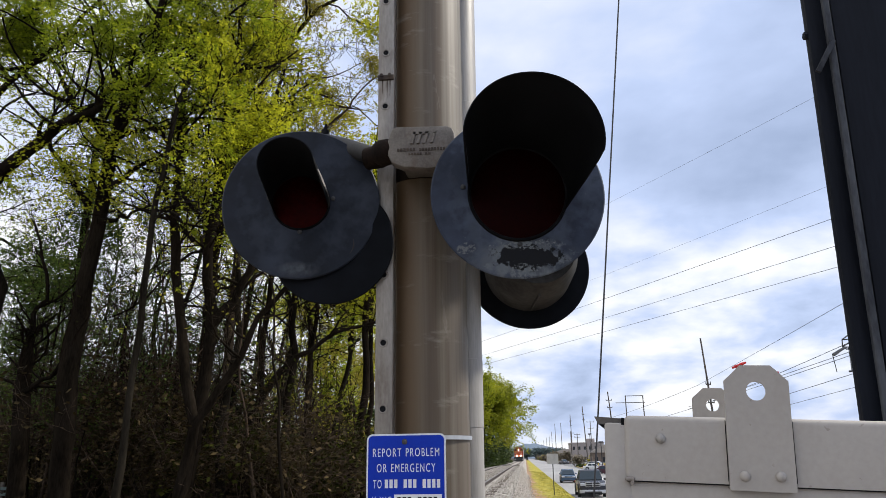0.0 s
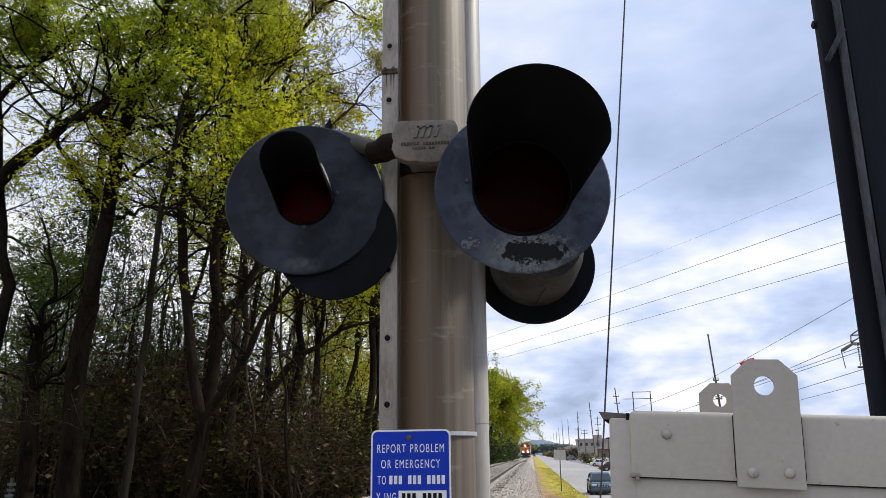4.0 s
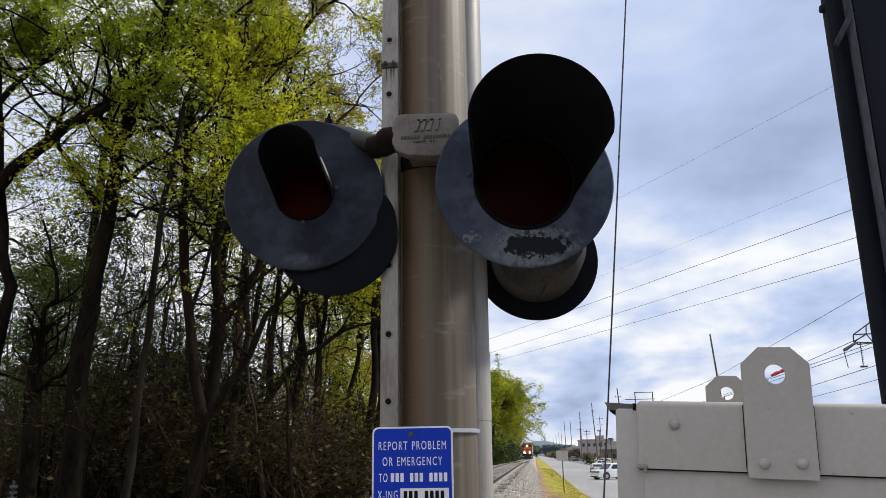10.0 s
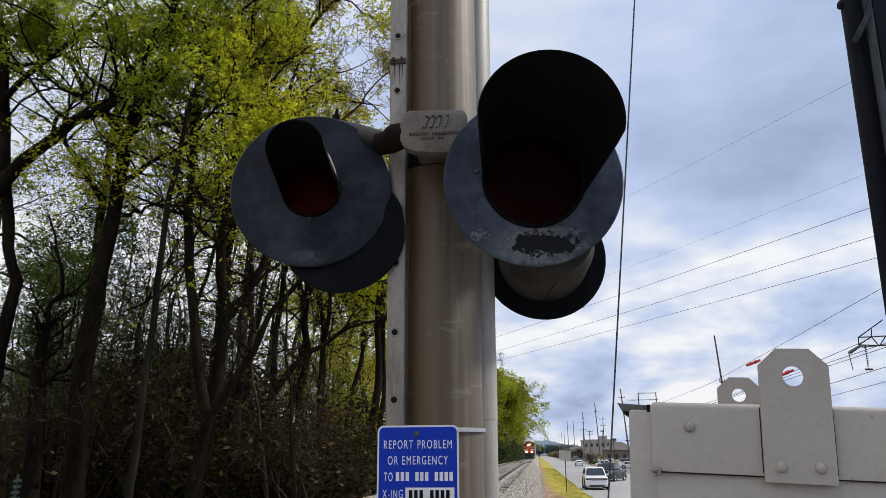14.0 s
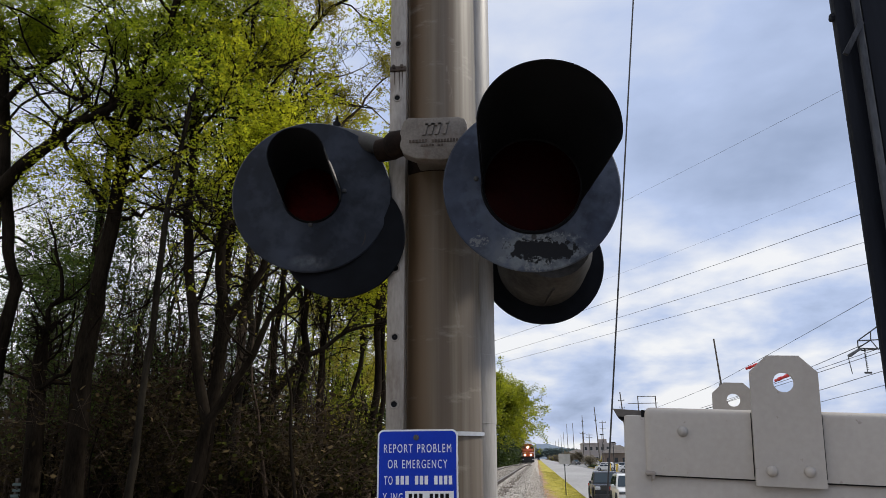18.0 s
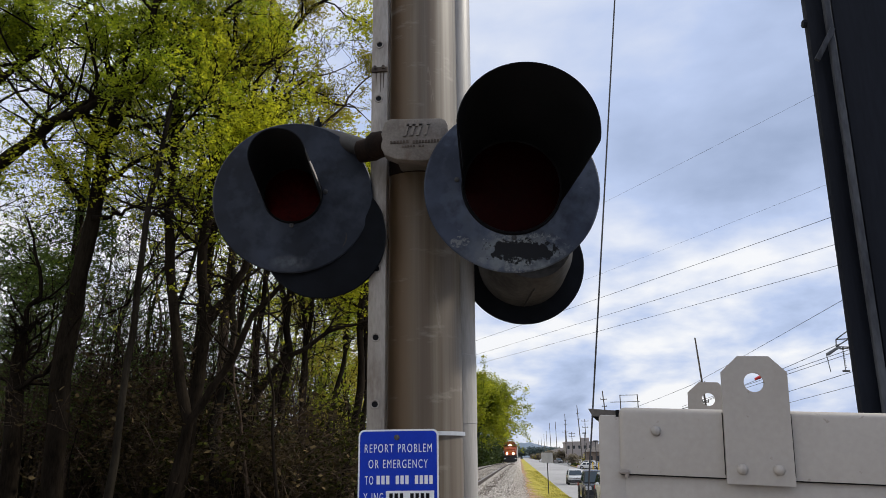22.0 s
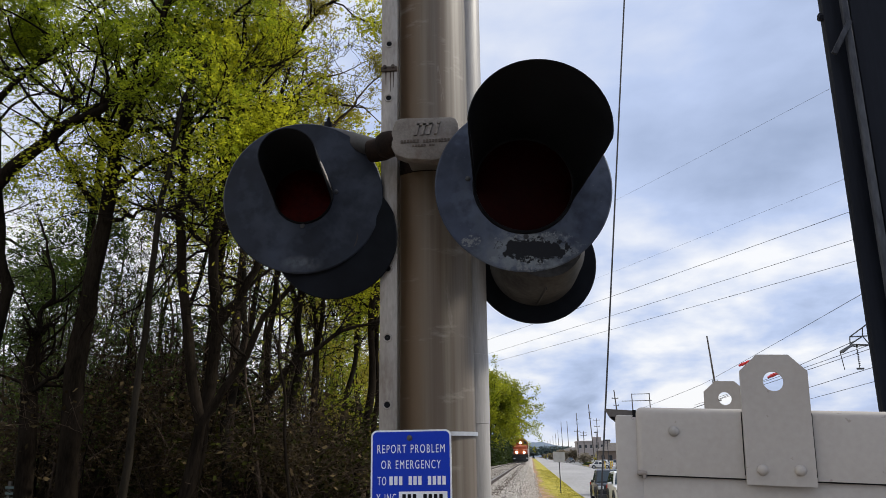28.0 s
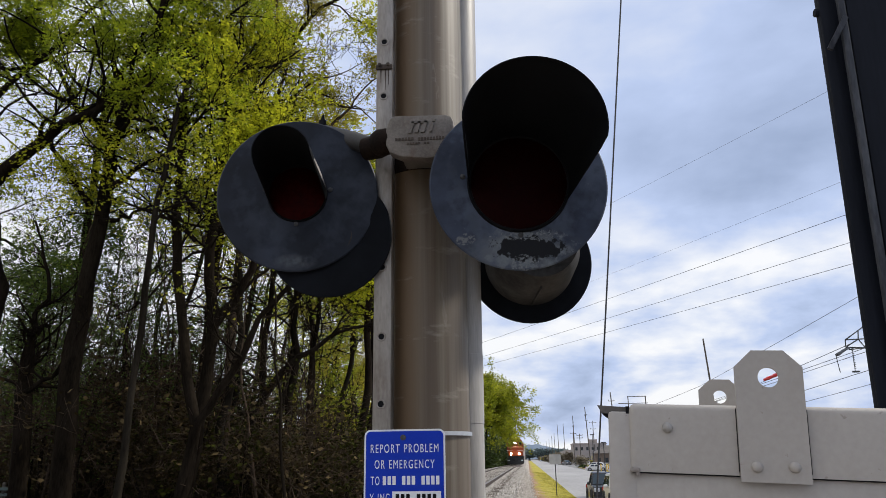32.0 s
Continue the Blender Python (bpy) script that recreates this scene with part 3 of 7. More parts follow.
def lathe(bm, profile, seg=48, axis="-Y", m=Matrix.Identity(4)):
    """Turns a profile of (distance along the axis, radius) about the axis that points to -Y (or Z)."""
    rings = []
    for d, r in profile:
        ring = []
        for i in range(seg):
            a = 2 * math.pi * i / seg
            v = Vector((r * math.cos(a), -d, r * math.sin(a))) if axis == "-Y" else Vector((r * math.cos(a), r * math.sin(a), d))
            ring.append(bm.verts.new(m @ v))
        rings.append(ring)
    for a, b in zip(rings, rings[1:]):
        for i in range(seg):
            j = (i + 1) % seg
            try:
                bm.faces.new((a[i], a[j], b[j], b[i]))
            except ValueError:
                pass
    bmesh.ops.remove_doubles(bm, verts=bm.verts, dist=1e-6)
    bmesh.ops.recalc_face_normals(bm, faces=bm.faces)
    return bm


def extrude_outline(bm, pts, depth, at=(0, 0, 0), plane="XZ", bevel=0.0, holes=()):
    """A plate from an outline in the XZ (thickness along Y) or YZ (thickness along X) plane, about its middle."""
    def v3(a, b, t):
        return Vector((a, t, b)) if plane == "XZ" else Vector((t, a, b))
    at = Vector(at)
    lo = [bm.verts.new(at + v3(a, b, -depth / 2)) for a, b in pts]
    hi = [bm.verts.new(at + v3(a, b, depth / 2)) for a, b in pts]
    n = len(pts)
    fs = []
    if not holes:
        fs += [bm.faces.new(lo), bm.faces.new(hi[::-1])]
    for i in range(n):
        j = (i + 1) % n
        fs.append(bm.faces.new((lo[i], hi[i], hi[j], lo[j])))
    for hole in holes:
        hl = [bm.verts.new(at + v3(a, b, -depth / 2)) for a, b in hole]
        hh = [bm.verts.new(at + v3(a, b, depth / 2)) for a, b in hole]
        k = len(hole)
        for i in range(k):
            j = (i + 1) % k
            bm.faces.new((hl[i], hl[j], hh[j], hh[i]))
        for outer, inner in ((lo, hl), (hi, hh)):
            es = []
            for ring in (outer, inner):
                for i in range(len(ring)):
                    e = bm.edges.get((ring[i], ring[(i + 1) % len(ring)]))
                    es.append(e)
            bmesh.ops.triangle_fill(bm, use_beauty=True, edges=es)
    bmesh.ops.recalc_face_normals(bm, faces=bm.faces)
    if bevel:
        es = [e for e in bm.edges if len(e.link_faces) == 2 and e.calc_face_angle(0) > 0.5]
        bmesh.ops.bevel(bm, geom=es, offset=bevel, segments=2, profile=0.5, affect="EDGES")
    return bm


def round_rect(w, h, r, n=5, cx=0.0, cz=0.0):
    pts = []
    for k, (sx, sz) in enumerate(((1, 1), (-1, 1), (-1, -1), (1, -1))):
        for i in range(n + 1):
            a = math.pi / 2 * (k + i / n)
            pts.append((cx + sx * (w / 2 - r) + r * math.cos(a), cz + sz * (h / 2 - r) + r * math.sin(a)))
    return pts


def circle(r, n=24, cx=0.0, cz=0.0):
    return [(cx + r * math.cos(2 * math.pi * i / n), cz + r * math.sin(2 * math.pi * i / n)) for i in range(n)]


def text_part(name, body, size, material, parent, at, label="", width=None):
    """Flat letters in the XZ plane, facing -Y."""
    cu = bpy.data.curves.new(name, "FONT")
    cu.body, cu.size, cu.align_x, cu.extrude, cu.space_character, cu.space_word = body, size, "CENTER", 0.0006, 1.28, 1.15
    tmp = bpy.data.objects.new(name, cu)
    scene.collection.objects.link(tmp)
    me = bpy.data.meshes.new_from_object(tmp.evaluated_get(bpy.context.evaluated_depsgraph_get()))
    bpy.data.objects.remove(tmp)
    xs = [v.co.x for v in me.vertices]
    w = max(xs) - min(xs)
    mid = (max(xs) + min(xs)) / 2
    k = width / w if width else 1.0
    for v in me.vertices:
        v.co = Vector(((v.co.x - mid) * k, -v.co.z, v.co.y))
    me.materials.clear()
    me.materials.append(material)
    ob = new(name, me)
    ob.parent = parent
    ob.location = at
    return tagged(ob, label) if label else ob


def raw_mesh(name, verts, faces, material, parent=None, smooth=False):
    """A mesh from arrays: verts (n, 3), faces (k, 3 or 4)."""
    me = bpy.data.meshes.new(name)
    verts, faces = np.asarray(verts, np.float32), np.asarray(faces, np.int32)
    k, w = faces.shape
    me.vertices.add(len(verts)); me.vertices.foreach_set("co", verts.ravel())
    me.loops.add(k * w); me.loops.foreach_set("vertex_index", faces.ravel())
    me.polygons.add(k); me.polygons.foreach_set("loop_start", np.arange(0, k * w, w, dtype=np.int32))
    if smooth:
        me.polygons.foreach_set("use_smooth", np.ones(k, bool))
    me.update(calc_edges=True)
    me.materials.append(material)
    ob = new(name, me)
    if parent is not None:
        ob.parent = parent
    return ob

# ---- the lie of the land ----
def smooth_step(a, b, v):
    t = min(1.0, max(0.0, (v - a) / (b - a)))
    return t * t * (3 - 2 * t)


TRACK_X, RAIL_Z = -2.22, 0.80
PROFILE = [(-400, 2.0), (-60, 0.6), (-30, 0.2), (-12, 0.1), (-6.5, 0.1), (-5.0, 0.2), (-4.0, None), (-0.35, None), (0.1, None), (3.0, None), (3.2, None), (60, None), (120, None), (400, None)]


def grade(y):
    """How far the track has sunk at y: it runs gently downhill away from the crossing."""
    return 0.42 * smooth_step(60, 190, y)


def land(x, y):
    """The height of the ground: the track on its bed, the road beside it lower, the street at the crossing level."""
    low = -1.2 * smooth_step(8, 56, y)
    pts = [(a, b if b is not None else ({-4.0: 0.655 - grade(y), -0.35: 0.62 - grade(y), 0.1: low * 0.42, 3.0: low * 0.74}.get(a, low))) for a, b in PROFILE]
    if x <= pts[0][0]:
        return pts[0][1]
    for (a, za), (b, zb) in zip(pts, pts[1:]):
        if x <= b:
            return za + (zb - za) * (x - a) / (b - a)
    return pts[-1][1]


def strip(name, x0, x1, y0, y1, lift, material, label, category, nx=6, ny=60, rough=0.0, kind="structure"):
    xs = np.array(sorted({*np.linspace(x0, x1, nx + 1).tolist(), *[p[0] for p in PROFILE if x0 < p[0] < x1]}))
    nx = len(xs) - 1
    ys = y0 + (y1 - y0) * np.linspace(0, 1, ny + 1) ** 1.8
    rng = np.random.default_rng(7)
    v = [(x, y, land(x, y) + lift + rough * rng.normal()) for y in ys for x in xs]
    f = [(j * (nx + 1) + i, j * (nx + 1) + i + 1, (j + 1) * (nx + 1) + i + 1, (j + 1) * (nx + 1) + i) for j in range(ny) for i in range(nx)]
    return tagged(raw_mesh(name, v, f, material, smooth=True), label, category, kind=kind)


gx = sorted({*[p[0] for p in PROFILE], -200, -100, -45, -20, -9, 1.7, 8, 20, 40, 200, -1500, 1500})
gy = [-80, -30, -10, 0, 4, 8, 12, 16, 20, 25, 30, 35, 40, 45, 50, 56, 65, 80, 100, 130, 180, 260, 400, 700, 1200, 2600]
gv = [(x, y, land(x, y) - 0.09) for y in gy for x in gx]
gf = [(j * len(gx) + i, j * len(gx) + i + 1, (j + 1) * len(gx) + i + 1, (j + 1) * len(gx) + i) for j in range(len(gy) - 1) for i in range(len(gx) - 1)]
tagged(raw_mesh("ground", gv, gf, SOIL, smooth=True), "brown leaf-littered ground reaching to the horizon", "ground", kind="structure")
strip("track_bed", -5.2, 0.16, -20, 900, 0.0, BALLAST, "pale grey crushed-stone bed under the track", "ballast", 14, 120, 0.012)
strip("verge", 0.04, 3.05, 4, 700, -0.012, VERGE, "yellow-green grass verge with patches of bare reddish dirt", "grass", 9, 110, 0.012)
strip("road", 3.2, 13.2, -60, 1500, -0.02, ROAD, "worn light grey road of two lanes and a turning lane", "road", 6, 90)
strip("kerb", 3.04, 3.16, 14, 600, 0.03, CONCRETE, "low concrete kerb along the grass verge", "kerb", 2, 60)
strip("parking_lot", 13.2, 62, 84, 330, -0.01, LOT, "dark asphalt parking lot beside the road", "parking lot", 4, 20)

# ---- the crossing signal on its mast ----
MX, MY = -0.305, 2.44


def S(x, y, z):
    return Vector((x - MX, y - MY, z))


signal = thing("crossing_signal", "railroad crossing signal with black lamp heads on a weathered aluminium mast", "signal", (MX, MY, 0))
bm = bmesh.new()
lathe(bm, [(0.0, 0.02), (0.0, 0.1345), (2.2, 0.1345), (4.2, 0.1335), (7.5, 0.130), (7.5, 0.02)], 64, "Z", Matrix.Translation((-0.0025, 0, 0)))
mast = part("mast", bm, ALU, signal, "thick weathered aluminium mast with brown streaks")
bm = bmesh.new()
lathe(bm, [(0.0, 0.10), (0.0, 0.22), (0.05, 0.22), (0.07, 0.16), (0.30, 0.15), (0.30, 0.137)], 48, "Z")
part("base_collar", bm, CAST, signal)
bm = bmesh.new()
cx, cy = -0.198 - MX, 2.565 - MY
lathe(bm, [(0.0, 0.001), (0.0, 0.063), (1.72, 0.063), (1.721, 0.0642), (1.945, 0.0642), (1.946, 0.0628), (2.90, 0.0628), (2.901, 0.0618), (7.2, 0.0615), (7.2, 0.001)], 32, "Z", Matrix.Translation((cx - 0.010, cy, 0)) @ pose(0, 0, 0, 0, 0.35, 0))
part("conduit", bm, ALU_LIGHT, signal, "pale aluminium conduit behind the mast")
for z in (1.684, 0.9):
    bm = bmesh.new()
    lathe(bm, [(z - 0.006, 0.1365), (z - 0.006, 0.1395), (z + 0.006, 0.1395), (z + 0.006, 0.1365)], 64, "Z")
    part("strap", bm, STEEL, signal, "bright steel strap")
# the perforated channel up the mast's side
bm = bmesh.new()
box(bm, (0.054, 0.006, 6.6), S(-0.4225, 2.283, 3.5), bevel=0.0015)
channel = part("channel", bm, ALU_DULL, signal, "dull aluminium channel with round holes")
for x in (-0.447, -0.398):
    bm = bmesh.new()
    box(bm, (0.005, 0.05, 6.6), S(x, 2.3115, 3.5), bevel=0.001)
    part("channel_flange", bm, ALU_DULL, channel)
bm = bmesh.new()
lathe(bm, [(0.0, 0.0088), (0.0035, 0.0095), (0.004, 0.0128), (0.0, 0.0150)], 20)
grommet_mesh = part("grommet", bm, RUST_SHEET, channel, m=Matrix.Translation(S(-0.4235, 2.2805, 2.985)))
bm = bmesh.new()
lathe(bm, [(0.0022, 0.0002), (0.0022, 0.0096)], 20)
hole_mesh = part("bolt_hole", bm, BLACK, channel, m=Matrix.Translation(S(-0.4235, 2.2805, 2.985)))
for z in (3.19, 2.781, 2.19, 1.972, 1.770, 3.40, 3.60):
    for src in (grommet_mesh, hole_mesh):
        o = src.copy()
        scene.collection.objects.link(o)
        o.location = S(-0.4245, 2.2805, z)
bm = bmesh.new()
box(bm, (0.056, 0.010, 0.018), S(-0.4225, 2.277, 2.888), bevel=0.002)
clip = part("clip", bm, RUST_CAST, signal, "small rusty clip on the channel")
for s in (-1, 1):
    bm = bmesh.new()
    lathe(bm, [(0.0, 0.007), (0.006, 0.006), (0.006, 0.0002)], 8, m=Matrix.Translation(S(-0.4225 + s * 0.014, 2.272, 2.894)))
    part("bolt", bm, RUST_CAST, clip)

for dx, ln in ((-0.012, 0.05), (0.004, 0.075), (0.014, 0.06)):
    bm = bmesh.new()
    extrude_outline(bm, [(-0.0022, 0), (0.0022, 0), (0.0006, -ln), (-0.0006, -ln)], 0.0008, S(-0.4225 + dx, 2.2797, 2.880))
    part("rust_run", bm, RUST_CAST, clip)

# the bracket casting in front of the mast
bm = bmesh.new()
pts = [(-0.378, 2.560), (-0.368, 2.598), (-0.352, 2.607), (-0.195, 2.601), (-0.180, 2.594), (-0.173, 2.575), (-0.170, 2.49), (-0.20, 2.472), (-0.25, 2.463), (-0.33, 2.472), (-0.366, 2.488), (-0.378, 2.515)]
extrude_outline(bm, [(a - MX, b) for a, b in pts], 0.045, (0, 2.0975 - MY, 0), bevel=0.007)
box(bm, (0.15, 0.22, 0.06), S(-0.28, 2.21, 2.555), bevel=0.012)
bracket = part("bracket", bm, CAST, signal, "pale cast bracket with raised maker's mark")
# raised mark: slanted strokes, and bars for the lettering
bm = bmesh.new()
for q in ([(-0.020, 0.0), (-0.012, 0.0), (-0.004, 0.030), (-0.012, 0.030)], [(-0.004, 0.0), (0.004, 0.0), (0.012, 0.030), (0.004, 0.030)], [(0.012, 0.0), (0.020, 0.0), (0.028, 0.030), (0.020, 0.030)],
          [(-0.012, 0.025), (0.028, 0.025), (0.029, 0.031), (-0.011, 0.031)], [(0.031, 0.0), (0.038, 0.0), (0.044, 0.024), (0.037, 0.024)], [(0.039, 0.028), (0.046, 0.028), (0.048, 0.034), (0.041, 0.034)]):
    extrude_outline(bm, [(1.22 * x, 1.22 * z) for x, z in q], 0.006, S(-0.285, 2.0725, 2.545))
part("raised_mark", bm, CAST, bracket)
for x0, x1, z, h in ((-0.350, -0.292, 2.527, 0.009), (-0.282, -0.200, 2.525, 0.009), (-0.315, -0.272, 2.512, 0.006), (-0.264, -0.245, 2.511, 0.006)):
    n = max(2, int((x1 - x0) / 0.0085))
    for i in range(n):
        bm = bmesh.new()
        box(bm, ((x1 - x0) / n * 0.72, 0.003, h), S(x0 + (i + 0.5) * (x1 - x0) / n, 2.0738, z))
        part("raised_bar", bm, RUST_CAST, bracket)
# The clamp's dark rust also carries the shade under the bracket.
bm = bmesh.new()
lathe(bm, [(2.520, 0.1300), (2.524, 0.1375), (2.590, 0.1400), (2.590, 0.1300)], 48, "Z")
tube(bm, S(-0.420, 2.31, 2.56), S(-0.414, 2.30, 2.505), 0.024, 0.018, 16)
part("clamp", bm, DARK_RUST, signal, "dark rusty clamp round the mast with the bracket's shade in its colour")
bm = bmesh.new()
lathe(bm, [(-0.055, 0.001), (-0.055, 0.028), (-0.03, 0.031), (0.0, 0.038), (0.05, 0.036), (0.05, 0.001)], 28, m=Matrix.Translation(S(-0.420, 2.185, 2.558)) @ pose(0, 0, 0, 0, 18, -110))
lathe(bm, [(-0.035, 0.001), (-0.035, 0.030), (-0.015, 0.040), (0.012, 0.042), (0.030, 0.034), (0.036, 0.001)], 28, m=Matrix.Translation(S(-0.392, 2.116, 2.540)) @ pose(0, 0, 0, 0, 18, -110))
part("elbow", bm, DARK_RUST, signal, "rusty brown elbow fitting")
bm = bmesh.new()
tube(bm, S(-0.455, 2.21, 2.575), S(-0.560, 2.29, 2.640), 0.028, 0.032, 24)
tube(bm, S(-0.555, 2.287, 2.637), S(-0.655, 2.36, 2.690), 0.032, 0.038, 24)
tube(bm, S(-0.650, 2.355, 2.690), S(-0.690, 2.46, 2.60), 0.036, 0.045, 24)
tube(bm, S(-0.690, 2.46, 2.62), S(-0.705, 2.48, 2.42), 0.045, 0.05, 24)
part("arm", bm, ARM_METAL, signal, "stained aluminium arm to the lamp heads")
bm = bmesh.new()
tube(bm, S(-0.648, 2.34, 2.700), S(-0.648, 2.34, 2.734), 0.017, 0.013, 12)
tube(bm, S(-0.648, 2.34, 2.732), S(-0.646, 2.34, 2.757), 0.009, 0.003, 10)
part("breather_cap", bm, BLACK, signal)
bm = bmesh.new()
tube(bm, S(-0.19, 2.20, 2.53), S(0.01, 2.42, 2.52), 0.045, 0.045, 24)
tube(bm, S(0.01, 2.42, 2.54), S(0.01, 2.42, 2.36), 0.05, 0.05, 24)
part("arm", bm, ALU_DULL, signal, "aluminium arm to the lamp heads")


def lamp_head(at, rz, disc_r, lens_r, hood_len, barrel, lens=True, tilt=0.0, hood_r=None, worn=False, flare=0.02, cut=-0.3, roll=0.0):
    """One lamp: a barrel housing, its disc, a cut-away hood and the lens; it faces -Y before its turn."""
    m = Matrix.Translation(at) @ pose(0, 0, 0, tilt, 0, rz)
    bm = bmesh.new()
    lathe(bm, [(-barrel - 0.03, 0.001), (-barrel - 0.025, lens_r * 0.55), (-barrel, lens_r * 0.85), (-barrel * 0.6, lens_r * 1.02), (-0.03, lens_r * 1.10), (-0.004, lens_r * 1.13), (-0.004, lens_r * 0.6)], 48)
    box(bm, (0.004, barrel * 0.9, 0.01), (0, barrel * 0.5, -lens_r * 1.07))
    head = part("lamp_head", bm, BARREL, signal, "round lamp head with a grey barrel housing", m)
    bm = bmesh.new()
    lathe(bm, [(0.0, lens_r * 0.98), (0.003, lens_r * 0.98), (0.004, disc_r * 0.72), (0.001, disc_r * 0.985), (-0.003, disc_r), (-0.006, disc_r * 0.99), (0.0, disc_r * 0.72), (0.0, lens_r * 0.98)], 96)
    # rear discs take the copy that has shade in its colour
    part("background_disc", bm, SHADED_DISC if not lens else DISC_CHIPPED if worn else DISC_SMEARED, head, "faded black background disc")
    if not lens:
        # the lamp that faces away: its hood and lens on the far side
        bm = bmesh.new()
        lathe(bm, [(-0.01, 0.001), (-0.006, lens_r * 0.95), (-0.002, lens_r)], 32)
        part("lens", bm, RED_LENS, head)
        return head
    bm = bmesh.new()
    lathe(bm, [(0.002, lens_r * 0.99), (0.010, lens_r * 1.0), (0.012, lens_r * 1.04), (0.004, lens_r * 1.07)], 64)
    part("lens_ring", bm, BLACK, head, "dark lens ring")
    bm = bmesh.new()
    lathe(bm, [(0.008, lens_r * 0.995), (0.018, lens_r * 0.7), (0.023, lens_r * 0.35), (0.024, 0.0005)], 48)
    # the right lens takes the darker copy, its deeper hood's shade painted in
    part("lens", bm, SHADED_LENS if worn else RED_LENS, head, "unlit dark red glass lens")
    # hood: longest over the top, cut away towards the underside
    hr = hood_r or lens_r * 1.03
    bm = bmesh.new()
    n, steps, wall = 64, 8, 0.0022
    low = -math.asin(max(-0.99, cut - 0.24))
    outer, inner = [], []
    for i in range(n + 1):
        a = -low - radians(roll) + (math.pi + 2 * low) * i / n
        s = math.sin(a + radians(roll))
        ln = hood_len * max(0.004, smooth_step(cut - 0.24, cut + 0.06, s))
        wide = [hr * (1 + flare * ln / hood_len * k / steps) for k in range(steps + 1)]
        outer.append([bm.verts.new(((q + wall) * math.cos(a), -0.006 - ln * k / steps, (q + wall) * math.sin(a))) for k, q in enumerate(wide)])
        inner.append([bm.verts.new((q * math.cos(a), -0.006 - ln * k / steps, q * math.sin(a))) for k, q in enumerate(wide)])
    for i in range(n):
        for k in range(steps):
            bm.faces.new((outer[i][k], outer[i + 1][k], outer[i + 1][k + 1], outer[i][k + 1]))
            bm.faces.new((inner[i][k], inner[i][k + 1], inner[i + 1][k + 1], inner[i + 1][k]))
        bm.faces.new((outer[i][steps], outer[i + 1][steps], inner[i + 1][steps], inner[i][steps]))
    for i in (0, n):
        for k in range(steps):
            bm.faces.new((outer[i][k], outer[i][k + 1], inner[i][k + 1], inner[i][k]))
    bmesh.ops.recalc_face_normals(bm, faces=bm.faces)
    part("hood", bm, BLACK, head, "black cut-away hood over the lens")
    # pale strip along the cut: worn edge plus a painted sunlit glint
    bm = bmesh.new()
    prev = None
    for i in range(17):
        k = 0.10 + 0.72 * i / 16
        r = hr + flare * hr * k + (0.0034 if not worn else -0.0008)
        a0 = math.asin(cut) - radians(roll if not worn else -roll) + radians(3)
        w = radians(15 if not worn else 3) * math.sin(math.pi * i / 16) ** 0.7 + 0.004
        sx = 1 if not worn else -1
        row = [bm.verts.new((sx * r * math.cos(a), -0.006 - hood_len * k, r * math.sin(a))) for a in (a0, a0 + w * 0.5, a0 + w)]
        if prev:
            bm.faces.new((prev[0], row[0], row[1], prev[1])); bm.faces.new((prev[1], row[1], row[2], prev[2]))
        prev = row
    part("worn_edge", bm, ALU_LIGHT if not worn else WORN, head, "pale worn hood edge with its sunlit glint put in as colour")
    for a in (8, 172, 270):
        bm = bmesh.new()
        r = lens_r * (1.12 if a == 270 else 1.30 if worn and a == 8 else 1.17)
        lathe(bm, [(0.003, 0.008), (0.007, 0.0075), (0.009, 0.005), (0.009, 0.0003)], 10, m=Matrix.Translation((r * math.cos(radians(a)), 0, r * math.sin(radians(a)))))
        part("screw", bm, BUMPER, head)
    return head


lamp_head(S(-0.687, 2.22, 2.425), 9, 0.254, 0.0885, 0.335, 0.16, flare=-0.15, cut=-0.22, roll=-13)
lamp_head(S(-0.590, 2.252, 2.294), 3, 0.2002, 0.085, 0.30, -0.012, lens=False)
lamp_head(S(0.0105, 2.08, 2.370), 6, 0.257, 0.1385, 0.41, 0.20, tilt=0.5, worn=True, hood_r=0.142, flare=0.20, cut=-0.10, roll=9.5)
lamp_head(S(0.04, 2.75, 2.312), 6.5, 0.232, 0.153, 0.30, -0.30, lens=False)

# ---- the blue notice ----
sign = thing("emergency_notice", "blue and white railroad emergency notice fixed to the mast", "sign", (-0.350, 2.262, 1.39))
bm = bmesh.new()
extrude_outline(bm, round_rect(0.2365, 0.305, 0.018, 6, 0, 0.1525), 0.003)
part("panel", bm, SIGN_WHITE, sign, "white-bordered metal panel")
bm = bmesh.new()
extrude_outline(bm, round_rect(0.2265, 0.295, 0.014, 6, 0, 0.1525), 0.001, (0, -0.0022, 0))
part("blue_field", bm, SIGN_BLUE, sign, "blue field of the notice")
for body, z, w, x in (("REPORT PROBLEM", 0.240, 0.198, 0.0), ("OR EMERGENCY", 0.196, 0.174, 0.0), ("TO", 0.151, 0.025, -0.085), ("X-ING", 0.104, 0.058, -0.072)):
    text_part("lettering", body, 0.034, SIGN_WHITE, sign, (x, -0.0032, z), "white capital lettering", w)
for k in range(12):
    if k in (3, 7):
        continue
    bm = bmesh.new()
    box(bm, (0.0095, 0.001, 0.024), (-0.058 + k * 0.0140, -0.0034, 0.163))
    part("number_bar", bm, SIGN_WHITE, sign)
bm = bmesh.new()
box(bm, (0.140, 0.001, 0.038), (0.035, -0.0032, 0.114))
plate = part("number_field", bm, SIGN_WHITE, sign, "white field for the number")
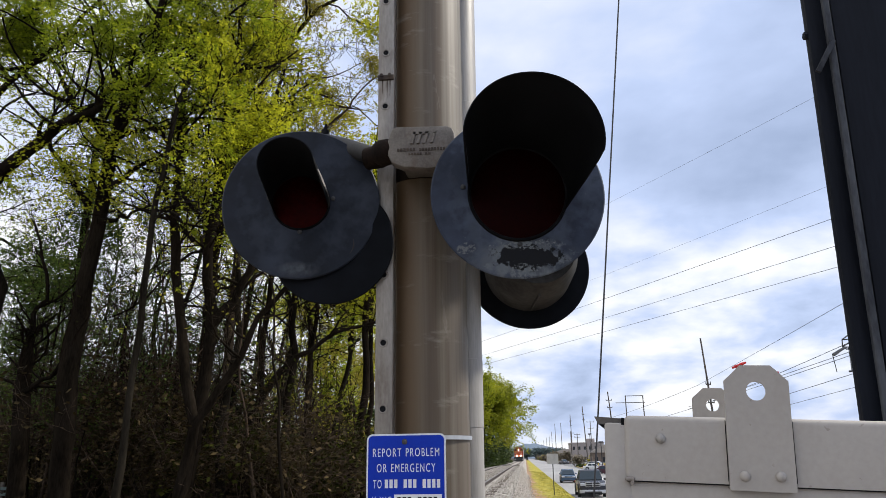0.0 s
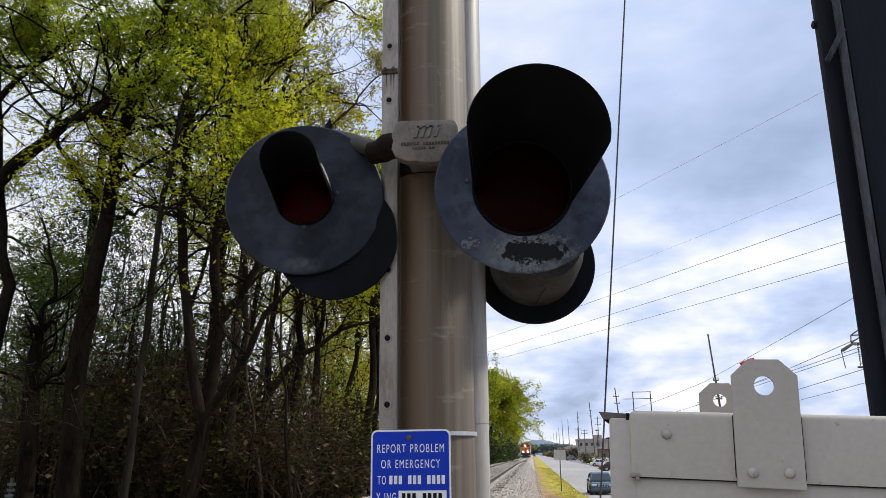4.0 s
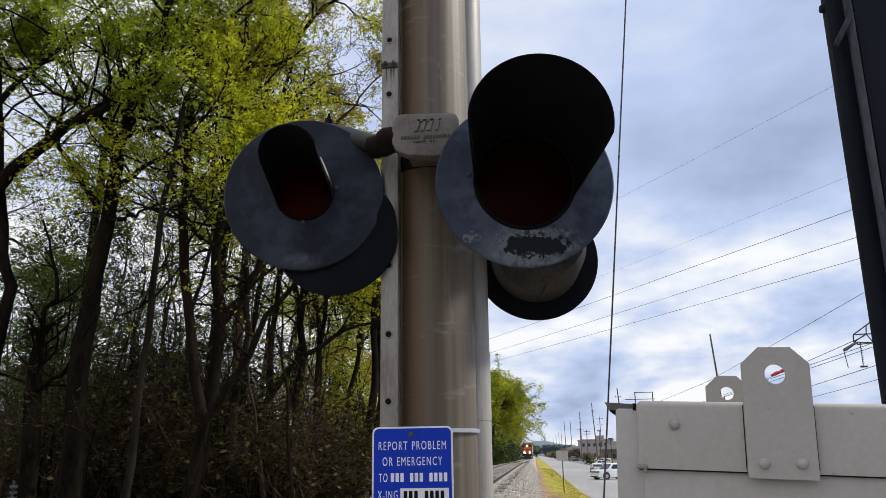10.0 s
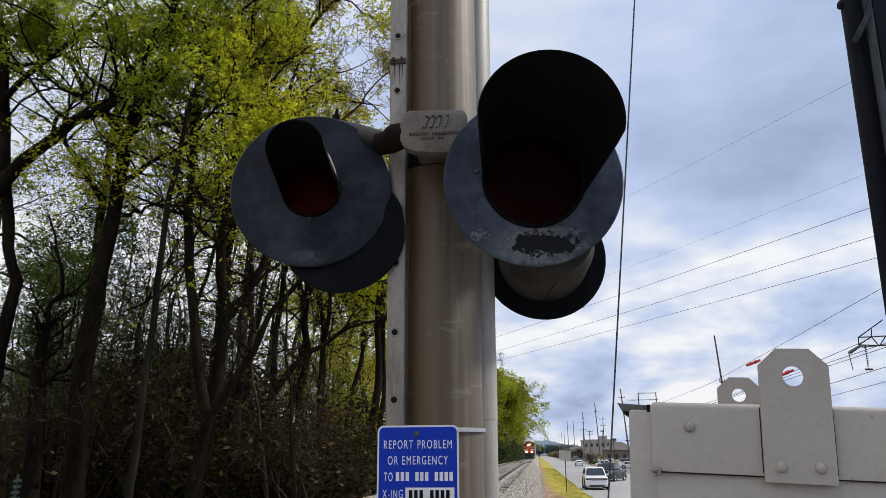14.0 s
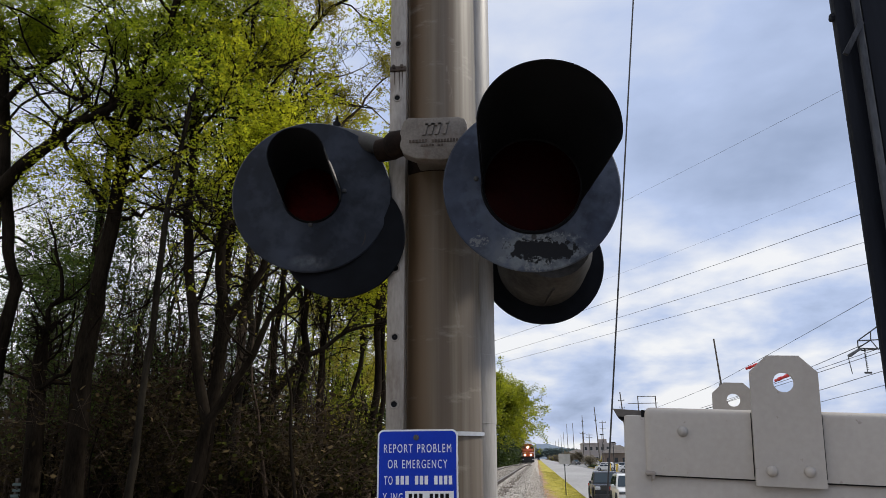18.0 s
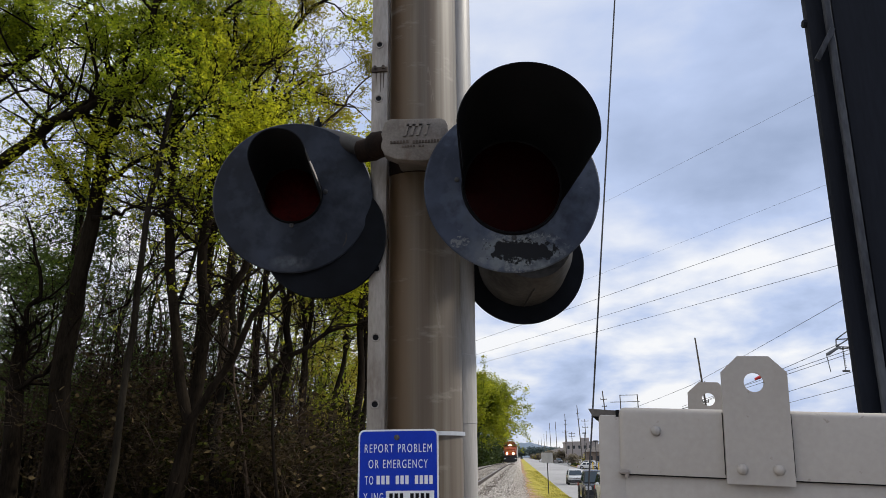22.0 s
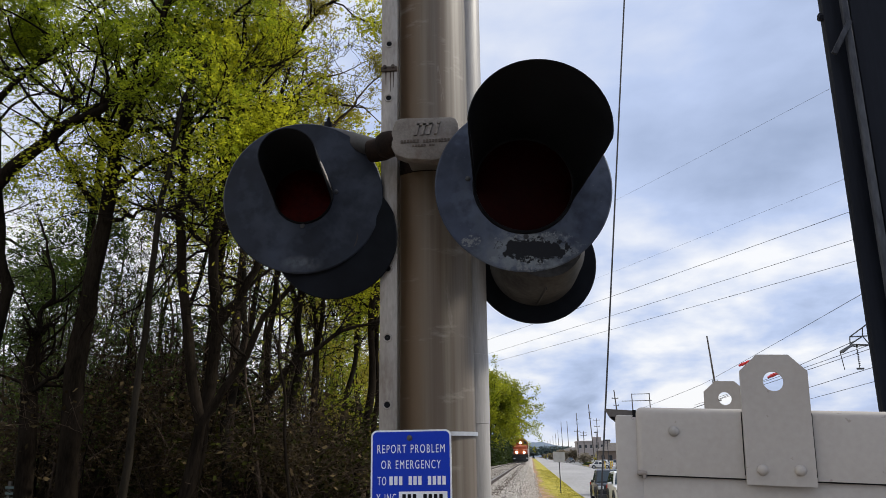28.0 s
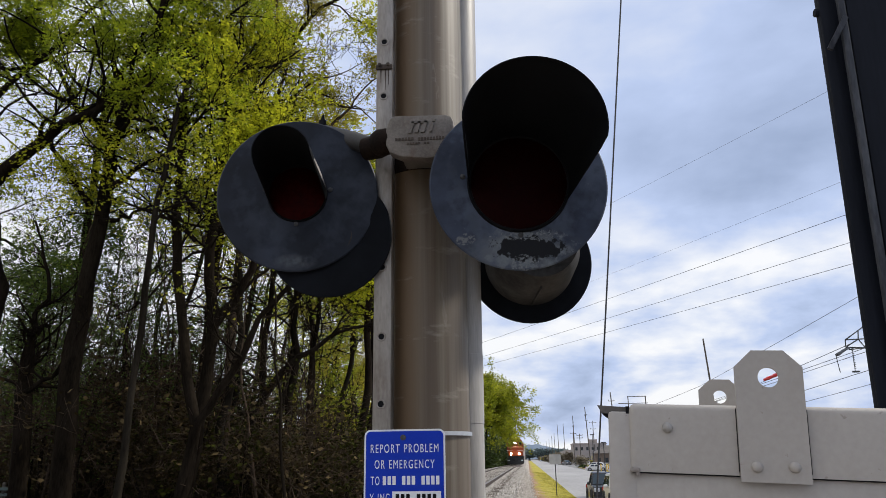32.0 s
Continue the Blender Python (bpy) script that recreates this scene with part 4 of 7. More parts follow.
for k in range(8):
    if k == 3:
        continue
    bm = bmesh.new()
    box(bm, (0.010, 0.001, 0.026), (-0.020 + k * 0.0152, -0.0041, 0.113))
    part("number_bar", bm, BLACK, plate)
bm = bmesh.new()
box(bm, (0.16, 0.001, 0.012), (0, -0.0032, 0.07))
part("lettering_bar", bm, SIGN_WHITE, sign)
for z in (0.282, 0.02):
    bm = bmesh.new()
    lathe(bm, [(0.002, 0.0085), (0.004, 0.0085), (0.0045, 0.0052), (0.010, 0.0048), (0.010, 0.0003)], 12, m=Matrix.Translation((-0.004, 0, z)))
    part("screw", bm, GREY_STEEL, sign, "dull steel screw")
bm = bmesh.new()
box(bm, (0.05, 0.02, 0.28), (-0.055, 0.0115, 0.15), bevel=0.002)
part("mounting_bar", bm, ALU_DULL, sign)

# ---- the gate machine ----
GX, GY = 0.33, 1.31
gate = thing("gate_mechanism", "pale grey steel gate machine housing with riveted lifting ears", "gate machine", (GX, GY, 0))
TILT = Matrix.Translation((0, 0, 1.4)) @ pose(0, 0, 0, 0, 2.8, -8) @ Matrix.Translation((0, 0, -1.4))


def G(x, y, z):
    """World place of a housing point, taken back into the untilted housing."""
    return TILT.inverted() @ Vector((x - GX, y - GY, z))


top = G(0.135, 1.05, 1.676)
seam = G(0.136, 1.05, 1.591)
XL, ZT, ZS = top.x, top.z, seam.z
FY = G(0.25, 1.045, 1.63).y
MYB = FY + 0.256
XR = XL + 0.56
bm = bmesh.new()
box(bm, (XR - XL - 0.006, 0.50, 0.42), ((XL + XR) / 2, MYB, ZS - 0.21 + 0.004), bevel=0.006)
body = part("body", bm, GREY_PAINT, gate, "pale grey painted housing", TILT)
bm = bmesh.new()
# cover: rounded along its top front edge
extrude_outline(bm, [(FY, ZS), (FY, ZT), (FY + 0.52, ZT), (FY + 0.52, ZS)], XR - XL, ((XL + XR) / 2, 0, 0), plane="YZ")
es = []
for e in bm.edges:
    a, b = (v.co for v in e.verts)
    front, roof, end = (all(abs(p[k] - q) < 1e-4 for p in (a, b)) for k, q in ((1, FY), (2, ZT), (0, XL)))
    if front + roof + end == 2:
        es.append(e)
bmesh.ops.bevel(bm, geom=es, offset=0.0085, segments=5, profile=0.5, affect="EDGES")
part("cover", bm, GREY_PAINT, gate, "pale grey overlapping cover", TILT)
# Black strip put in for the shadow gap under the cover.
for z, dx in ((ZS - 0.0005, 0),):
    bm = bmesh.new()
    box(bm, (XR - XL - 0.004, 0.004, 0.0024), ((XL + XR) / 2, FY + 0.0035, z))
    part("gasket", bm, BLACK, gate, "thin black strip for the shadow gap at the cover seam", TILT, smooth=False)
# Joints beside the ear, their shadow put in as thin black strips.
for x, w in ((0.2650, 0.0009), (0.3478, 0.0008)):
    p0, p1 = G(x, 1.04, 1.67), G(x - 0.001, 1.04, 1.60)
    bm = bmesh.new()
    box(bm, (w, 0.003, ZT - ZS - 0.008), (p0.x, FY, (ZT + ZS) / 2))
    part("joint", bm, BLACK, gate, "dark joint in the cover", TILT, smooth=False)
bm = bmesh.new()
q = G(0.111, 1.07, 1.667); r_ = G(0.134, 1.07, 1.667)
box(bm, (r_.x - q.x + 0.012, 0.05, 0.50), ((q.x + r_.x) / 2 + 0.006, q.y + 0.025, q.z - 0.25), bevel=0.004)
part("door_flange", bm, GREY_PAINT, gate, "pale grey door edge", TILT)
bm = bmesh.new()
q = G(0.1, 1.1, 1.677)
extrude_outline(bm, [(q.x, q.z), (q.x + 0.006, q.z - 0.010), (q.x + 0.042, q.z - 0.012), (q.x + 0.042, q.z - 0.002)], 0.06, (0, q.y + 0.03, 0))
part("drip_edge", bm, DRIP, gate, "stained sheet-metal drip edge", TILT)
# Black piece put in for the shade on the drip edge's underside.
bm = bmesh.new()
extrude_outline(bm, [(q.x + 0.006, q.z - 0.0105), (q.x + 0.040, q.z - 0.0125), (q.x + 0.040, q.z - 0.0185), (q.x + 0.012, q.z - 0.0150)], 0.058, (0, q.y + 0.031, 0))
part("drip_seal", bm, BLACK, gate, "black strip standing in for shade under the drip edge", TILT)
# Black block put in for the shadowed notch beside the cover.
bm = bmesh.new()
box(bm, (0.0045, 0.02, 0.017), (XL - 0.0015, FY + 0.016, ZT - 0.012))
part("drip_seal", bm, BLACK, gate, "black block standing in for the shadow gap beside the cover", TILT)
bm = bmesh.new()
box(bm, (0.013, 0.009, 0.006), (XL + 0.006, FY - 0.001, ZS + 0.002), bevel=0.0025)
box(bm, (0.005, 0.007, 0.007), (XL + 0.009, FY - 0.001, ZS - 0.002), bevel=0.002)
part("hinge_lug", bm, RUST_SHEET, gate, "small stained hinge lug", TILT)


def ear(y, pl, pr, zt, zb, cut_x, cut_z, hole, hole_r, rivets):
    bm = bmesh.new()
    pts = [(pl, zb), (pr, zb), (pr, zt - cut_z), (pr - cut_x, zt), (pl + cut_x, zt), (pl, zt - cut_z)]
    extrude_outline(bm, pts, 0.006, (0, y, 0), holes=[circle(hole_r, 28, *hole)], bevel=0.0)
    e = part("lifting_ear", bm, GREY_PAINT, gate, "pale grey lifting ear with a round hole", TILT, smooth=False)
    for rx, rz in rivets:
        bm = bmesh.new()
        lathe(bm, [(0.0, 0.0066), (0.0025, 0.0066), (0.0052, 0.005), (0.0063, 0.0022), (0.0065, 0.0003)], 18, m=Matrix.Translation((rx, y - 0.003, rz)))
        part("rivet", bm, GREY_PAINT, e)
    return e


a, b = G(0.2645, 1.04, 1.646), G(0.345, 1.04, 1.645)
t_, z_, h_ = G(0.308, 1.04, 1.7355), G(0.302, 1.04, 1.576), G(0.307, 1.04, 1.702)
rv = [G(0.281, 1.04, 1.595), G(0.324, 1.04, 1.594)]
ear(FY - 0.0045, a.x, b.x, t_.z, z_.z, 0.021, 0.0205, (h_.x, h_.z), 0.0123, [(v.x, v.z) for v in rv])
a, b = G(0.338, 1.57, 1.70), G(0.418, 1.57, 1.70)
t_, h_ = G(0.378, 1.57, 1.7515), G(0.378, 1.57, 1.718)
ear(h_.y, a.x, b.x, t_.z, t_.z - 0.16, 0.022, 0.0205, (h_.x, h_.z), 0.0125, [])
bm = bmesh.new()
v = G(0.1805, 1.045, 1.644)
lathe(bm, [(0.0, 0.0066), (0.0025, 0.0066), (0.0052, 0.005), (0.0063, 0.0022), (0.0065, 0.0003)], 18, m=Matrix.Translation((v.x, FY, v.z)))
part("screw", bm, ALU_LIGHT, gate, "bare metal screw", TILT)
bm = bmesh.new()
box(bm, (0.30, 0.30, 1.20), ((XL + XR) / 2 + 0.02, 0.02, 0.60), bevel=0.01)
box(bm, (0.50, 0.45, 0.06), ((XL + XR) / 2, 0, 0.03), bevel=0.01)
part("pedestal", bm, GREY_PAINT, gate)

# the raised gate arm's dark steel side, behind the housing
AX, AY = 0.60, 1.30
arm_thing = thing("gate_arm_support", "dark steel gate arm support standing upright beside the housing", "gate arm", (AX, AY, 0))
LEAN = pose(0, 0, 0, 0, 1.1, 0)
bm = bmesh.new()
x0 = 0.506 - AX
box(bm, (0.032, 0.007, 3.6), (x0 + 0.016, -0.02, 1.80), bevel=0.002)
box(bm, (0.007, 0.016, 3.6), (x0 + 0.0035, -0.013, 1.80), bevel=0.002)
part("channel_beam", bm, DARK_STEEL, arm_thing, "narrow dark steel channel", LEAN)
bm = bmesh.new()
box(bm, (0.012, 0.012, 3.6), (x0 + 0.0295, -0.038, 1.80), bevel=0.003)
part("edge_strip", bm, ARM_EDGE, arm_thing, "scuffed grey flange edge", LEAN)
bm = bmesh.new()
box(bm, (0.34, 0.010, 3.6), (x0 + 0.032 + 0.1785, -0.030, 1.80), bevel=0.002)
box(bm, (0.012, 0.14, 3.6), (x0 + 0.032 + 0.34, 0.03, 1.80), bevel=0.002)
part("side_plate", bm, DARK_STEEL, arm_thing, "wide dark steel plate", LEAN)
bm = bmesh.new()
box(bm, (0.070, 0.006, 0.009), (x0 + 0.014, -0.046, 2.304), (0, -61, 0), bevel=0.001)
part("brace", bm, ARM_EDGE, arm_thing, "short grey diagonal brace", LEAN)
bm = bmesh.new()
lathe(bm, [(0.0, 0.008), (0.008, 0.007), (0.008, 0.0003)], 6, m=Matrix.Translation((x0 + 0.002, -0.014, 2.365)) @ pose(0, 0, 0, 0, 0, -90))
part("bolt", bm, DARK_STEEL, arm_thing, "", LEAN)

# a thin black guy cable, anchored in the ground
bm = bmesh.new()
tube(bm, (0, 0, 0), (1.85, 0, 15.5), 0.0056, seg=8)
guy = thing("guy_cable", "thin black guy cable slanting up from the ground", "cable", (0.254, 5.0, land(0.254, 5.0)))
part("cable", bm, WIRE, guy)
bm = bmesh.new()
tube(bm, (-0.03, 0, -0.1), (0.02, 0, 0.16), 0.012, seg=8)
part("anchor_rod", bm, STEEL, guy)

# ---- trees ----
def prisms(P0, P1, R0, R1, seg):
    """Tapered prisms for many segments at once."""
    P0, P1, R0, R1 = (np.asarray(a, float) for a in (P0, P1, R0, R1))
    d = P1 - P0
    d /= np.linalg.norm(d, axis=1, keepdims=True) + 1e-9
    ref = np.where(np.abs(d[:, 2:3]) < 0.9, [[0, 0, 1.0]], [[1.0, 0, 0]])
    u = np.cross(d, ref); u /= np.linalg.norm(u, axis=1, keepdims=True)
    w = np.cross(d, u)
    a = 2 * np.pi * np.arange(seg) / seg
    ring = u[:, None] * np.cos(a)[None, :, None] + w[:, None] * np.sin(a)[None, :, None]
    lo = P0[:, None] + ring * R0[:, None, None]
    hi = P1[:, None] + ring * R1[:, None, None]
    v = np.concatenate([lo, hi], 1).reshape(-1, 3)
    i = np.arange(seg); j = (i + 1) % seg
    f = np.stack([i, j, j + seg, i + seg], 1)
    f = (f[None] + (np.arange(len(P0)) * 2 * seg)[:, None, None]).reshape(-1, 4)
    return v, f


def bole(pts, radii, seg, rng):
    """One unbroken trunk or limb through points, a little uneven in girth."""
    P, R = np.asarray(pts, float), np.asarray(radii, float)
    d = np.gradient(P, axis=0); d /= np.linalg.norm(d, axis=1, keepdims=True) + 1e-9
    u = np.cross(d, [0.0, 1.0, 0.13]); u /= np.linalg.norm(u, axis=1, keepdims=True) + 1e-9
    w = np.cross(d, u)
    a = 2 * np.pi * np.arange(seg) / seg
    R = R[:, None] * (1 + 0.07 * rng.normal(0, 1, (len(P), seg)))
    v = (P[:, None] + (u[:, None] * np.cos(a)[None, :, None] + w[:, None] * np.sin(a)[None, :, None]) * R[:, :, None]).reshape(-1, 3)
    i = np.arange(seg); j = (i + 1) % seg
    f = np.stack([i, j, j + seg, i + seg], 1)
    f = (f[None] + (np.arange(len(P) - 1) * seg)[:, None, None]).reshape(-1, 4)
    return v, f


def leaves(points, size, rng, spread, each):
    """Small folded leaf blades scattered round twig points."""
    pts = np.repeat(np.asarray(points, float), each, 0)
    n = len(pts)
    pts = pts + rng.normal(0, spread, (n, 3))
    a = rng.normal(0, 1, (n, 3)); a[:, 2] *= 0.45; a /= np.linalg.norm(a, axis=1, keepdims=True)
    b = rng.normal(0, 1, (n, 3)); b[:, 2] *= 0.45
    b -= a * (a * b).sum(1, keepdims=True); b /= np.linalg.norm(b, axis=1, keepdims=True)
    s = (size * (0.55 + 0.9 * rng.random(n)))[:, None]
    v = np.stack([pts - a * s, pts - b * s * 0.58 + a * s * 0.1, pts + a * s, pts + b * s * 0.58 + a * s * 0.1], 1).reshape(-1, 3)
    f = np.arange(4 * n).reshape(-1, 4)
    return v, f


def sprays(points, size, rng, spread, each):
    """Leaves in tight rosettes of six about the twig ends, with air between the rosettes."""
    k = max(1, round(each / 6))
    c = np.repeat(np.asarray(points, float), k, 0)
    c = c + rng.normal(0, 1, c.shape) * [spread, spread, spread * 0.6]
    return leaves(c, size, rng, size * 1.05, min(6, max(1, each)))


class Limbs:
    def __init__(self, seed):
        self.seg = {0: [], 1: [], 2: [], 3: [], 4: []}
        self.tips = []
        self.boles = []
        self.rng = np.random.default_rng(seed)

    def grow(self, p, d, length, r, level, last, up, kids, wig):
        rng = self.rng
        n = (7, 6, 5, 3, 3)[level]
        step = length / n
        d = d / np.linalg.norm(d)
        for i in range(n):
            d = d + rng.normal(0, wig, 3) + np.array([0, 0, up])
            d /= np.linalg.norm(d)
            q = p + d * step * (0.8 + 0.4 * rng.random())
            r1 = r * (1 - 0.75 / n)
            self.seg[level].append((p, q, r, r1))
            if level < last and i >= (2 if level == 0 else 1):
                for _ in range(rng.poisson(kids[level])):
                    side = rng.normal(0, 1, 3); side -= d * (side @ d); side /= np.linalg.norm(side)
                    ang = rng.uniform(0.5, 1.05)
                    self.grow(p + (q - p) * rng.random(), d * math.cos(ang) + side * math.sin(ang), length * rng.uniform(0.38, 0.62), r1 * rng.uniform(0.4, 0.62), level + 1, last, up * 0.9, kids, wig * 1.15)
            if level >= last:
                self.tips.append(q)
            elif level == last - 1 and i > n // 2:
                self.tips.append(q)
            p, r = q, r1
        return p, d, r

    def spine(self, pts, r0, r1):
        """A trunk through given points; returns places along it."""
        pts = [np.array(p, float) for p in pts]
        fine = []
        for a, b in zip(pts, pts[1:]):
            k = max(2, int(np.linalg.norm(b - a) / 0.7))
            for i in range(k):
                fine.append(a + (b - a) * i / k + self.rng.normal(0, 0.03 + (0.03 if r0 < 0.1 else 0), 3) * (0 if i == 0 else 1))
        fine.append(pts[-1])
        n = len(fine) - 1
        self.boles.append((fine, [(r0 + (r1 - r0) * i / n) * (1.3 if i == 0 else 1.0) for i in range(n + 1)]))
        return fine


def tree(name, label, at, spine, r0, r1, crown, leaf, bark, leaf_size, each, spread, seed, limbs=10, reach=4.0, last=3, kids=(1.0, 1.3, 1.1, 1.0), from_z=4.0, up=0.05, extra=(), thin=1.0, group="", side=None, bare=0.08, leafy=(5.0, 11.0), gap=0.0):
    """A tree: trunk through the spine's points (relative to its foot), limbs, twigs and a crown of single leaves."""
    t = thing(name, label, "tree", at, group=group)
    L = Limbs(seed)
    rng = L.rng
    fine = L.spine(spine, r0, r1)
    h = fine[-1][2]
    able = [p for p in fine if p[2] > from_z]
    for k in range(limbs):
        p = able[int(rng.random() * len(able))] if k else able[-1]
        az = rng.uniform(0, 2 * math.pi)
        if side is not None and rng.random() < 0.7:
            az = side + rng.normal(0, 0.7)
        d = np.array([math.cos(az), math.sin(az), rng.uniform(0.15, 0.9)])
        f = 1 - 0.5 * (p[2] - from_z) / max(0.1, h - from_z)
        L.grow(p, d, reach * rng.uniform(0.7, 1.15) * f, r0 * rng.uniform(0.15, 0.32), 1, last, up, (0, *kids[1:]), 0.25)
    # the leader goes on into the crown
    L.grow(fine[-1], fine[-1] - fine[-3], crown, r1, 0, last, 0.06, kids, 0.16)
    for pts, ra, rb, n_sub in extra:
        sub = L.spine(pts, ra, rb)
        for _ in range(n_sub):
            p = sub[int(len(sub) * rng.uniform(0.35, 1.0)) - 1]
            az = rng.uniform(0, 2 * math.pi)
            L.grow(p, np.array([math.cos(az), math.sin(az), rng.uniform(0.2, 1.0)]), reach * 0.55, rb * 0.8, 2, last, up, kids, 0.22)
        L.grow(sub[-1], sub[-1] - sub[-2], reach * 0.7, rb, 1, last, up, (0, *kids[1:]), 0.13)
    vs, fs, off = [], [], 0
    for path, girth in L.boles:
        v, f = bole(path, girth, 10 if r0 > 0.085 else 6, rng)
        vs.append(v); fs.append(f + off); off += len(v)
    for lev, seg in ((0, 10), (1, 6), (2, 4), (3, 3), (4, 3)) if r0 > 0.085 else ((0, 6), (1, 4), (2, 3), (3, 3), (4, 3)):
        rows = L.seg[lev]
        if not rows:
            continue
        P0, P1, R0, R1 = zip(*rows)
        v, f = prisms(P0, P1, np.maximum(R0, 0.0055 * thin), np.maximum(R1, 0.0045 * thin), seg)
        vs.append(v); fs.append(f + off); off += len(v)
    raw_mesh("trunk", np.concatenate(vs), np.concatenate(fs), bark, t, smooth=True)
    if each and L.tips:
        # the lower twigs are still nearly bare, and the crown opens in gaps
        tips = [q for q in L.tips if rng.random() < min(1.0, max(bare, (q[2] - leafy[0]) / (leafy[1] - leafy[0])))
                and noise.noise(Vector(q) * 0.5 + Vector(at)) + rng.normal(0, 0.08) > gap - 0.5]
        v, f = (sprays if last > 2 else leaves)(tips or L.tips[:1], leaf_size, rng, spread, each)
        raw_mesh("crown", v, f, leaf, t)
    return t


def T(*a, **k):
    return tree(*a, **k)


WOOD = "trees of the wood beside the track"
OAK = "tall tree with a dark leaning trunk and yellow-green spring leaves"
g = lambda x, y: (x, y, land(x, y) - 0.1)
def stem(label, y, pts, r0, r1, extra=(), top=None, **k):
    """A tree whose trunk runs through places (x, z) at the depth y, from the ground up; extra limbs likewise."""
    x0 = pts[0][0]
    z0 = land(x0, y) - 0.1
    first = (x0 - (pts[1][0] - x0) * max(0.0, pts[0][1] - z0) / max(0.5, pts[1][1] - pts[0][1]), z0)
    foot = (first[0], y, z0)
    rel = lambda q, dy=0.0: [(px - foot[0], dy, pz - z0) for px, pz in q]
    spine = rel([first, *pts])
    if top:
        spine += [(spine[-1][0] + top[0], top[1], spine[-1][2] + top[2])]
    return T("tree", label, foot, spine, r0, r1, extra=[(rel(q, dy), ra, rb, n) for q, dy, ra, rb, n in extra], group=WOOD, **k)


DENSE = dict(kids=(1.2, 1.55, 1.3, 1))
stem(OAK, 18, [(-11.32, 0.74), (-11.51, 3.78), (-11.33, 5.54), (-11.22, 7.06), (-11.09, 8.61), (-11.04, 9.57), (-11.03, 10.23), (-10.89, 10.56), (-10.8, 11.3), (-10.54, 11.81)], 0.27, 0.13,
     [([(-11.03, 10.2), (-11.64, 10.79), (-12.22, 11.32), (-12.67, 12.13)], -0.1, 0.12, 0.06, 4), ([(-11.38, 8.31), (-11.91, 8.98), (-12.5, 9.81), (-12.8, 10.38)], -0.2, 0.085, 0.05, 4),
      ([(-11.0, 8.6), (-10.39, 8.97), (-9.88, 9.36), (-9.2, 9.67)], -0.3, 0.09, 0.045, 4), ([(-11.0, 7.78), (-10.42, 7.91), (-10.08, 7.98), (-9.52, 8.02)], -0.3, 0.06, 0.03, 5),
      ([(-10.81, 10.87), (-10.51, 10.76), (-9.77, 10.51), (-9.37, 10.1), (-9.01, 9.41)], -0.4, 0.075, 0.03, 4), ([(-10.72, 11.56), (-10.1, 12.14), (-9.22, 12.61), (-8.35, 13.27)], -0.3, 0.09, 0.04, 6),
      ([(-10.8, 11.3), (-11.22, 12.22), (-11.52, 13.33), (-11.92, 14.49)], 0.1, 0.10, 0.05, 6), ([(-12.22, 11.32), (-12.9, 11.6), (-13.6, 12.2)], -0.4, 0.06, 0.03, 5)],
     crown=4.5, leaf=LEAF_MID, bark=BARK, leaf_size=0.038, each=28, spread=0.17, seed=11, limbs=5, reach=4.0, from_z=10.0, side=-0.3, leafy=(8.2, 10.8), gap=0.40, thin=1.2)
stem(OAK, 17.6, [(-13.58, 4.28), (-13.48, 5.28), (-13.36, 6.06), (-13.77, 6.99), (-14.09, 8.52), (-14.64, 11.52), (-15.02, 13.54)], 0.18, 0.12,
     [([(-14.09, 8.4), (-13.37, 9.21), (-12.79, 9.66), (-12.29, 10.12), (-11.86, 10.43), (-11.31, 10.59), (-10.84, 10.93), (-10.39, 11.33)], -0.5, 0.20, 0.07, 6),
      ([(-14.5, 11.0), (-13.8, 11.9), (-13.0, 12.6), (-12.2, 13.5)], -0.3, 0.10, 0.05, 9)],
     crown=4.5, leaf=LEAF_MID, bark=BARK, leaf_size=0.038, each=36, spread=0.18, seed=12, limbs=8, reach=4.0, from_z=10.5, leafy=(9.0, 11.2), gap=0.28, thin=1.2)
stem("slender tree with a pale trunk and thin leaves", 17, [(-9.34, 1.0), (-9.26, 2.2), (-9.22, 3.8), (-9.15, 5.7), (-9.1, 7.4)], 0.10, 0.06, top=(0.3, 0.2, 3.5),
     crown=3.5, leaf=LEAF_MID, bark=BARK_PALE, leaf_size=0.042, each=3, spread=0.18, seed=13, limbs=8, reach=2.6, from_z=7.2)
stem("dark tree with a forking trunk in light leaf", 18, [(-8.21, 1.0), (-8.05, 2.5), (-8.36, 3.6), (-8.71, 5.65), (-9.02, 7.8)], 0.15, 0.10, top=(-0.2, 0.3, 3.0),
     crown=4.5, leaf=LEAF_MID, bark=BARK, leaf_size=0.036, each=18, spread=0.18, seed=14, limbs=7, reach=3.6, from_z=6.6, gap=0.46, thin=1.2, leafy=(6.0, 9.0), **DENSE)
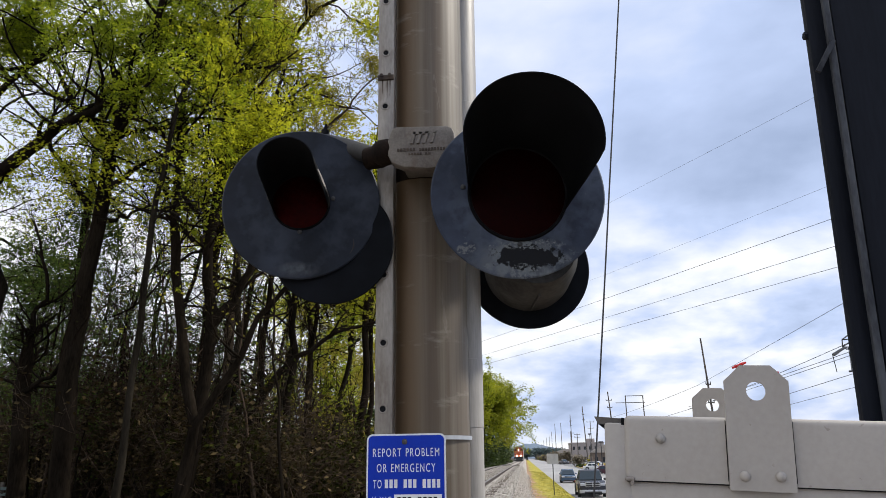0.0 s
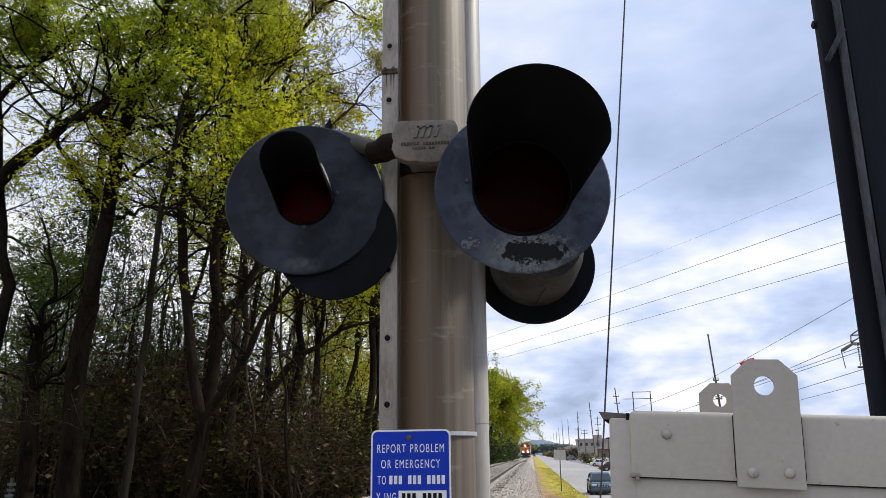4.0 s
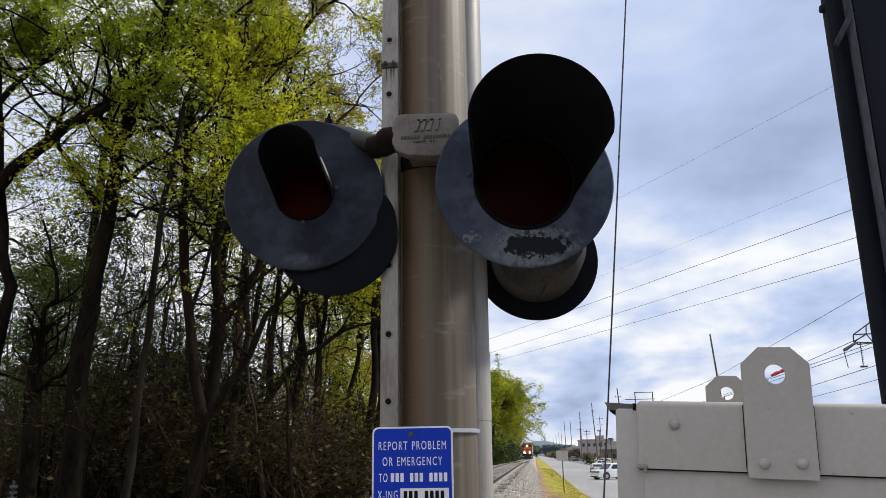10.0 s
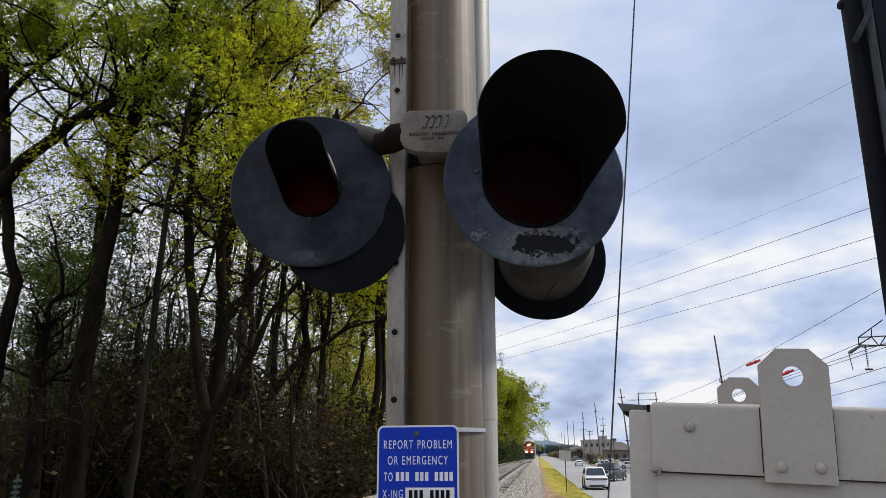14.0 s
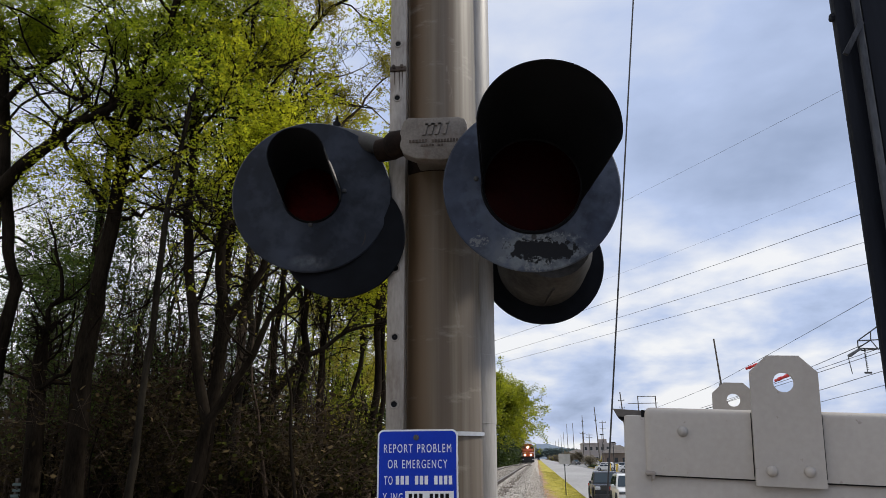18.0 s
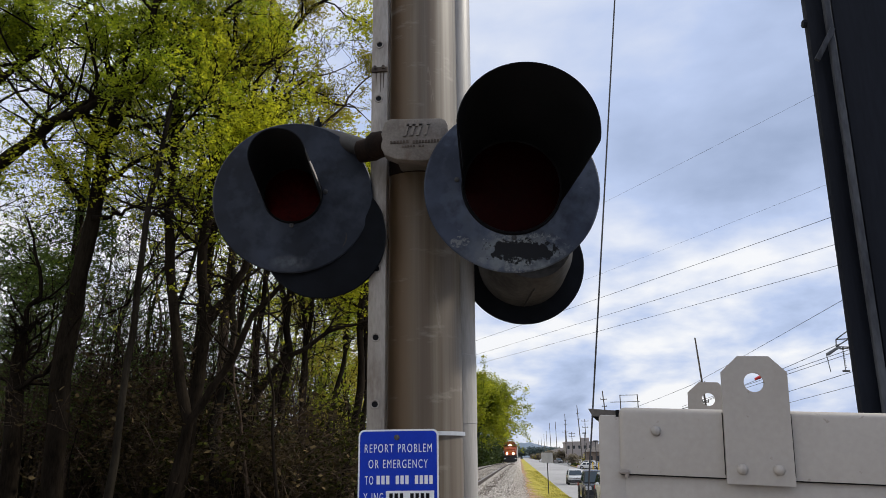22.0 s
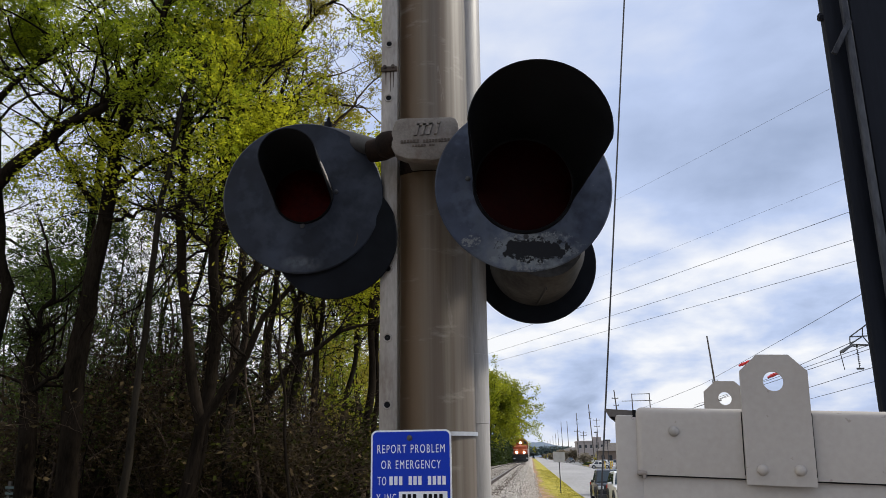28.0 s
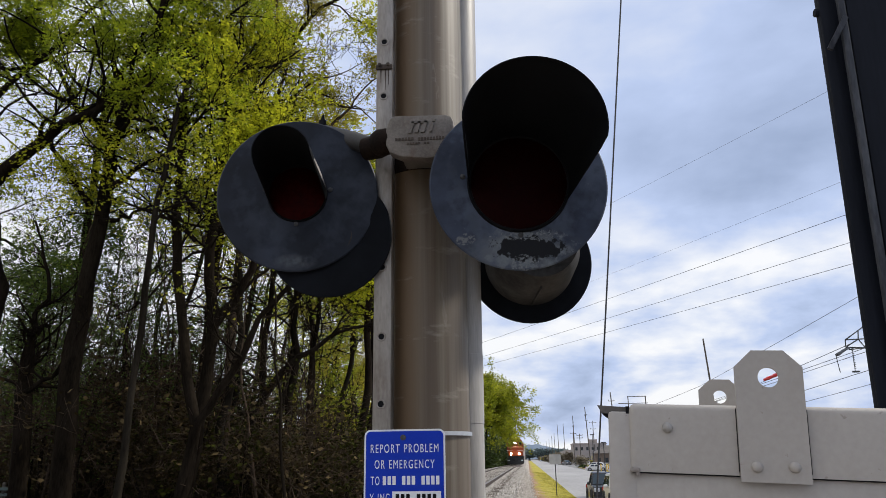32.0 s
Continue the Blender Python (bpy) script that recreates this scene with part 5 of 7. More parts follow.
stem(OAK, 18.5, [(-8.38, 1.1), (-8.21, 2.7), (-8.0, 4.8), (-8.25, 7.1)], 0.18, 0.12,
     [([(-8.02, 5.05), (-7.44, 5.7), (-7.03, 6.5), (-6.7, 8.0)], 0.0, 0.13, 0.07, 5), ([(-8.25, 7.1), (-8.9, 7.7), (-9.7, 8.0)], -0.9, 0.05, 0.03, 4), ([(-8.2, 7.8), (-8.9, 8.7), (-9.8, 9.2)], -0.8, 0.05, 0.03, 4), ([(-8.1, 7.4), (-7.8, 8.6), (-7.4, 9.6)], -0.6, 0.05, 0.03, 5)], top=(0.2, 0.2, 4.0),
     crown=5.0, leaf=LEAF_BRIGHT, bark=BARK, leaf_size=0.038, each=22, spread=0.2, seed=15, limbs=15, reach=4.1, from_z=6.4, gap=0.37, thin=1.2, leafy=(6.0, 9.0), **DENSE)
stem("crooked dark tree leaning out over bare brush", 17.9, [(-8.3, 0.9), (-7.98, 2.5), (-7.47, 3.3), (-6.92, 4.1), (-6.55, 5.1), (-5.89, 5.8)], 0.12, 0.06,
     crown=3.0, leaf=LEAF_OLIVE, bark=BARK, leaf_size=0.05, each=1, spread=0.2, seed=16, limbs=6, reach=2.1, from_z=3.8, kids=(0.9, 1.1, 0.9, 1))
stem("crooked dark tree leaning out over bare brush", 21, [(-7.79, 1.4), (-7.69, 3.0), (-6.93, 4.1), (-6.48, 4.5), (-5.63, 5.0)], 0.15, 0.06,
     crown=3.0, leaf=LEAF_OLIVE, bark=BARK, leaf_size=0.05, each=1, spread=0.2, seed=17, limbs=7, reach=2.4, from_z=3.0, kids=(0.9, 1.1, 0.9, 1))
stem("dark woodland tree with hanging yellow-green catkin leaves", 23, [(-7.42, 2.0), (-7.34, 3.5), (-7.11, 4.9), (-7.29, 5.7)], 0.13, 0.09, top=(0.3, 0, 4.5),
     crown=4.5, leaf=LEAF_OLIVE, bark=BARK, leaf_size=0.06, each=6, spread=0.25, seed=18, limbs=10, reach=3.9, from_z=5.5)
stem("dark woodland tree with hanging yellow-green catkin leaves", 24, [(-5.5, 1.0), (-5.3, 2.3), (-5.03, 3.8), (-5.09, 5.6)], 0.15, 0.10, top=(0.2, 0, 3.0),
     crown=3.5, leaf=LEAF_BRIGHT, bark=BARK, leaf_size=0.05, each=18, spread=0.25, seed=19, limbs=11, reach=2.6, from_z=5.0)
stem("thin dark woodland tree with light spring foliage", 25, [(-7.34, 1.3), (-7.26, 3.2), (-7.23, 4.8)], 0.10, 0.07, top=(0.4, 0, 4.0),
     crown=4, leaf=LEAF_MID, bark=BARK, leaf_size=0.06, each=4, spread=0.25, seed=20, limbs=10, reach=3.0, from_z=4.5)
stem("thin dark woodland tree with light spring foliage", 26, [(-10.23, 4.0), (-10.07, 5.6), (-9.88, 7.3)], 0.12, 0.08, top=(0.4, 0, 3.5),
     crown=4, leaf=LEAF_MID, bark=BARK_PALE, leaf_size=0.06, each=4, spread=0.25, seed=21, limbs=9, reach=3.0, from_z=7.0)
stem("thin dark woodland tree with light spring foliage", 27, [(-5.6, 2.0), (-5.46, 4.4), (-5.5, 6.0)], 0.11, 0.07, top=(0.0, 0, 3.0),
     crown=3.5, leaf=LEAF_BRIGHT, bark=BARK, leaf_size=0.052, each=15, spread=0.25, seed=22, limbs=9, reach=2.4, from_z=4.5)
stem("dead-topped dark tree with crooked bare branches", 18.2, [(-12.62, 1.1), (-12.83, 3.5)], 0.24, 0.20,
     [([(-12.83, 3.4), (-12.68, 4.1), (-12.73, 4.95), (-12.74, 5.6), (-12.5, 6.2)], 0.0, 0.09, 0.05, 6), ([(-12.83, 3.3), (-12.2, 3.7), (-11.8, 4.0)], -0.2, 0.07, 0.04, 4)],
     crown=1.5, leaf=LEAF_DARK, bark=BARK, leaf_size=0.05, each=1, spread=0.2, seed=23, limbs=4, reach=2.6, from_z=2.8)
T("tree", "tall tree with bright yellow-green new leaves", g(-10.1, 22.5), [(0, 0, 0), (0.2, 0, 5), (0.4, 0, 10), (0.8, 0, 13)], 0.2, 0.12, 6.0, LEAF_BRIGHT, BARK, 0.042, 24, 0.22, 24, limbs=12, reach=4.0, from_z=8.8, group=WOOD, gap=0.44, thin=1.4, **DENSE)
stem("open tree with sparse olive new leaves on arching twigs", 22, [(-8.88, 5.85), (-8.8, 8.79), (-8.77, 11.13), (-8.58, 12.75), (-8.11, 14.84)], 0.15, 0.08,
     [([(-8.58, 12.75), (-7.81, 13.2), (-6.78, 13.76), (-6.03, 14.01), (-5.34, 14.25)], 0.0, 0.045, 0.015, 7), ([(-7.3, 11.2), (-6.79, 11.83), (-5.97, 12.39), (-5.34, 12.96), (-4.9, 13.64)], 0.2, 0.06, 0.025, 7),
      ([(-7.93, 13.33), (-7.67, 14.33), (-7.5, 15.6)], 0.2, 0.06, 0.03, 6),
      ([(-6.87, 13.58), (-6.08, 13.32), (-5.3, 12.86), (-4.72, 12.51)], 0.1, 0.035, 0.018, 6), ([(-8.77, 10.6), (-8.0, 10.9), (-7.3, 11.2)], 0.0, 0.07, 0.06, 4)],
     crown=3.5, leaf=LEAF_OLIVE, bark=TWIG, leaf_size=0.030, each=18, spread=0.13, seed=25, limbs=5, reach=2.5, kids=(1.1, 1.5, 1.6, 1), from_z=12.0, up=0.03, side=0.4, leafy=(5.0, 9.0), gap=0.1)
T("tree", OAK, g(-20.5, 25), [(0, 0, 0), (0.2, 0, 6), (0.3, 0, 12)], 0.24, 0.13, 6, LEAF_MID, BARK, 0.045, 15, 0.24, 27, limbs=9, reach=5.5, from_z=8, group=WOOD, gap=0.58, leafy=(9.0, 11.5), **DENSE)
T("tree", OAK, g(-15.6, 24), [(0, 0, 0), (0.2, 0, 6), (0.3, 0, 12), (0.4, 0, 14.5)], 0.2, 0.12, 4, LEAF_MID, BARK, 0.045, 15, 0.22, 28, limbs=10, reach=4.4, from_z=13.2, group=WOOD, gap=0.56, leafy=(11.0, 13.0), **DENSE)
# bare saplings and leaning poles in front of the deeper wood
rb = random.Random(77)
for k in range(20):
    y = rb.uniform(17.5, 30)
    x = min(-5.6, -y * rb.uniform(0.23, 0.70))
    h = rb.uniform(3.5, 7.5)
    ln = rb.uniform(-0.9, 1.3)
    T("sapling", "thin bare woodland sapling with fine twigs", g(x, y), [(0, 0, 0), (ln * 0.2 + rb.uniform(-0.25, 0.25), 0, h * 0.3), (ln * 0.6 + rb.uniform(-0.3, 0.3), 0, h * 0.65), (ln, 0.1, h)], rb.uniform(0.02, 0.05), 0.015, 2.0, LEAF_DARK, TWIG if k % 2 else BARK,
      0.045, 1 if k % 2 else 0, 0.2, 600 + k, limbs=6, reach=2.0, kids=(0.9, 1.05, 0.9, 1), from_z=h * 0.3, group="bare saplings in the wood")
# thin stems deeper in the wood
rng0 = random.Random(41)
stems = [(0.40, 21), (0.36, 23), (0.47, 24), (0.33, 26), (0.29, 27), (0.43, 28), (0.25, 29), (0.38, 31), (0.31, 33), (0.53, 30), (0.58, 27), (0.63, 31), (0.27, 35), (0.23, 33), (0.35, 38), (0.45, 36), (0.50, 38), (0.28, 43), (0.24, 41), (0.22, 48), (0.32, 46), (0.40, 45), (0.56, 40), (0.66, 38), (0.26, 54), (0.36, 55), (0.215, 58), (0.30, 62)]
for k, (ratio, y) in enumerate(stems):
    x = -ratio * y
    h = rng0.uniform(8.5, 13)
    lean = rng0.uniform(-0.8, 1.4)
    lf = (LEAF_MID, LEAF_OLIVE, LEAF_BRIGHT, LEAF_MID, LEAF_BRIGHT)[k % 5] if ratio > 0.34 else (LEAF_BRIGHT, LEAF_OLIVE)[k % 2]
    T("tree", "thin dark woodland tree with light spring foliage", g(x, y), [(0, 0, 0), (lean * 0.25 + rng0.uniform(-0.3, 0.3), 0, h * 0.25), (lean * 0.4 + rng0.uniform(-0.4, 0.4), 0, h * 0.5), (lean * 0.7 + rng0.uniform(-0.5, 0.5), 0.2, h * 0.75), (lean, 0.2, h)], rng0.uniform(0.09, 0.17), 0.05, 4.5, lf, BARK if k % 3 else BARK_PALE,
      0.065 + 0.0012 * y if ratio > 0.34 else 0.045 + 0.0008 * y, ((1, 0, 1) if ratio > 0.34 else (10, 6, 12))[k % 3], 0.26, 100 + k, limbs=7 if ratio > 0.34 else 6, reach=3.0, kids=(1.0, 1.0, 0.9, 1) if ratio > 0.34 else (0.8, 0.9, 0.7, 1), from_z=h * 0.45, thin=1.3 if ratio > 0.34 else 0.9, group=WOOD, bare=0.08 if ratio > 0.34 else 0.6)
LEAF_ROW = leaf_mat("row_leaf", (0.08, 0.105, 0.009), (0.25, 0.285, 0.014), (0.50, 0.49, 0.028), clump=0.7)
LEAF_HEDGE = leaf_mat("hedge_leaf", (0.012, 0.024, 0.005), (0.03, 0.05, 0.008), (0.07, 0.09, 0.015), 0.3)
# the row that leans over the track further on
for k, (x, y, h, reach) in enumerate([(-8.4, 62, 5.0, 3.2), (-7.0, 76, 6.2, 5.2), (-6.0, 88, 7.2, 6.4), (-6.0, 99, 8.0, 7.1), (-6.2, 113, 8.6, 6.9), (-9.5, 128, 11, 7), (-9.0, 146, 11, 7), (-11, 84, 8, 5), (-12, 70, 7, 5), (-13, 105, 10, 6), (-9.2, 170, 11, 7), (-9.2, 200, 11, 7), (-9.2, 235, 11, 7), (-9.5, 275, 11, 7), (-9.5, 330, 11, 7)]):
    T("tree", "full leafy green tree overhanging the railway", g(x, y), [(0, 0, 0), (0.2, 0, h * 0.4), (0.5, 0, h)], 0.22, 0.12, 3.2, LEAF_ROW, BARK, 0.084 + 0.0003 * y, (34 if x > -10 else 10) if y < 120 else 6, 0.24, 300 + k, limbs=20 if y < 120 and x > -10 else 10, reach=reach, kids=(1.2, 1.4, 1.2, 1), from_z=2.6 if x < -8 else min(h - 0.5, 5.0 + 0.02 * (y - 76)), up=0.03, last=2, thin=3, group="trees overhanging the track", side=0.0, bare=1.0)


def shrub(at, h, seed, leaf, each, stems_n=9):
    t = thing("shrub", "tangled leggy undergrowth shrub with dull leaves", "shrub", at, group="undergrowth shrubs")
    L = Limbs(seed)
    for _ in range(stems_n):
        az = L.rng.uniform(0, 2 * math.pi)
        L.seg = {0: [], 1: [], 2: [], 3: [], 4: []}
        L.grow(np.array([L.rng.normal(0, 0.25), L.rng.normal(0, 0.25), 0.0]), np.array([0.5 * math.cos(az), 0.5 * math.sin(az), 1.0]), h * L.rng.uniform(0.6, 1.1), 0.018, 1, 3, 0.02, (0, 1.5, 1.2, 1), 0.16)
        vs, fs, off = [], [], 0
        for lev, seg in ((1, 4), (2, 3), (3, 3)):
            if L.seg[lev]:
                P0, P1, R0, R1 = zip(*L.seg[lev])
                v, f = prisms(P0, P1, np.maximum(R0, 0.006), np.maximum(R1, 0.005), seg)
                vs.append(v); fs.append(f + off); off += len(v)
        raw_mesh("stem", np.concatenate(vs), np.concatenate(fs), TWIG, t)
    v, f = leaves(L.tips, 0.075, L.rng, 0.22, each)
    raw_mesh("foliage", v, f, leaf, t)
    return t


rng1 = random.Random(9)
for k in range(26):
    y = rng1.uniform(19, 34)
    x = -y * rng1.uniform(0.24, 0.68)
    if x > -5.6:
        x = -5.6 - rng1.random()
    tall = 1.35 if 0.36 < -x / y < 0.56 else 1.0
    shrub(g(x, y), rng1.uniform(1.6, 3.4) * tall, 500 + k, (LEAF_DARK, LEAF_DRY, LEAF_DRY, LEAF_DRY)[k % 4], 2, 5)

# low leafy trees and arching bare twigs between the trunks
ru = random.Random(23)
for k in range(31):
    y = ru.uniform(22, 33)
    ratio = 0.30 + 0.42 * ((k * 0.618) % 1.0) if k < 18 else ru.uniform(0.54, 0.74)
    h = ru.uniform(3.6, 6.6) + (0 if k < 18 else 1.2 if k < 26 else 2.4)
    ln = ru.uniform(-0.8, 0.8)
    T("understory_tree", "slender understory tree with small scattered green leaves", g(-ratio * y, y), [(0, 0, 0), (ln * 0.5, 0, h * 0.5), (ln, 0, h)], ru.uniform(0.04, 0.08), 0.03, 2.6, LEAF_UNDER, TWIG if k % 2 else BARK,
      0.045, 5 if k < 18 else 9, 0.24, 700 + k, limbs=7, reach=2.5, kids=(0.9, 1.05, 0.8, 1), from_z=h * 0.35, group="understory trees", bare=0.55)
for k in range(9):
    y = ru.uniform(28, 44)
    h = ru.uniform(3.0, 5.0)
    T("understory_tree", "slender understory tree with hanging yellow-green leaves", g(min(-6.4, -y * ru.uniform(0.2, 0.31)), y), [(0, 0, 0), (0.2, 0, h * 0.5), (0.5, 0, h)], 0.06, 0.03, 2.6, LEAF_OLIVE if k % 2 else LEAF_MID, BARK,
      0.055, 8, 0.28, 760 + k, limbs=8, reach=2.5, kids=(0.9, 1.1, 0.85, 1), from_z=h * 0.2, group="understory trees", bare=0.8)
rt2 = np.random.default_rng(31)
rows = []
for k in range(560):
    y = rt2.uniform(19, 33)
    lean = rt2.uniform(0.23, 0.76)
    p = np.array([-y * lean, y, rt2.uniform(0.2, 2.8 if lean < 0.42 else 4.9)])
    p[0] = min(p[0], -5.8)
    az = rt2.uniform(0, 2 * np.pi)
    d = np.array([math.cos(az), 0.5 * math.sin(az), rt2.uniform(0.1, 1.2)]); d /= np.linalg.norm(d)
    r = rt2.uniform(0.008, 0.024)
    for i in range(6):
        q = p + d * rt2.uniform(0.3, 0.65)
        rows.append((p, q, r, r * 0.82))
        if rt2.random() < 0.75:
            e = d + rt2.normal(0, 0.7, 3); e /= np.linalg.norm(e)
            m_ = q + e * rt2.uniform(0.3, 0.7)
            rows.append((q, m_, r * 0.6, r * 0.4))
            rows.append((m_, m_ + (e + rt2.normal(0, 0.4, 3)) * rt2.uniform(0.2, 0.5), r * 0.4, 0.002))
        d = d + rt2.normal(0, 0.28, 3) + np.array([0, 0, -0.05]); d /= np.linalg.norm(d)
        p, r = q, r * 0.82
P0, P1, R0, R1 = zip(*rows)
v, f = prisms(P0, P1, np.maximum(R0, 0.004), np.maximum(R1, 0.003), 3)
tagged(raw_mesh("arching_twigs", v, f, TWIG), "tangle of arching bare twigs and vines", "brush", kind="stuff")

# the wood goes on behind as a dense belt
rngf = np.random.default_rng(77)
n = 1900
fx = -rngf.uniform(0.2, 1.2, n) * (38 + 60 * rngf.random(n)); fy = rngf.uniform(36, 120, n)
fx = np.minimum(fx, -8.5)
fz = np.array([land(a, b) for a, b in zip(fx, fy)])
h = rngf.uniform(5.0, 10.0, n) * np.where(fx / fy < -0.58, 0.75, np.where(fx / fy < -0.42, 0.98, np.where(fx / fy < -0.36, 0.6, 0.38)))
P0 = np.stack([fx, fy, fz - 0.2], 1); P1 = P0 + np.stack([rngf.normal(0, 0.7, n), rngf.normal(0, 0.6, n), h * rngf.uniform(0.35, 0.65, n)], 1)
P2 = P1 + np.stack([rngf.normal(0, 1.3, n), rngf.normal(0, 0.6, n), h + fz - P1[:, 2]], 1)
P3 = P1 + np.stack([rngf.normal(0, 1.6, n), rngf.normal(0, 0.6, n), 0.6 * (h + fz - P1[:, 2])], 1)
girth = rngf.uniform(0.05, 0.14, n)
v, f = prisms(np.concatenate([P0, P1, P1]), np.concatenate([P1, P2, P3]), np.concatenate([girth, girth * 0.6, girth * 0.5]), np.concatenate([girth * 0.6, girth * 0.2, girth * 0.15]), 5)
belt = tagged(raw_mesh("far_wood_stems", v, f, BARK), "dense dark stems of the far wood", "wood", kind="stuff")
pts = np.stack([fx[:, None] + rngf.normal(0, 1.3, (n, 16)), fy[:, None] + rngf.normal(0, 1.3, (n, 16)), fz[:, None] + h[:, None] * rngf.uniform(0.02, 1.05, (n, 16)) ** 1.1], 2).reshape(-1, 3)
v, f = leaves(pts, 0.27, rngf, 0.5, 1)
# The belt's darkness is painted in with the near-black leaf.
tagged(raw_mesh("far_wood_leaves", v, f, LEAF_DARK), "foliage of the far wood with its deep shade in the colour", "wood", kind="stuff")

def evergreen(x, y, r, h, seed):
    """A broad dark bush: stems from the foot, foliage in drooping tufts with an uneven outline."""
    t = thing("evergreen_bush", "broad dark evergreen bush among the bare trunks", "bush", g(x, y), group="evergreen bushes in the wood")
    rng = np.random.default_rng(seed)
    n = 420
    d = rng.normal(0, 1, (n, 3)); d /= np.linalg.norm(d, axis=1, keepdims=True)
    p = d * (rng.random(n) ** 0.4 * (1 + 0.3 * np.sin(4 * d[:, 0] + seed) * np.cos(5 * d[:, 2])))[:, None] * [r, r, h * 0.5] + [0, 0, h * 0.5]
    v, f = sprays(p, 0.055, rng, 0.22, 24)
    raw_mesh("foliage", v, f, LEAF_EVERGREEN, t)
    ends = p[:22]
    v, f = prisms([(0, 0, -0.1)] * len(ends), ends, np.full(len(ends), 0.05), np.full(len(ends), 0.012), 5)
    raw_mesh("stems", v, f, BARK, t)


for k, (x, y, r, h) in enumerate(((-13.4, 31, 2.2, 7.4), (-15.6, 32, 2.3, 8.4), (-17.8, 31, 2.0, 7.0), (-12.2, 29, 1.5, 4.2), (-10.2, 27, 1.3, 3.0), (-8.6, 25.5, 1.2, 2.6), (-14.4, 27.5, 1.4, 3.6))):
    evergreen(x, y, r, h, 960 + k)
boards = thing("board_stack", "stack of pale green-grey weathered boards behind the trunks", "boards", g(-14.9, 21.2), 6)
for k in range(5):
    bm = bmesh.new()
    box(bm, (0.75, 0.12, 0.085), (0.03 * (k % 2), 0.02 * k, 0.30 + k * 0.16), bevel=0.008)
    part("board", bm, PALE_BOARD, boards)
for x in (-0.3, 0.3):
    bm = bmesh.new()
    box(bm, (0.09, 0.09, 1.15), (x, 0.14, 0.55), bevel=0.006)
    part("post", bm, POLE_WOOD, boards)

# a thicket of dark brush fills the wood's floor
n = 2100
ty_ = rngf.uniform(27, 44, n); tx_ = -ty_ * (0.21 + 0.64 * rngf.random(n) ** 0.7)
tx_ = np.minimum(tx_, -6.3)
tz_ = np.array([land(a, b) for a, b in zip(tx_, ty_)])
P0 = np.stack([tx_, ty_, tz_ - 0.1], 1)
rise = rngf.uniform(1.5, 6.2, n) * np.where(tx_ / ty_ > -0.36, 0.55, np.where(tx_ / ty_ < -0.62, 0.7, 1.1))
PM = P0 + np.stack([rngf.normal(0, 0.5, n), rngf.normal(0, 0.4, n), rise * 0.5], 1)
P1 = PM + np.stack([rngf.normal(0, 1.1, n), rngf.normal(0, 0.6, n), rise * 0.5], 1)
girth = rngf.uniform(0.010, 0.03, n)
v, f = prisms(np.concatenate([P0, PM]), np.concatenate([PM, P1]), np.concatenate([girth, girth * 0.7]), np.concatenate([girth * 0.7, np.full(n, 0.005)]), 3)
tagged(raw_mesh("thicket_stems", v, f, TWIG), "thin dark stems of the brush thicket", "brush", kind="stuff")
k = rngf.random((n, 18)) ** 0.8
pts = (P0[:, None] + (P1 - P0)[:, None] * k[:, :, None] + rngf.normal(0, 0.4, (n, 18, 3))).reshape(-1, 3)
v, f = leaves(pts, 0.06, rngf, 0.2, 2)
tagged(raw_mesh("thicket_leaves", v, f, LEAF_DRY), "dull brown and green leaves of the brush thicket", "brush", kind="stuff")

# ---- the railway track ----
track = thing("railway_track", "single railway track of steel rails on wooden ties", "track", (TRACK_X, 0, 0), kind="structure")
RAIL_Y = (-20, 20, 60, 75, 90, 105, 120, 135, 150, 165, 180, 195, 900)


def sweep(bm, outline, ys, x):
    """A section carried along the track, following its grade."""
    rings = [[bm.verts.new((x + a, y, RAIL_Z - grade(y) + b)) for a, b in outline] for y in ys]
    k = len(outline)
    for p, q in zip(rings, rings[1:]):
        for i in range(k):
            bm.faces.new((p[i], p[(i + 1) % k], q[(i + 1) % k], q[i]))
    bm.faces.new(rings[0]); bm.faces.new(rings[-1])
    bmesh.ops.recalc_face_normals(bm, faces=bm.faces)


for s in (-1, 1):
    bm = bmesh.new()
    sweep(bm, [(-0.075, -0.17), (0.075, -0.17), (0.075, -0.158), (0.012, -0.14), (0.012, -0.045), (0.036, -0.035), (0.036, -0.006), (-0.036, -0.006), (-0.036, -0.035), (-0.012, -0.045), (-0.012, -0.14), (-0.075, -0.158)], RAIL_Y, s * 0.7535)
    rail = part("rail", bm, RAIL, track, "rust-brown steel rail", smooth=False)
    bm = bmesh.new()
    sweep(bm, [(-0.033, -0.006), (0.033, -0.006), (0.033, 0.002), (-0.033, 0.002)], RAIL_Y, s * 0.7535)
    part("rail_head", bm, RAIL_TOP, rail, "polished running surface", smooth=False)
bm = bmesh.new()
box(bm, (2.6, 0.22, 0.17), (0, 0, 0), bevel=0.008, seg=1)
tie0 = part("tie", bm, TIE, track, "", Matrix.Translation((0, -6, RAIL_Z - 0.245)), smooth=False)
rt = random.Random(3)
for k in range(1, 267):
    o = tie0.copy()
    scene.collection.objects.link(o)
    o.matrix_basis = pose(rt.uniform(-0.04, 0.04), -6 + k * 0.52, RAIL_Z - grade(-6 + k * 0.52) - 0.245 + rt.uniform(-0.01, 0.012), 0, 0, rt.uniform(-1.2, 1.2))
# loose stone on the bed
rngs = np.random.default_rng(21)
n = 9500
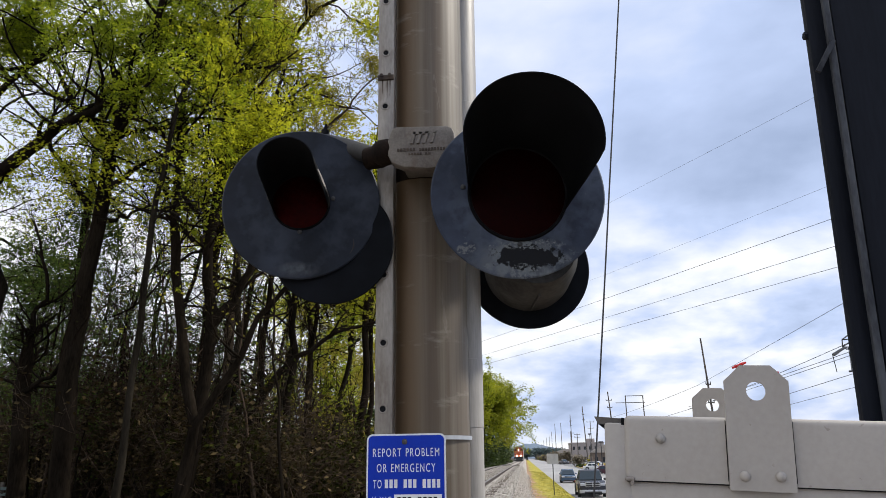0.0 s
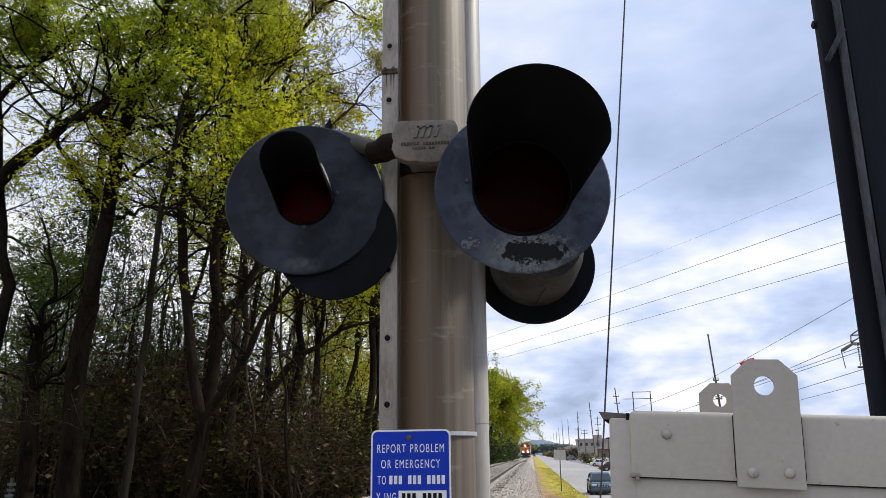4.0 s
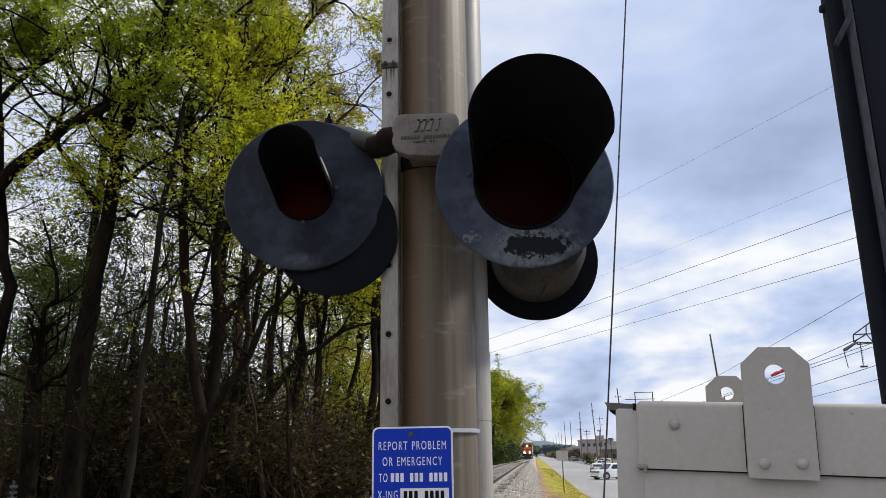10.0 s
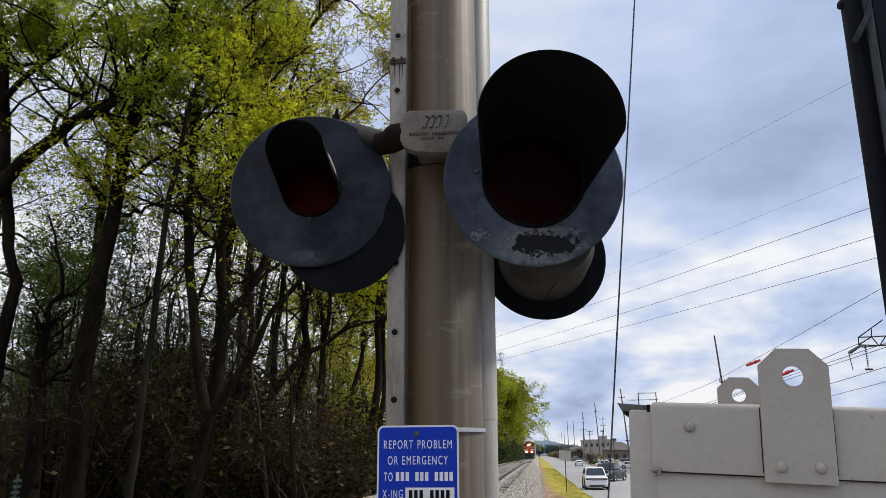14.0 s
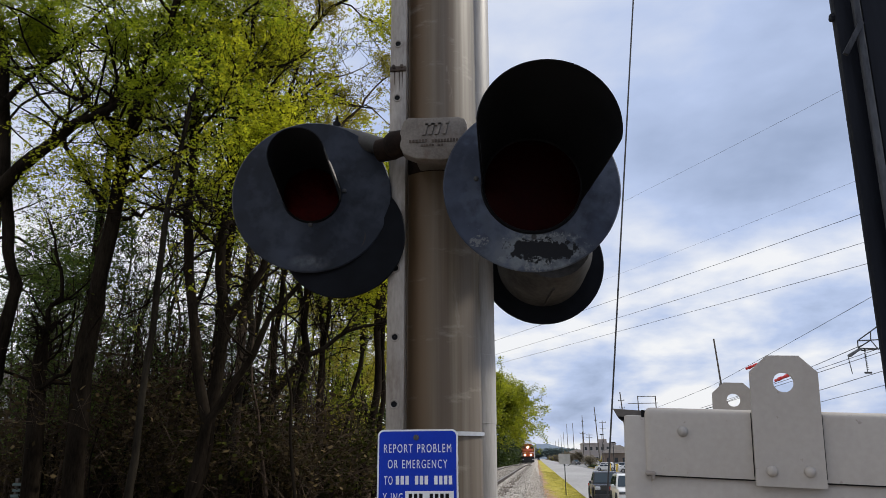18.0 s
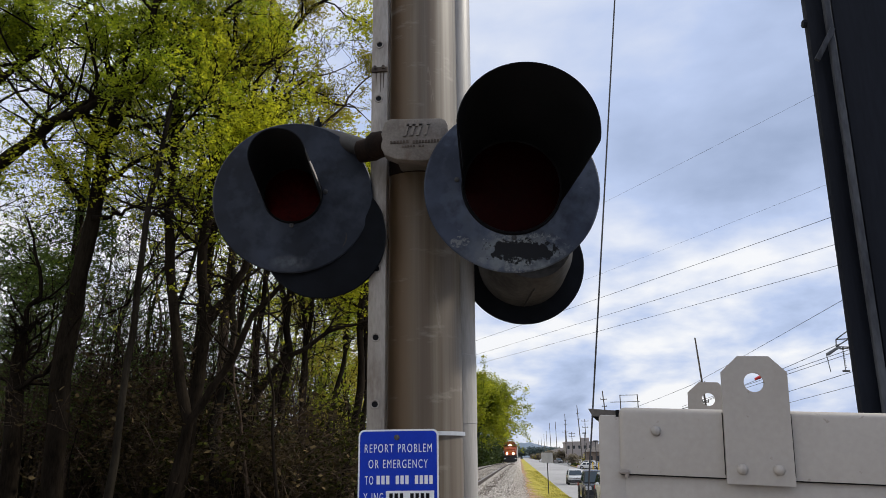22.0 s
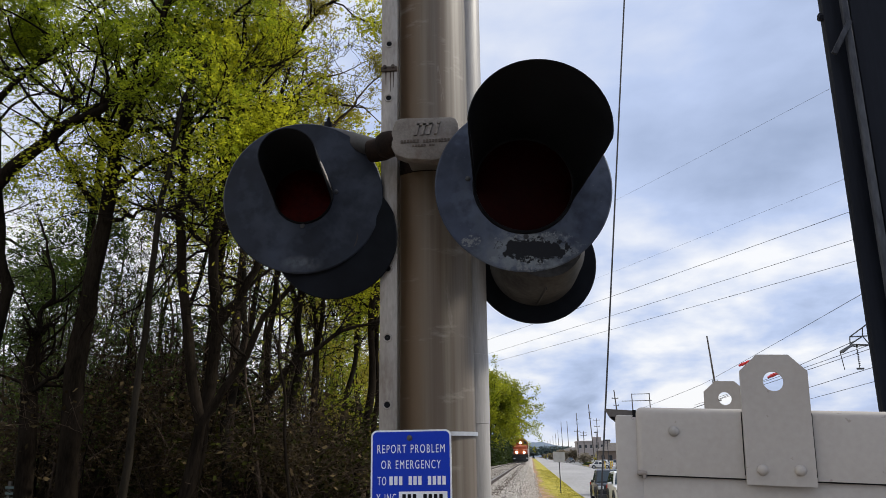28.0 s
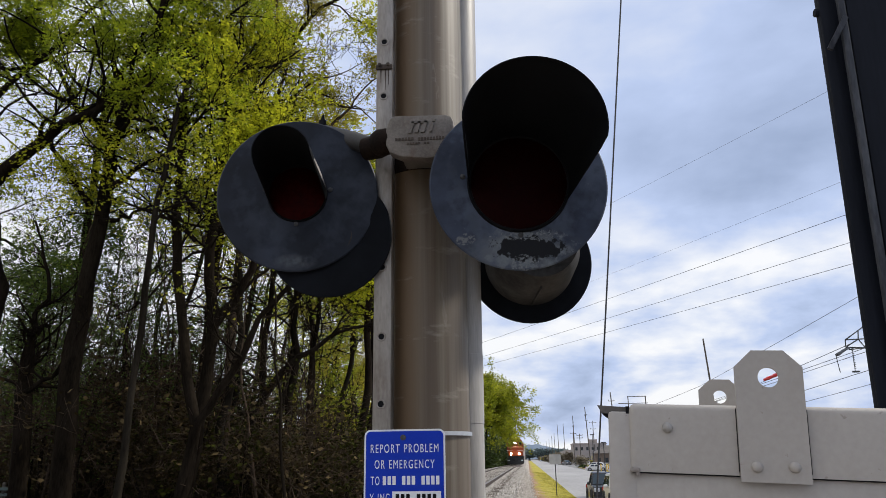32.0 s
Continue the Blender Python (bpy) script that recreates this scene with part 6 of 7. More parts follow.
sx = np.where(rngs.random(n) < 0.6, rngs.uniform(-0.9, 0.15, n) + np.abs(rngs.normal(0, 0.16, n)), rngs.uniform(-4.6, -0.9, n)); sy = 15 + 85 * rngs.random(n) ** 1.4
keep = np.abs(np.abs(sx - TRACK_X) - 0.7535) > 0.1
sx, sy = sx[keep], sy[keep]
lift = np.full(len(sx), 0.012)
# it is heaped against the sides of the rails
m_ = 4200
sx = np.concatenate([sx, TRACK_X + np.where(rngs.random(m_) < 0.7, 0.7535, -0.7535) + 0.09 + np.abs(rngs.normal(0, 0.09, m_))])
sy = np.concatenate([sy, 18 + 75 * rngs.random(m_) ** 1.3])
lift = np.concatenate([lift, rngs.uniform(0.02, 0.06, m_)])
sz = np.array([land(a, b) for a, b in zip(sx, sy)]) + lift
s = rngs.uniform(0.02, 0.05, len(sx))
oct_v = np.array([(1, 0, 0), (-1, 0, 0), (0, 1, 0), (0, -1, 0), (0, 0, 1), (0, 0, -1)], float)
oct_f = np.array([(0, 2, 4), (2, 1, 4), (1, 3, 4), (3, 0, 4), (2, 0, 5), (1, 2, 5), (3, 1, 5), (0, 3, 5)])
v = (np.stack([sx, sy, sz], 1)[:, None] + oct_v[None] * (s[:, None, None] * rngs.uniform(0.6, 1.25, (len(sx), 6, 3)))).reshape(-1, 3)
f = (oct_f[None] + (6 * np.arange(len(sx)))[:, None, None]).reshape(-1, 3)
tagged(raw_mesh("ballast_stones", v, f, STONE), "loose pale grey ballast stones", "stones", kind="stuff")
# grass tufts on the verge
n = 15000
tx = 0.5 + 2.5 * rngs.random(n) ** 0.6; ty = 26 + 110 * rngs.random(n) ** 1.6
tz = np.array([land(a, b) for a, b in zip(tx, ty)])
hgt = rngs.uniform(0.01, 0.03, n)
az = rngs.uniform(0, 2 * np.pi, n)
w = np.stack([np.cos(az), np.sin(az), 0 * az], 1) * rngs.uniform(0.015, 0.04, n)[:, None]
p = np.stack([tx, ty, tz - 0.01], 1)
tip = p + np.stack([rngs.normal(0, 0.03, n), rngs.normal(0, 0.03, n), hgt], 1)
v = np.stack([p - w, p + w, tip], 1).reshape(-1, 3)
tagged(raw_mesh("grass_tufts", v, np.arange(3 * n).reshape(-1, 3), GRASS), "short yellow-green tufts of spring grass", "grass", kind="stuff")

# ---- the road sign seen from behind ----
rs = thing("road_sign", "road sign seen from its bare metal back on a thin post", "sign", (1.72, 50, land(1.72, 50)))
zc = 1.52 - land(1.72, 50)
bm = bmesh.new()
box(bm, (0.06, 0.035, zc + 0.3), (0, 0.03, (zc + 0.3) / 2 - 0.05), bevel=0.004)
part("post", bm, GREY_STEEL, rs, "thin steel post")
bm = bmesh.new()
extrude_outline(bm, round_rect(0.74, 0.62, 0.05, 4, 0, zc), 0.006)
part("plate", bm, SIGN_BACK, rs, "bare metal sign back")


# ---- poles, wires ----
def pole(x, y, h, arms=(), lean=0.0, r=0.15, label="tall weathered wooden utility pole", dy=0.0):
    z0 = land(x, y)
    t = thing("utility_pole", label, "pole", (x, y, z0 - 0.2), group="utility poles along the road")
    bm = bmesh.new()
    tube(bm, (0, 0, 0), (lean, dy, h), r * 1.1, r * 0.65, 10)
    part("shaft", bm, POLE_WOOD, t)
    for z, w in arms:
        bm = bmesh.new()
        box(bm, (w, 0.14, 0.16), (lean * z / h, -0.2, z))
        a = part("crossarm", bm, POLE_WOOD, t, "wooden crossarm")
        for k in (-1, 0.0, 1):
            bm = bmesh.new()
            tube(bm, (lean * z / h + k * w * 0.45, -0.2, z + 0.05), (lean * z / h + k * w * 0.45, -0.2, z + 0.4), 0.07, 0.05, 8)
            part("insulator", bm, GREY_STEEL, a)
    return t


pole(27.3, 112, 19.5, ((12.8, 0.7), (10.2, 0.9)), -1.1, 0.17)
pole(25.2, 217, 20.6, ((18.2, 1.7), (16.2, 1.4)), -1.4, 0.22)
for y, h, x in ((285, 21.0, 22.6), (362, 22, 21.9), (470, 23, 22.4), (470, 22.5, 18.8), (634, 23, 22.3), (690, 22, 22), (780, 22, 22), (900, 22, 22), (1040, 22, 22)):
    pole(x, y, h, ((h - 3.0, 0.9), (h - 5.0, 0.9)) if y < 400 else (), -1.0 if y < 300 else -0.3, 0.21)
pole(28, 330, 18, ((17.2, 3.0), (14.6, 2.4)), 0, 0.2)
pole(19.5, 330, 13.5, ((12.8, 2.4),), 0, 0.2)
pole(20.5, 305, 12, ((11.4, 2.4), (10.4, 2.4)), 0, 0.2)
# twin-pole frame
fr = thing("twin_pole_frame", "twin-pole transmission frame with a crossbar", "pole", (40, 280, land(40, 280)))
for s in (-1, 1):
    bm = bmesh.new()
    tube(bm, (s * 3.1, 0, 0), (s * 3.1, 0, 24.0), 0.26, 0.17, 10)
    part("shaft", bm, POLE_WOOD, fr)
for z, w in ((23.8, 6.6), (21.4, 10.5)):
    bm = bmesh.new()
    box(bm, (w, 0.22, 0.22), (0 if w < 10 else -1.5, -0.3, z))
    part("crossarm", bm, POLE_WOOD, fr)


def wire(a, b, sag, r, name="power_line", label="thin dark overhead power line"):
    a, b = Vector(a), Vector(b)
    t = thing(name, label, "wire", tuple(a), group="overhead wires")
    bm = bmesh.new()
    n = 14
    pts = [a + (b - a) * k / n - Vector((0, 0, sag * 4 * (k / n) * (1 - k / n))) - a for k in range(n + 1)]
    d = (b - a).normalized()
    u = d.cross(Vector((0, 0, 1))).normalized()
    w = u.cross(d)
    rings = [[bm.verts.new(p + (u * math.cos(k * 1.2566) + w * math.sin(k * 1.2566)) * r) for k in range(5)] for p in pts]
    for r0, r1 in zip(rings, rings[1:]):
        for k in range(5):
            bm.faces.new((r0[k], r0[(k + 1) % 5], r1[(k + 1) % 5], r1[k]))
    part("strand", bm, WIRE, t)
    return t


for a, b, r in (((4.93, 85.0, 27.6), (22.27, 25.0, 19.4), 0.008), ((8.62, 97.5, 23.75), (23.88, 27.5, 15.8), 0.008),
                ((-10.44, 107.5, 16.4), (29.72, 25.0, 15.4), 0.017), ((-11.6, 113.0, 15.05), (31.8, 27.2, 14.6), 0.017), ((-12.2, 118.75, 14.4), (33.1, 28.0, 13.6), 0.017),
                ((25.1, 112.0, 11.3), (27.25, 28.8, 15.1), 0.022), ((25.03, 112.0, 8.38), (27.84, 66.0, 10.70), 0.028), ((23.45, 112.0, 8.25), (31.15, 29.2, 11.4), 0.026),
                ((23.4, 112.0, 7.95), (31.1, 29.2, 11.05), 0.026), ((26.8, 112.0, 6.85), (27.7, 29.2, 9.0), 0.026), ((29.0, 112.0, 6.35), (27.45, 29.2, 7.8), 0.022)):
    wire(a, b, 0.12, r)
wire((25.1, 112.0, 11.3), (24.7, 217.0, 12.2), 0.3, 0.03)
wire((25.03, 112.0, 8.38), (24.5, 217.0, 8.8), 0.3, 0.03)
# red bird markers on the wires
for a, b in (((25.65, 94.8, 11.85), (26.45, 92.0, 12.12)), ((26.55, 87.2, 9.66), (26.84, 82.3, 9.91))):
    a, b = Vector(a), Vector(b)
    t = thing("line_marker", "red plastic spiral marker on an overhead wire", "line marker", tuple(a), group="red line markers")
    for k in range(5):
        bm = bmesh.new()
        p0, p1 = (b - a) * (k / 5), (b - a) * ((k + 0.9) / 5)
        tube(bm, p0, p1, 0.16 + 0.05 * (k % 2), 0.12 + 0.06 * (k % 2), 8)
        part("segment", bm, RED_MARK, t)
# the steel crossarm of a line pole, with its insulator, and a street light
lat = thing("lattice_pole", "grey steel lattice pole with a braced arm and insulator", "pole", (31.6, 66.2, land(31.6, 66.2)))
zb = land(31.6, 66.2)
bm = bmesh.new()
for dx in (-0.35, 0.35):
    for dy in (-0.35, 0.35):
        tube(bm, (dx * 1.6, dy * 1.6, 0), (dx, dy, 22.0 - zb), 0.05, seg=6)
for k in range(14):
    z = 0.8 + k * 1.5
    s = 1 if k % 2 else -1
    tube(bm, (-0.45 * s, -0.4, z), (0.45 * s, -0.4, z + 1.5), 0.03, seg=5)
    tube(bm, (-0.45, -0.4 * s, z), (-0.45, 0.4 * s, z + 1.5), 0.03, seg=5)
part("tower", bm, GREY_STEEL, lat, "lattice tower of steel angles")
bm = bmesh.new()
o = Vector((31.6, 66.2, zb))
for p, q in (((27.06, 66, 10.87), (31.4, 66, 11.0)), ((27.0, 66, 10.25), (31.4, 66, 10.0)), ((27.06, 66, 10.87), (27.0, 66, 10.25)), ((27.06, 66, 10.87), (29.2, 66, 12.3)), ((27.0, 66, 10.25), (28.1, 66, 10.9)), ((28.1, 66, 10.9), (28.6, 66, 10.1)), ((28.1, 66, 10.9), (28.2, 66, 11.6)), ((28.6, 66, 10.1), (29.2, 66, 10.9))):
    tube(bm, Vector(p) - o, Vector(q) - o, 0.05, seg=6)
part("braced_arm", bm, GREY_STEEL, lat, "braced steel arm")
bm = bmesh.new()
for k in range(12):
    z = 10.15 - k * 0.15
    tube(bm, Vector((27.5, 66, z)) - o, Vector((27.5, 66, z - 0.05)) - o, 0.10, 0.05, 10)
tube(bm, Vector((27.5, 66, 10.2)) - o, Vector((27.45, 66, 8.15)) - o, 0.03, seg=6)
tube(bm, Vector((27.22, 66, 8.2)) - o, Vector((27.78, 66, 8.2)) - o, 0.08, seg=8)
part("insulator", bm, GREY_STEEL, lat, "ribbed insulator string")
sl = thing("street_light", "grey cobra-head street light on a thin arm", "street light", (32.4, 67.5, land(32.4, 67.5)))
o = Vector((32.4, 67.5, land(32.4, 67.5)))
bm = bmesh.new()
extrude_outline(bm, [(-0.60, -0.34), (-0.58, -0.16), (0.22, 0.28), (0.52, 0.34), (0.56, 0.20), (0.2, 0.04), (-0.46, -0.40)], 0.35, Vector((26.75, 66.0, 9.92)) - o, bevel=0.03)
part("lamp_housing", bm, LAMP_GREY, sl, "grey lamp housing")
bm = bmesh.new()
tube(bm, Vector((27.25, 66.0, 10.05)) - o, (0, 0, 10.6 - o.z), 0.05, seg=8)
tube(bm, (0, 0, 0), (0, 0, 10.8 - o.z), 0.1, seg=8)
part("arm", bm, GREY_STEEL, sl)
bm = bmesh.new()
tube(bm, Vector((26.1, 66, 9.7)) - o, Vector((26.25, 66, 8.15)) - o, 0.035, seg=6)
part("hanging_rod", bm, GREY_STEEL, sl)

# ---- vehicles ----
def vehicle(name, label, at_y, paint, kind, group="vehicles on the road", chrome=False, dark_trim=False):
    """A road vehicle facing -Y with its middle at the origin: body, panes, lamps, grille and wheels of its own."""
    t = thing(name, label, "car" if kind != "pickup" else "pickup truck", (0, at_y, 0), group=group)
    dims = {"pickup": (5.7, 2.0, 1.90, 0.42), "suv": (4.8, 1.94, 1.76, 0.38), "hatch": (4.1, 1.72, 1.50, 0.32), "sedan": (4.7, 1.80, 1.45, 0.33)}
    Ln, W, H, R = dims[kind]
    f = -Ln / 2
    belt, sill = H * 0.60, R * 0.62
    # lower body, side outline from nose to tail
    if kind == "pickup":
        low = [(f, sill + 0.1), (f + 0.02, belt * 0.88), (f + 0.25, belt * 0.98), (f + 1.5, belt * 1.02), (f + 3.55, belt * 1.0), (-f - 0.05, belt), (-f, sill + 0.15), (-f - 0.3, sill), (f + 0.25, sill)]
        cab = [(f + 1.35, belt), (f + 2.05, H - 0.06), (f + 2.35, H), (f + 3.35, H - 0.01), (f + 3.55, belt)]
    elif kind == "suv":
        low = [(f, sill + 0.12), (f + 0.03, belt * 0.86), (f + 0.2, belt * 0.97), (f + 1.35, belt * 1.02), (-f - 0.06, belt * 1.02), (-f, sill + 0.25), (-f - 0.12, sill), (f + 0.2, sill)]
        cab = [(f + 1.2, belt), (f + 1.95, H - 0.06), (f + 2.3, H), (-f - 0.55, H - 0.04), (-f - 0.12, belt)]
    elif kind == "hatch":
        low = [(f, sill + 0.12), (f + 0.05, belt * 0.80), (f + 0.3, belt * 0.92), (f + 1.05, belt * 1.0), (-f - 0.08, belt * 1.05), (-f, sill + 0.25), (-f - 0.12, sill), (f + 0.2, sill)]
        cab = [(f + 0.85, belt), (f + 1.6, H - 0.08), (f + 2.0, H), (-f - 0.75, H - 0.05), (-f - 0.15, belt)]
    else:
        low = [(f, sill + 0.12), (f + 0.05, belt * 0.80), (f + 0.35, belt * 0.93), (f + 1.3, belt * 1.0), (-f - 0.06, belt * 1.02), (-f, sill + 0.3), (-f - 0.12, sill), (f + 0.2, sill)]
        cab = [(f + 1.15, belt), (f + 1.95, H - 0.06), (f + 2.4, H), (-f - 1.25, H - 0.05), (-f - 0.55, belt)]
    bm = bmesh.new()
    extrude_outline(bm, low, W, plane="YZ")
    for v in bm.verts:
        # the flanks lean in above, and the nose and tail are drawn in
        v.co.x *= (0.95 if v.co.z > belt * 0.75 else 1.0) * (0.93 if abs(v.co.y) > Ln / 2 - 0.12 else 1.0)
    bmesh.ops.bevel(bm, geom=[e for e in bm.edges if e.calc_face_angle(0) > 0.9], offset=0.10 if kind != "pickup" else 0.07, segments=3, profile=0.5, affect="EDGES")
    part("body", bm, paint, t, "painted body")
    bm = bmesh.new()
    extrude_outline(bm, cab, W * 0.93, plane="YZ")
    for v in bm.verts:
        if v.co.z > belt + 0.1:
            v.co.x *= 0.80
    bmesh.ops.bevel(bm, geom=[e for e in bm.edges if e.calc_face_angle(0) > 0.4], offset=0.05, segments=2, profile=0.5, affect="EDGES")
    part("cabin", bm, paint, t, "painted roof and pillars")

    def pane(pts, nm="window"):
        bm = bmesh.new()
        vs = [bm.verts.new(p) for p in pts]
        fc = bm.faces.new(vs)
        bmesh.ops.recalc_face_normals(bm, faces=bm.faces)
        ex = bmesh.ops.extrude_face_region(bm, geom=[fc])
        n = fc.normal.copy()
        for e in ex["geom"]:
            if isinstance(e, bmesh.types.BMVert):
                e.co += n * 0.012
        bmesh.ops.recalc_face_normals(bm, faces=bm.faces)
        part(nm, bm, AUTO_GLASS, t, "dark tinted glass", smooth=False)

    (y0, z0), (y1, z1) = cab[0], cab[1]
    w0, w1 = W * 0.93 / 2, W * 0.93 * 0.80 / 2

    def lerp(a, b, k):
        return a + (b - a) * k

    pane([(-lerp(w0, w1, 0.1) + 0.08, lerp(y0, y1, 0.08) - 0.02, lerp(z0, z1, 0.10)), (lerp(w0, w1, 0.1) - 0.08, lerp(y0, y1, 0.08) - 0.02, lerp(z0, z1, 0.10)), (w1 - 0.07, lerp(y0, y1, 0.95) - 0.02, lerp(z0, z1, 0.93)), (-w1 + 0.07, lerp(y0, y1, 0.95) - 0.02, lerp(z0, z1, 0.93))], "windscreen")
    (y2, z2), (y3, z3) = cab[-2], cab[-1]
    pane([(-w0 + 0.1, y3 + 0.02, lerp(z3, z2, 0.12)), (w0 - 0.1, y3 + 0.02, lerp(z3, z2, 0.12)), (w1 - 0.09, y2 + 0.03, lerp(z3, z2, 0.9)), (-w1 + 0.09, y2 + 0.03, lerp(z3, z2, 0.9))], "rear_window")
    ya, yb = y1 + 0.02, y2 - 0.02
    for s in (-1, 1):
        m0, k0, k1 = (ya + yb) / 2, 0.12, 0.85
        xl, xh = lerp(w0, w1, k0) + 0.006, lerp(w0, w1, k1) + 0.012
        zl, zh = lerp(belt, H - 0.05, k0), lerp(belt, H - 0.05, k1)
        pane([(s * xl, lerp(y0, y1, 0.35) + 0.12, zl), (s * xl, m0 - 0.05, zl), (s * xh, m0 - 0.05, zh), (s * xh, ya + 0.1, zh)], "side_window")
        pane([(s * xl, m0 + 0.05, zl), (s * xl, yb + 0.18, zl), (s * xh, yb - 0.02, zh), (s * xh, m0 + 0.05, zh)], "side_window")
        bm = bmesh.new()
        box(bm, (0.18, 0.12, 0.15), (s * (W / 2 + 0.05), y0 + 0.40, belt + 0.10), bevel=0.03)
        part("mirror", bm, paint if kind != "pickup" else BUMPER, t)
        bm = bmesh.new()
        hz = belt * (0.80 if kind in ("pickup", "suv") else 0.74)
        box(bm, (0.36, 0.12, 0.20 if kind == "pickup" else 0.14), (s * (W / 2 - 0.28), f + 0.05, hz), bevel=0.03)
        part("headlight", bm, HEAD_DARK if kind == "suv" else HEAD_OFF, t, "clear headlight")
        bm = bmesh.new()
        box(bm, (0.22, 0.08, 0.26), (s * (W / 2 - 0.16), -f - 0.05, belt * 0.82), bevel=0.03)
        part("tail_light", bm, TAIL, t, "red tail light")
    bm = bmesh.new()
    gw = W * (0.54 if kind in ("pickup", "suv") else 0.42)
    box(bm, (gw, 0.07, 0.36 if kind == "pickup" else 0.20 if kind == "suv" else 0.12), (0, f + 0.045, belt * 0.79 if kind in ("pickup", "suv") else belt * 0.70), bevel=0.02)
    grille = part("grille", bm, CHROME if chrome else BUMPER, t, "front grille")
    nb = 4 if kind == "pickup" else 7
    for k in range(nb):
        bm = bmesh.new()
        if kind == "pickup":
            box(bm, (gw * 0.42, 0.03, 0.12), ((k % 2 - 0.5) * gw * 0.48, f + 0.004, belt * 0.79 + (k // 2 - 0.5) * 0.16), bevel=0.01)
            part("opening", bm, LOCO_BLACK, grille)
        else:
            box(bm, (gw / nb * 0.35, 0.03, 0.15), ((k - (nb - 1) / 2) * gw / nb, f + 0.008, belt * 0.79 if kind == "suv" else belt * 0.70), bevel=0.01)
            part("slat", bm, CHROME, grille)
    bm = bmesh.new()
    box(bm, (W * 0.96, 0.20, 0.24), (0, f + 0.05, sill + 0.16), bevel=0.05)
    part("front_bumper", bm, CHROME if chrome else BUMPER if kind == "pickup" or dark_trim else paint, t, "bumper")
    bm = bmesh.new()
    box(bm, (W * 0.62, 0.06, 0.13), (0, f - 0.035, sill + 0.10), bevel=0.02)
    part("lower_grille", bm, BUMPER, t, "dark lower grille")
    bm = bmesh.new()
    box(bm, (W * 0.90, Ln * 0.86, 0.10), (0, 0, sill + 0.02))
    part("underbody", bm, LOCO_BLACK, t, "dark underbody")
    bm = bmesh.new()
    box(bm, (W * 0.96, 0.18, 0.22), (0, -f - 0.05, sill + 0.18), bevel=0.05)
    part("rear_bumper", bm, CHROME if kind == "pickup" else paint, t, "bumper")
    bm = bmesh.new()
    box(bm, (0.31, 0.02, 0.15), (0, -f + 0.055, sill + 0.36))
    part("plate_bar", bm, SIGN_WHITE, t)
    for s in (-1, 1):
        for yy in (f + 0.95 * Ln / 4.8, -f - 1.0 * Ln / 4.8):
            bm = bmesh.new()
            lathe(bm, [(-0.05, R * 0.9), (-0.05, R * 1.20), (0.006, R * 1.20), (0.006, R * 0.9)], 24, m=pose(s * W / 2, yy, R * 1.02, 0, 0, 90 * s))
            part("wheel_arch", bm, BUMPER, t, "dark wheel arch")
    bm = bmesh.new()
    lathe(bm, [(-0.11, R * 0.62), (-0.11, R * 0.94), (-0.07, R), (0.07, R), (0.11, R * 0.94), (0.11, R * 0.62)], 24)
    tyre = bm
    first = None
    for s in (-1, 1):
        for yy in (f + 0.95 * Ln / 4.8, -f - 1.0 * Ln / 4.8):
            if first is None:
                wheel = part("wheel", tyre, RUBBER, t, "black tyre on an alloy rim", pose(s * (W / 2 - 0.10), yy, R, 0, 0, 90 * s))
                bm = bmesh.new()
                lathe(bm, [(0.06, 0.001), (0.065, R * 0.2), (0.04, R * 0.25), (0.045, R * 0.55), (0.085, R * 0.63), (-0.09, R * 0.64)], 20)
                part("rim", bm, RIM, wheel, "alloy rim")
                first = wheel
            else:
                copy = first.copy(); scene.collection.objects.link(copy)
                copy.matrix_basis = pose(s * (W / 2 - 0.10), yy, R, 0, 0, 90 * s)
                rc = first.children[0].copy(); scene.collection.objects.link(rc)
                rc.parent = copy
    return t


RAM = vehicle("pickup_truck", "dark grey pickup truck with a chrome grille", 58, car_paint("charcoal_paint", (0.028, 0.030, 0.036)), "pickup", chrome=True)
BLUE = vehicle("hatchback", "slate blue small hatchback driving on the road", 90, car_paint("slate_blue_paint", (0.055, 0.095, 0.145)), "hatch")
JEEP = vehicle("white_suv", "white sport utility vehicle with a slotted grille", 90, car_paint("white_paint", (0.80, 0.80, 0.80)), "suv")
TRUCK = vehicle("dark_pickup", "black and grey pickup truck queuing on the road", 100, car_paint("black_car_paint", (0.014, 0.017, 0.022)), "pickup")
THIRD = vehicle("compact_car", "older white compact car with a dark bumper joining the queue", 110, car_paint("dull_white_paint", (0.55, 0.56, 0.56)), "hatch", dark_trim=True)
SEDAN = vehicle("white_sedan", "white sedan driving away along the road", 92, car_paint("pearl_paint", (0.70, 0.70, 0.71)), "sedan")
FAR_CAR = vehicle("red_car", "dark red sedan turning into the parking lot", 110, car_paint("dark_red_paint", (0.07, 0.022, 0.028)), "sedan")
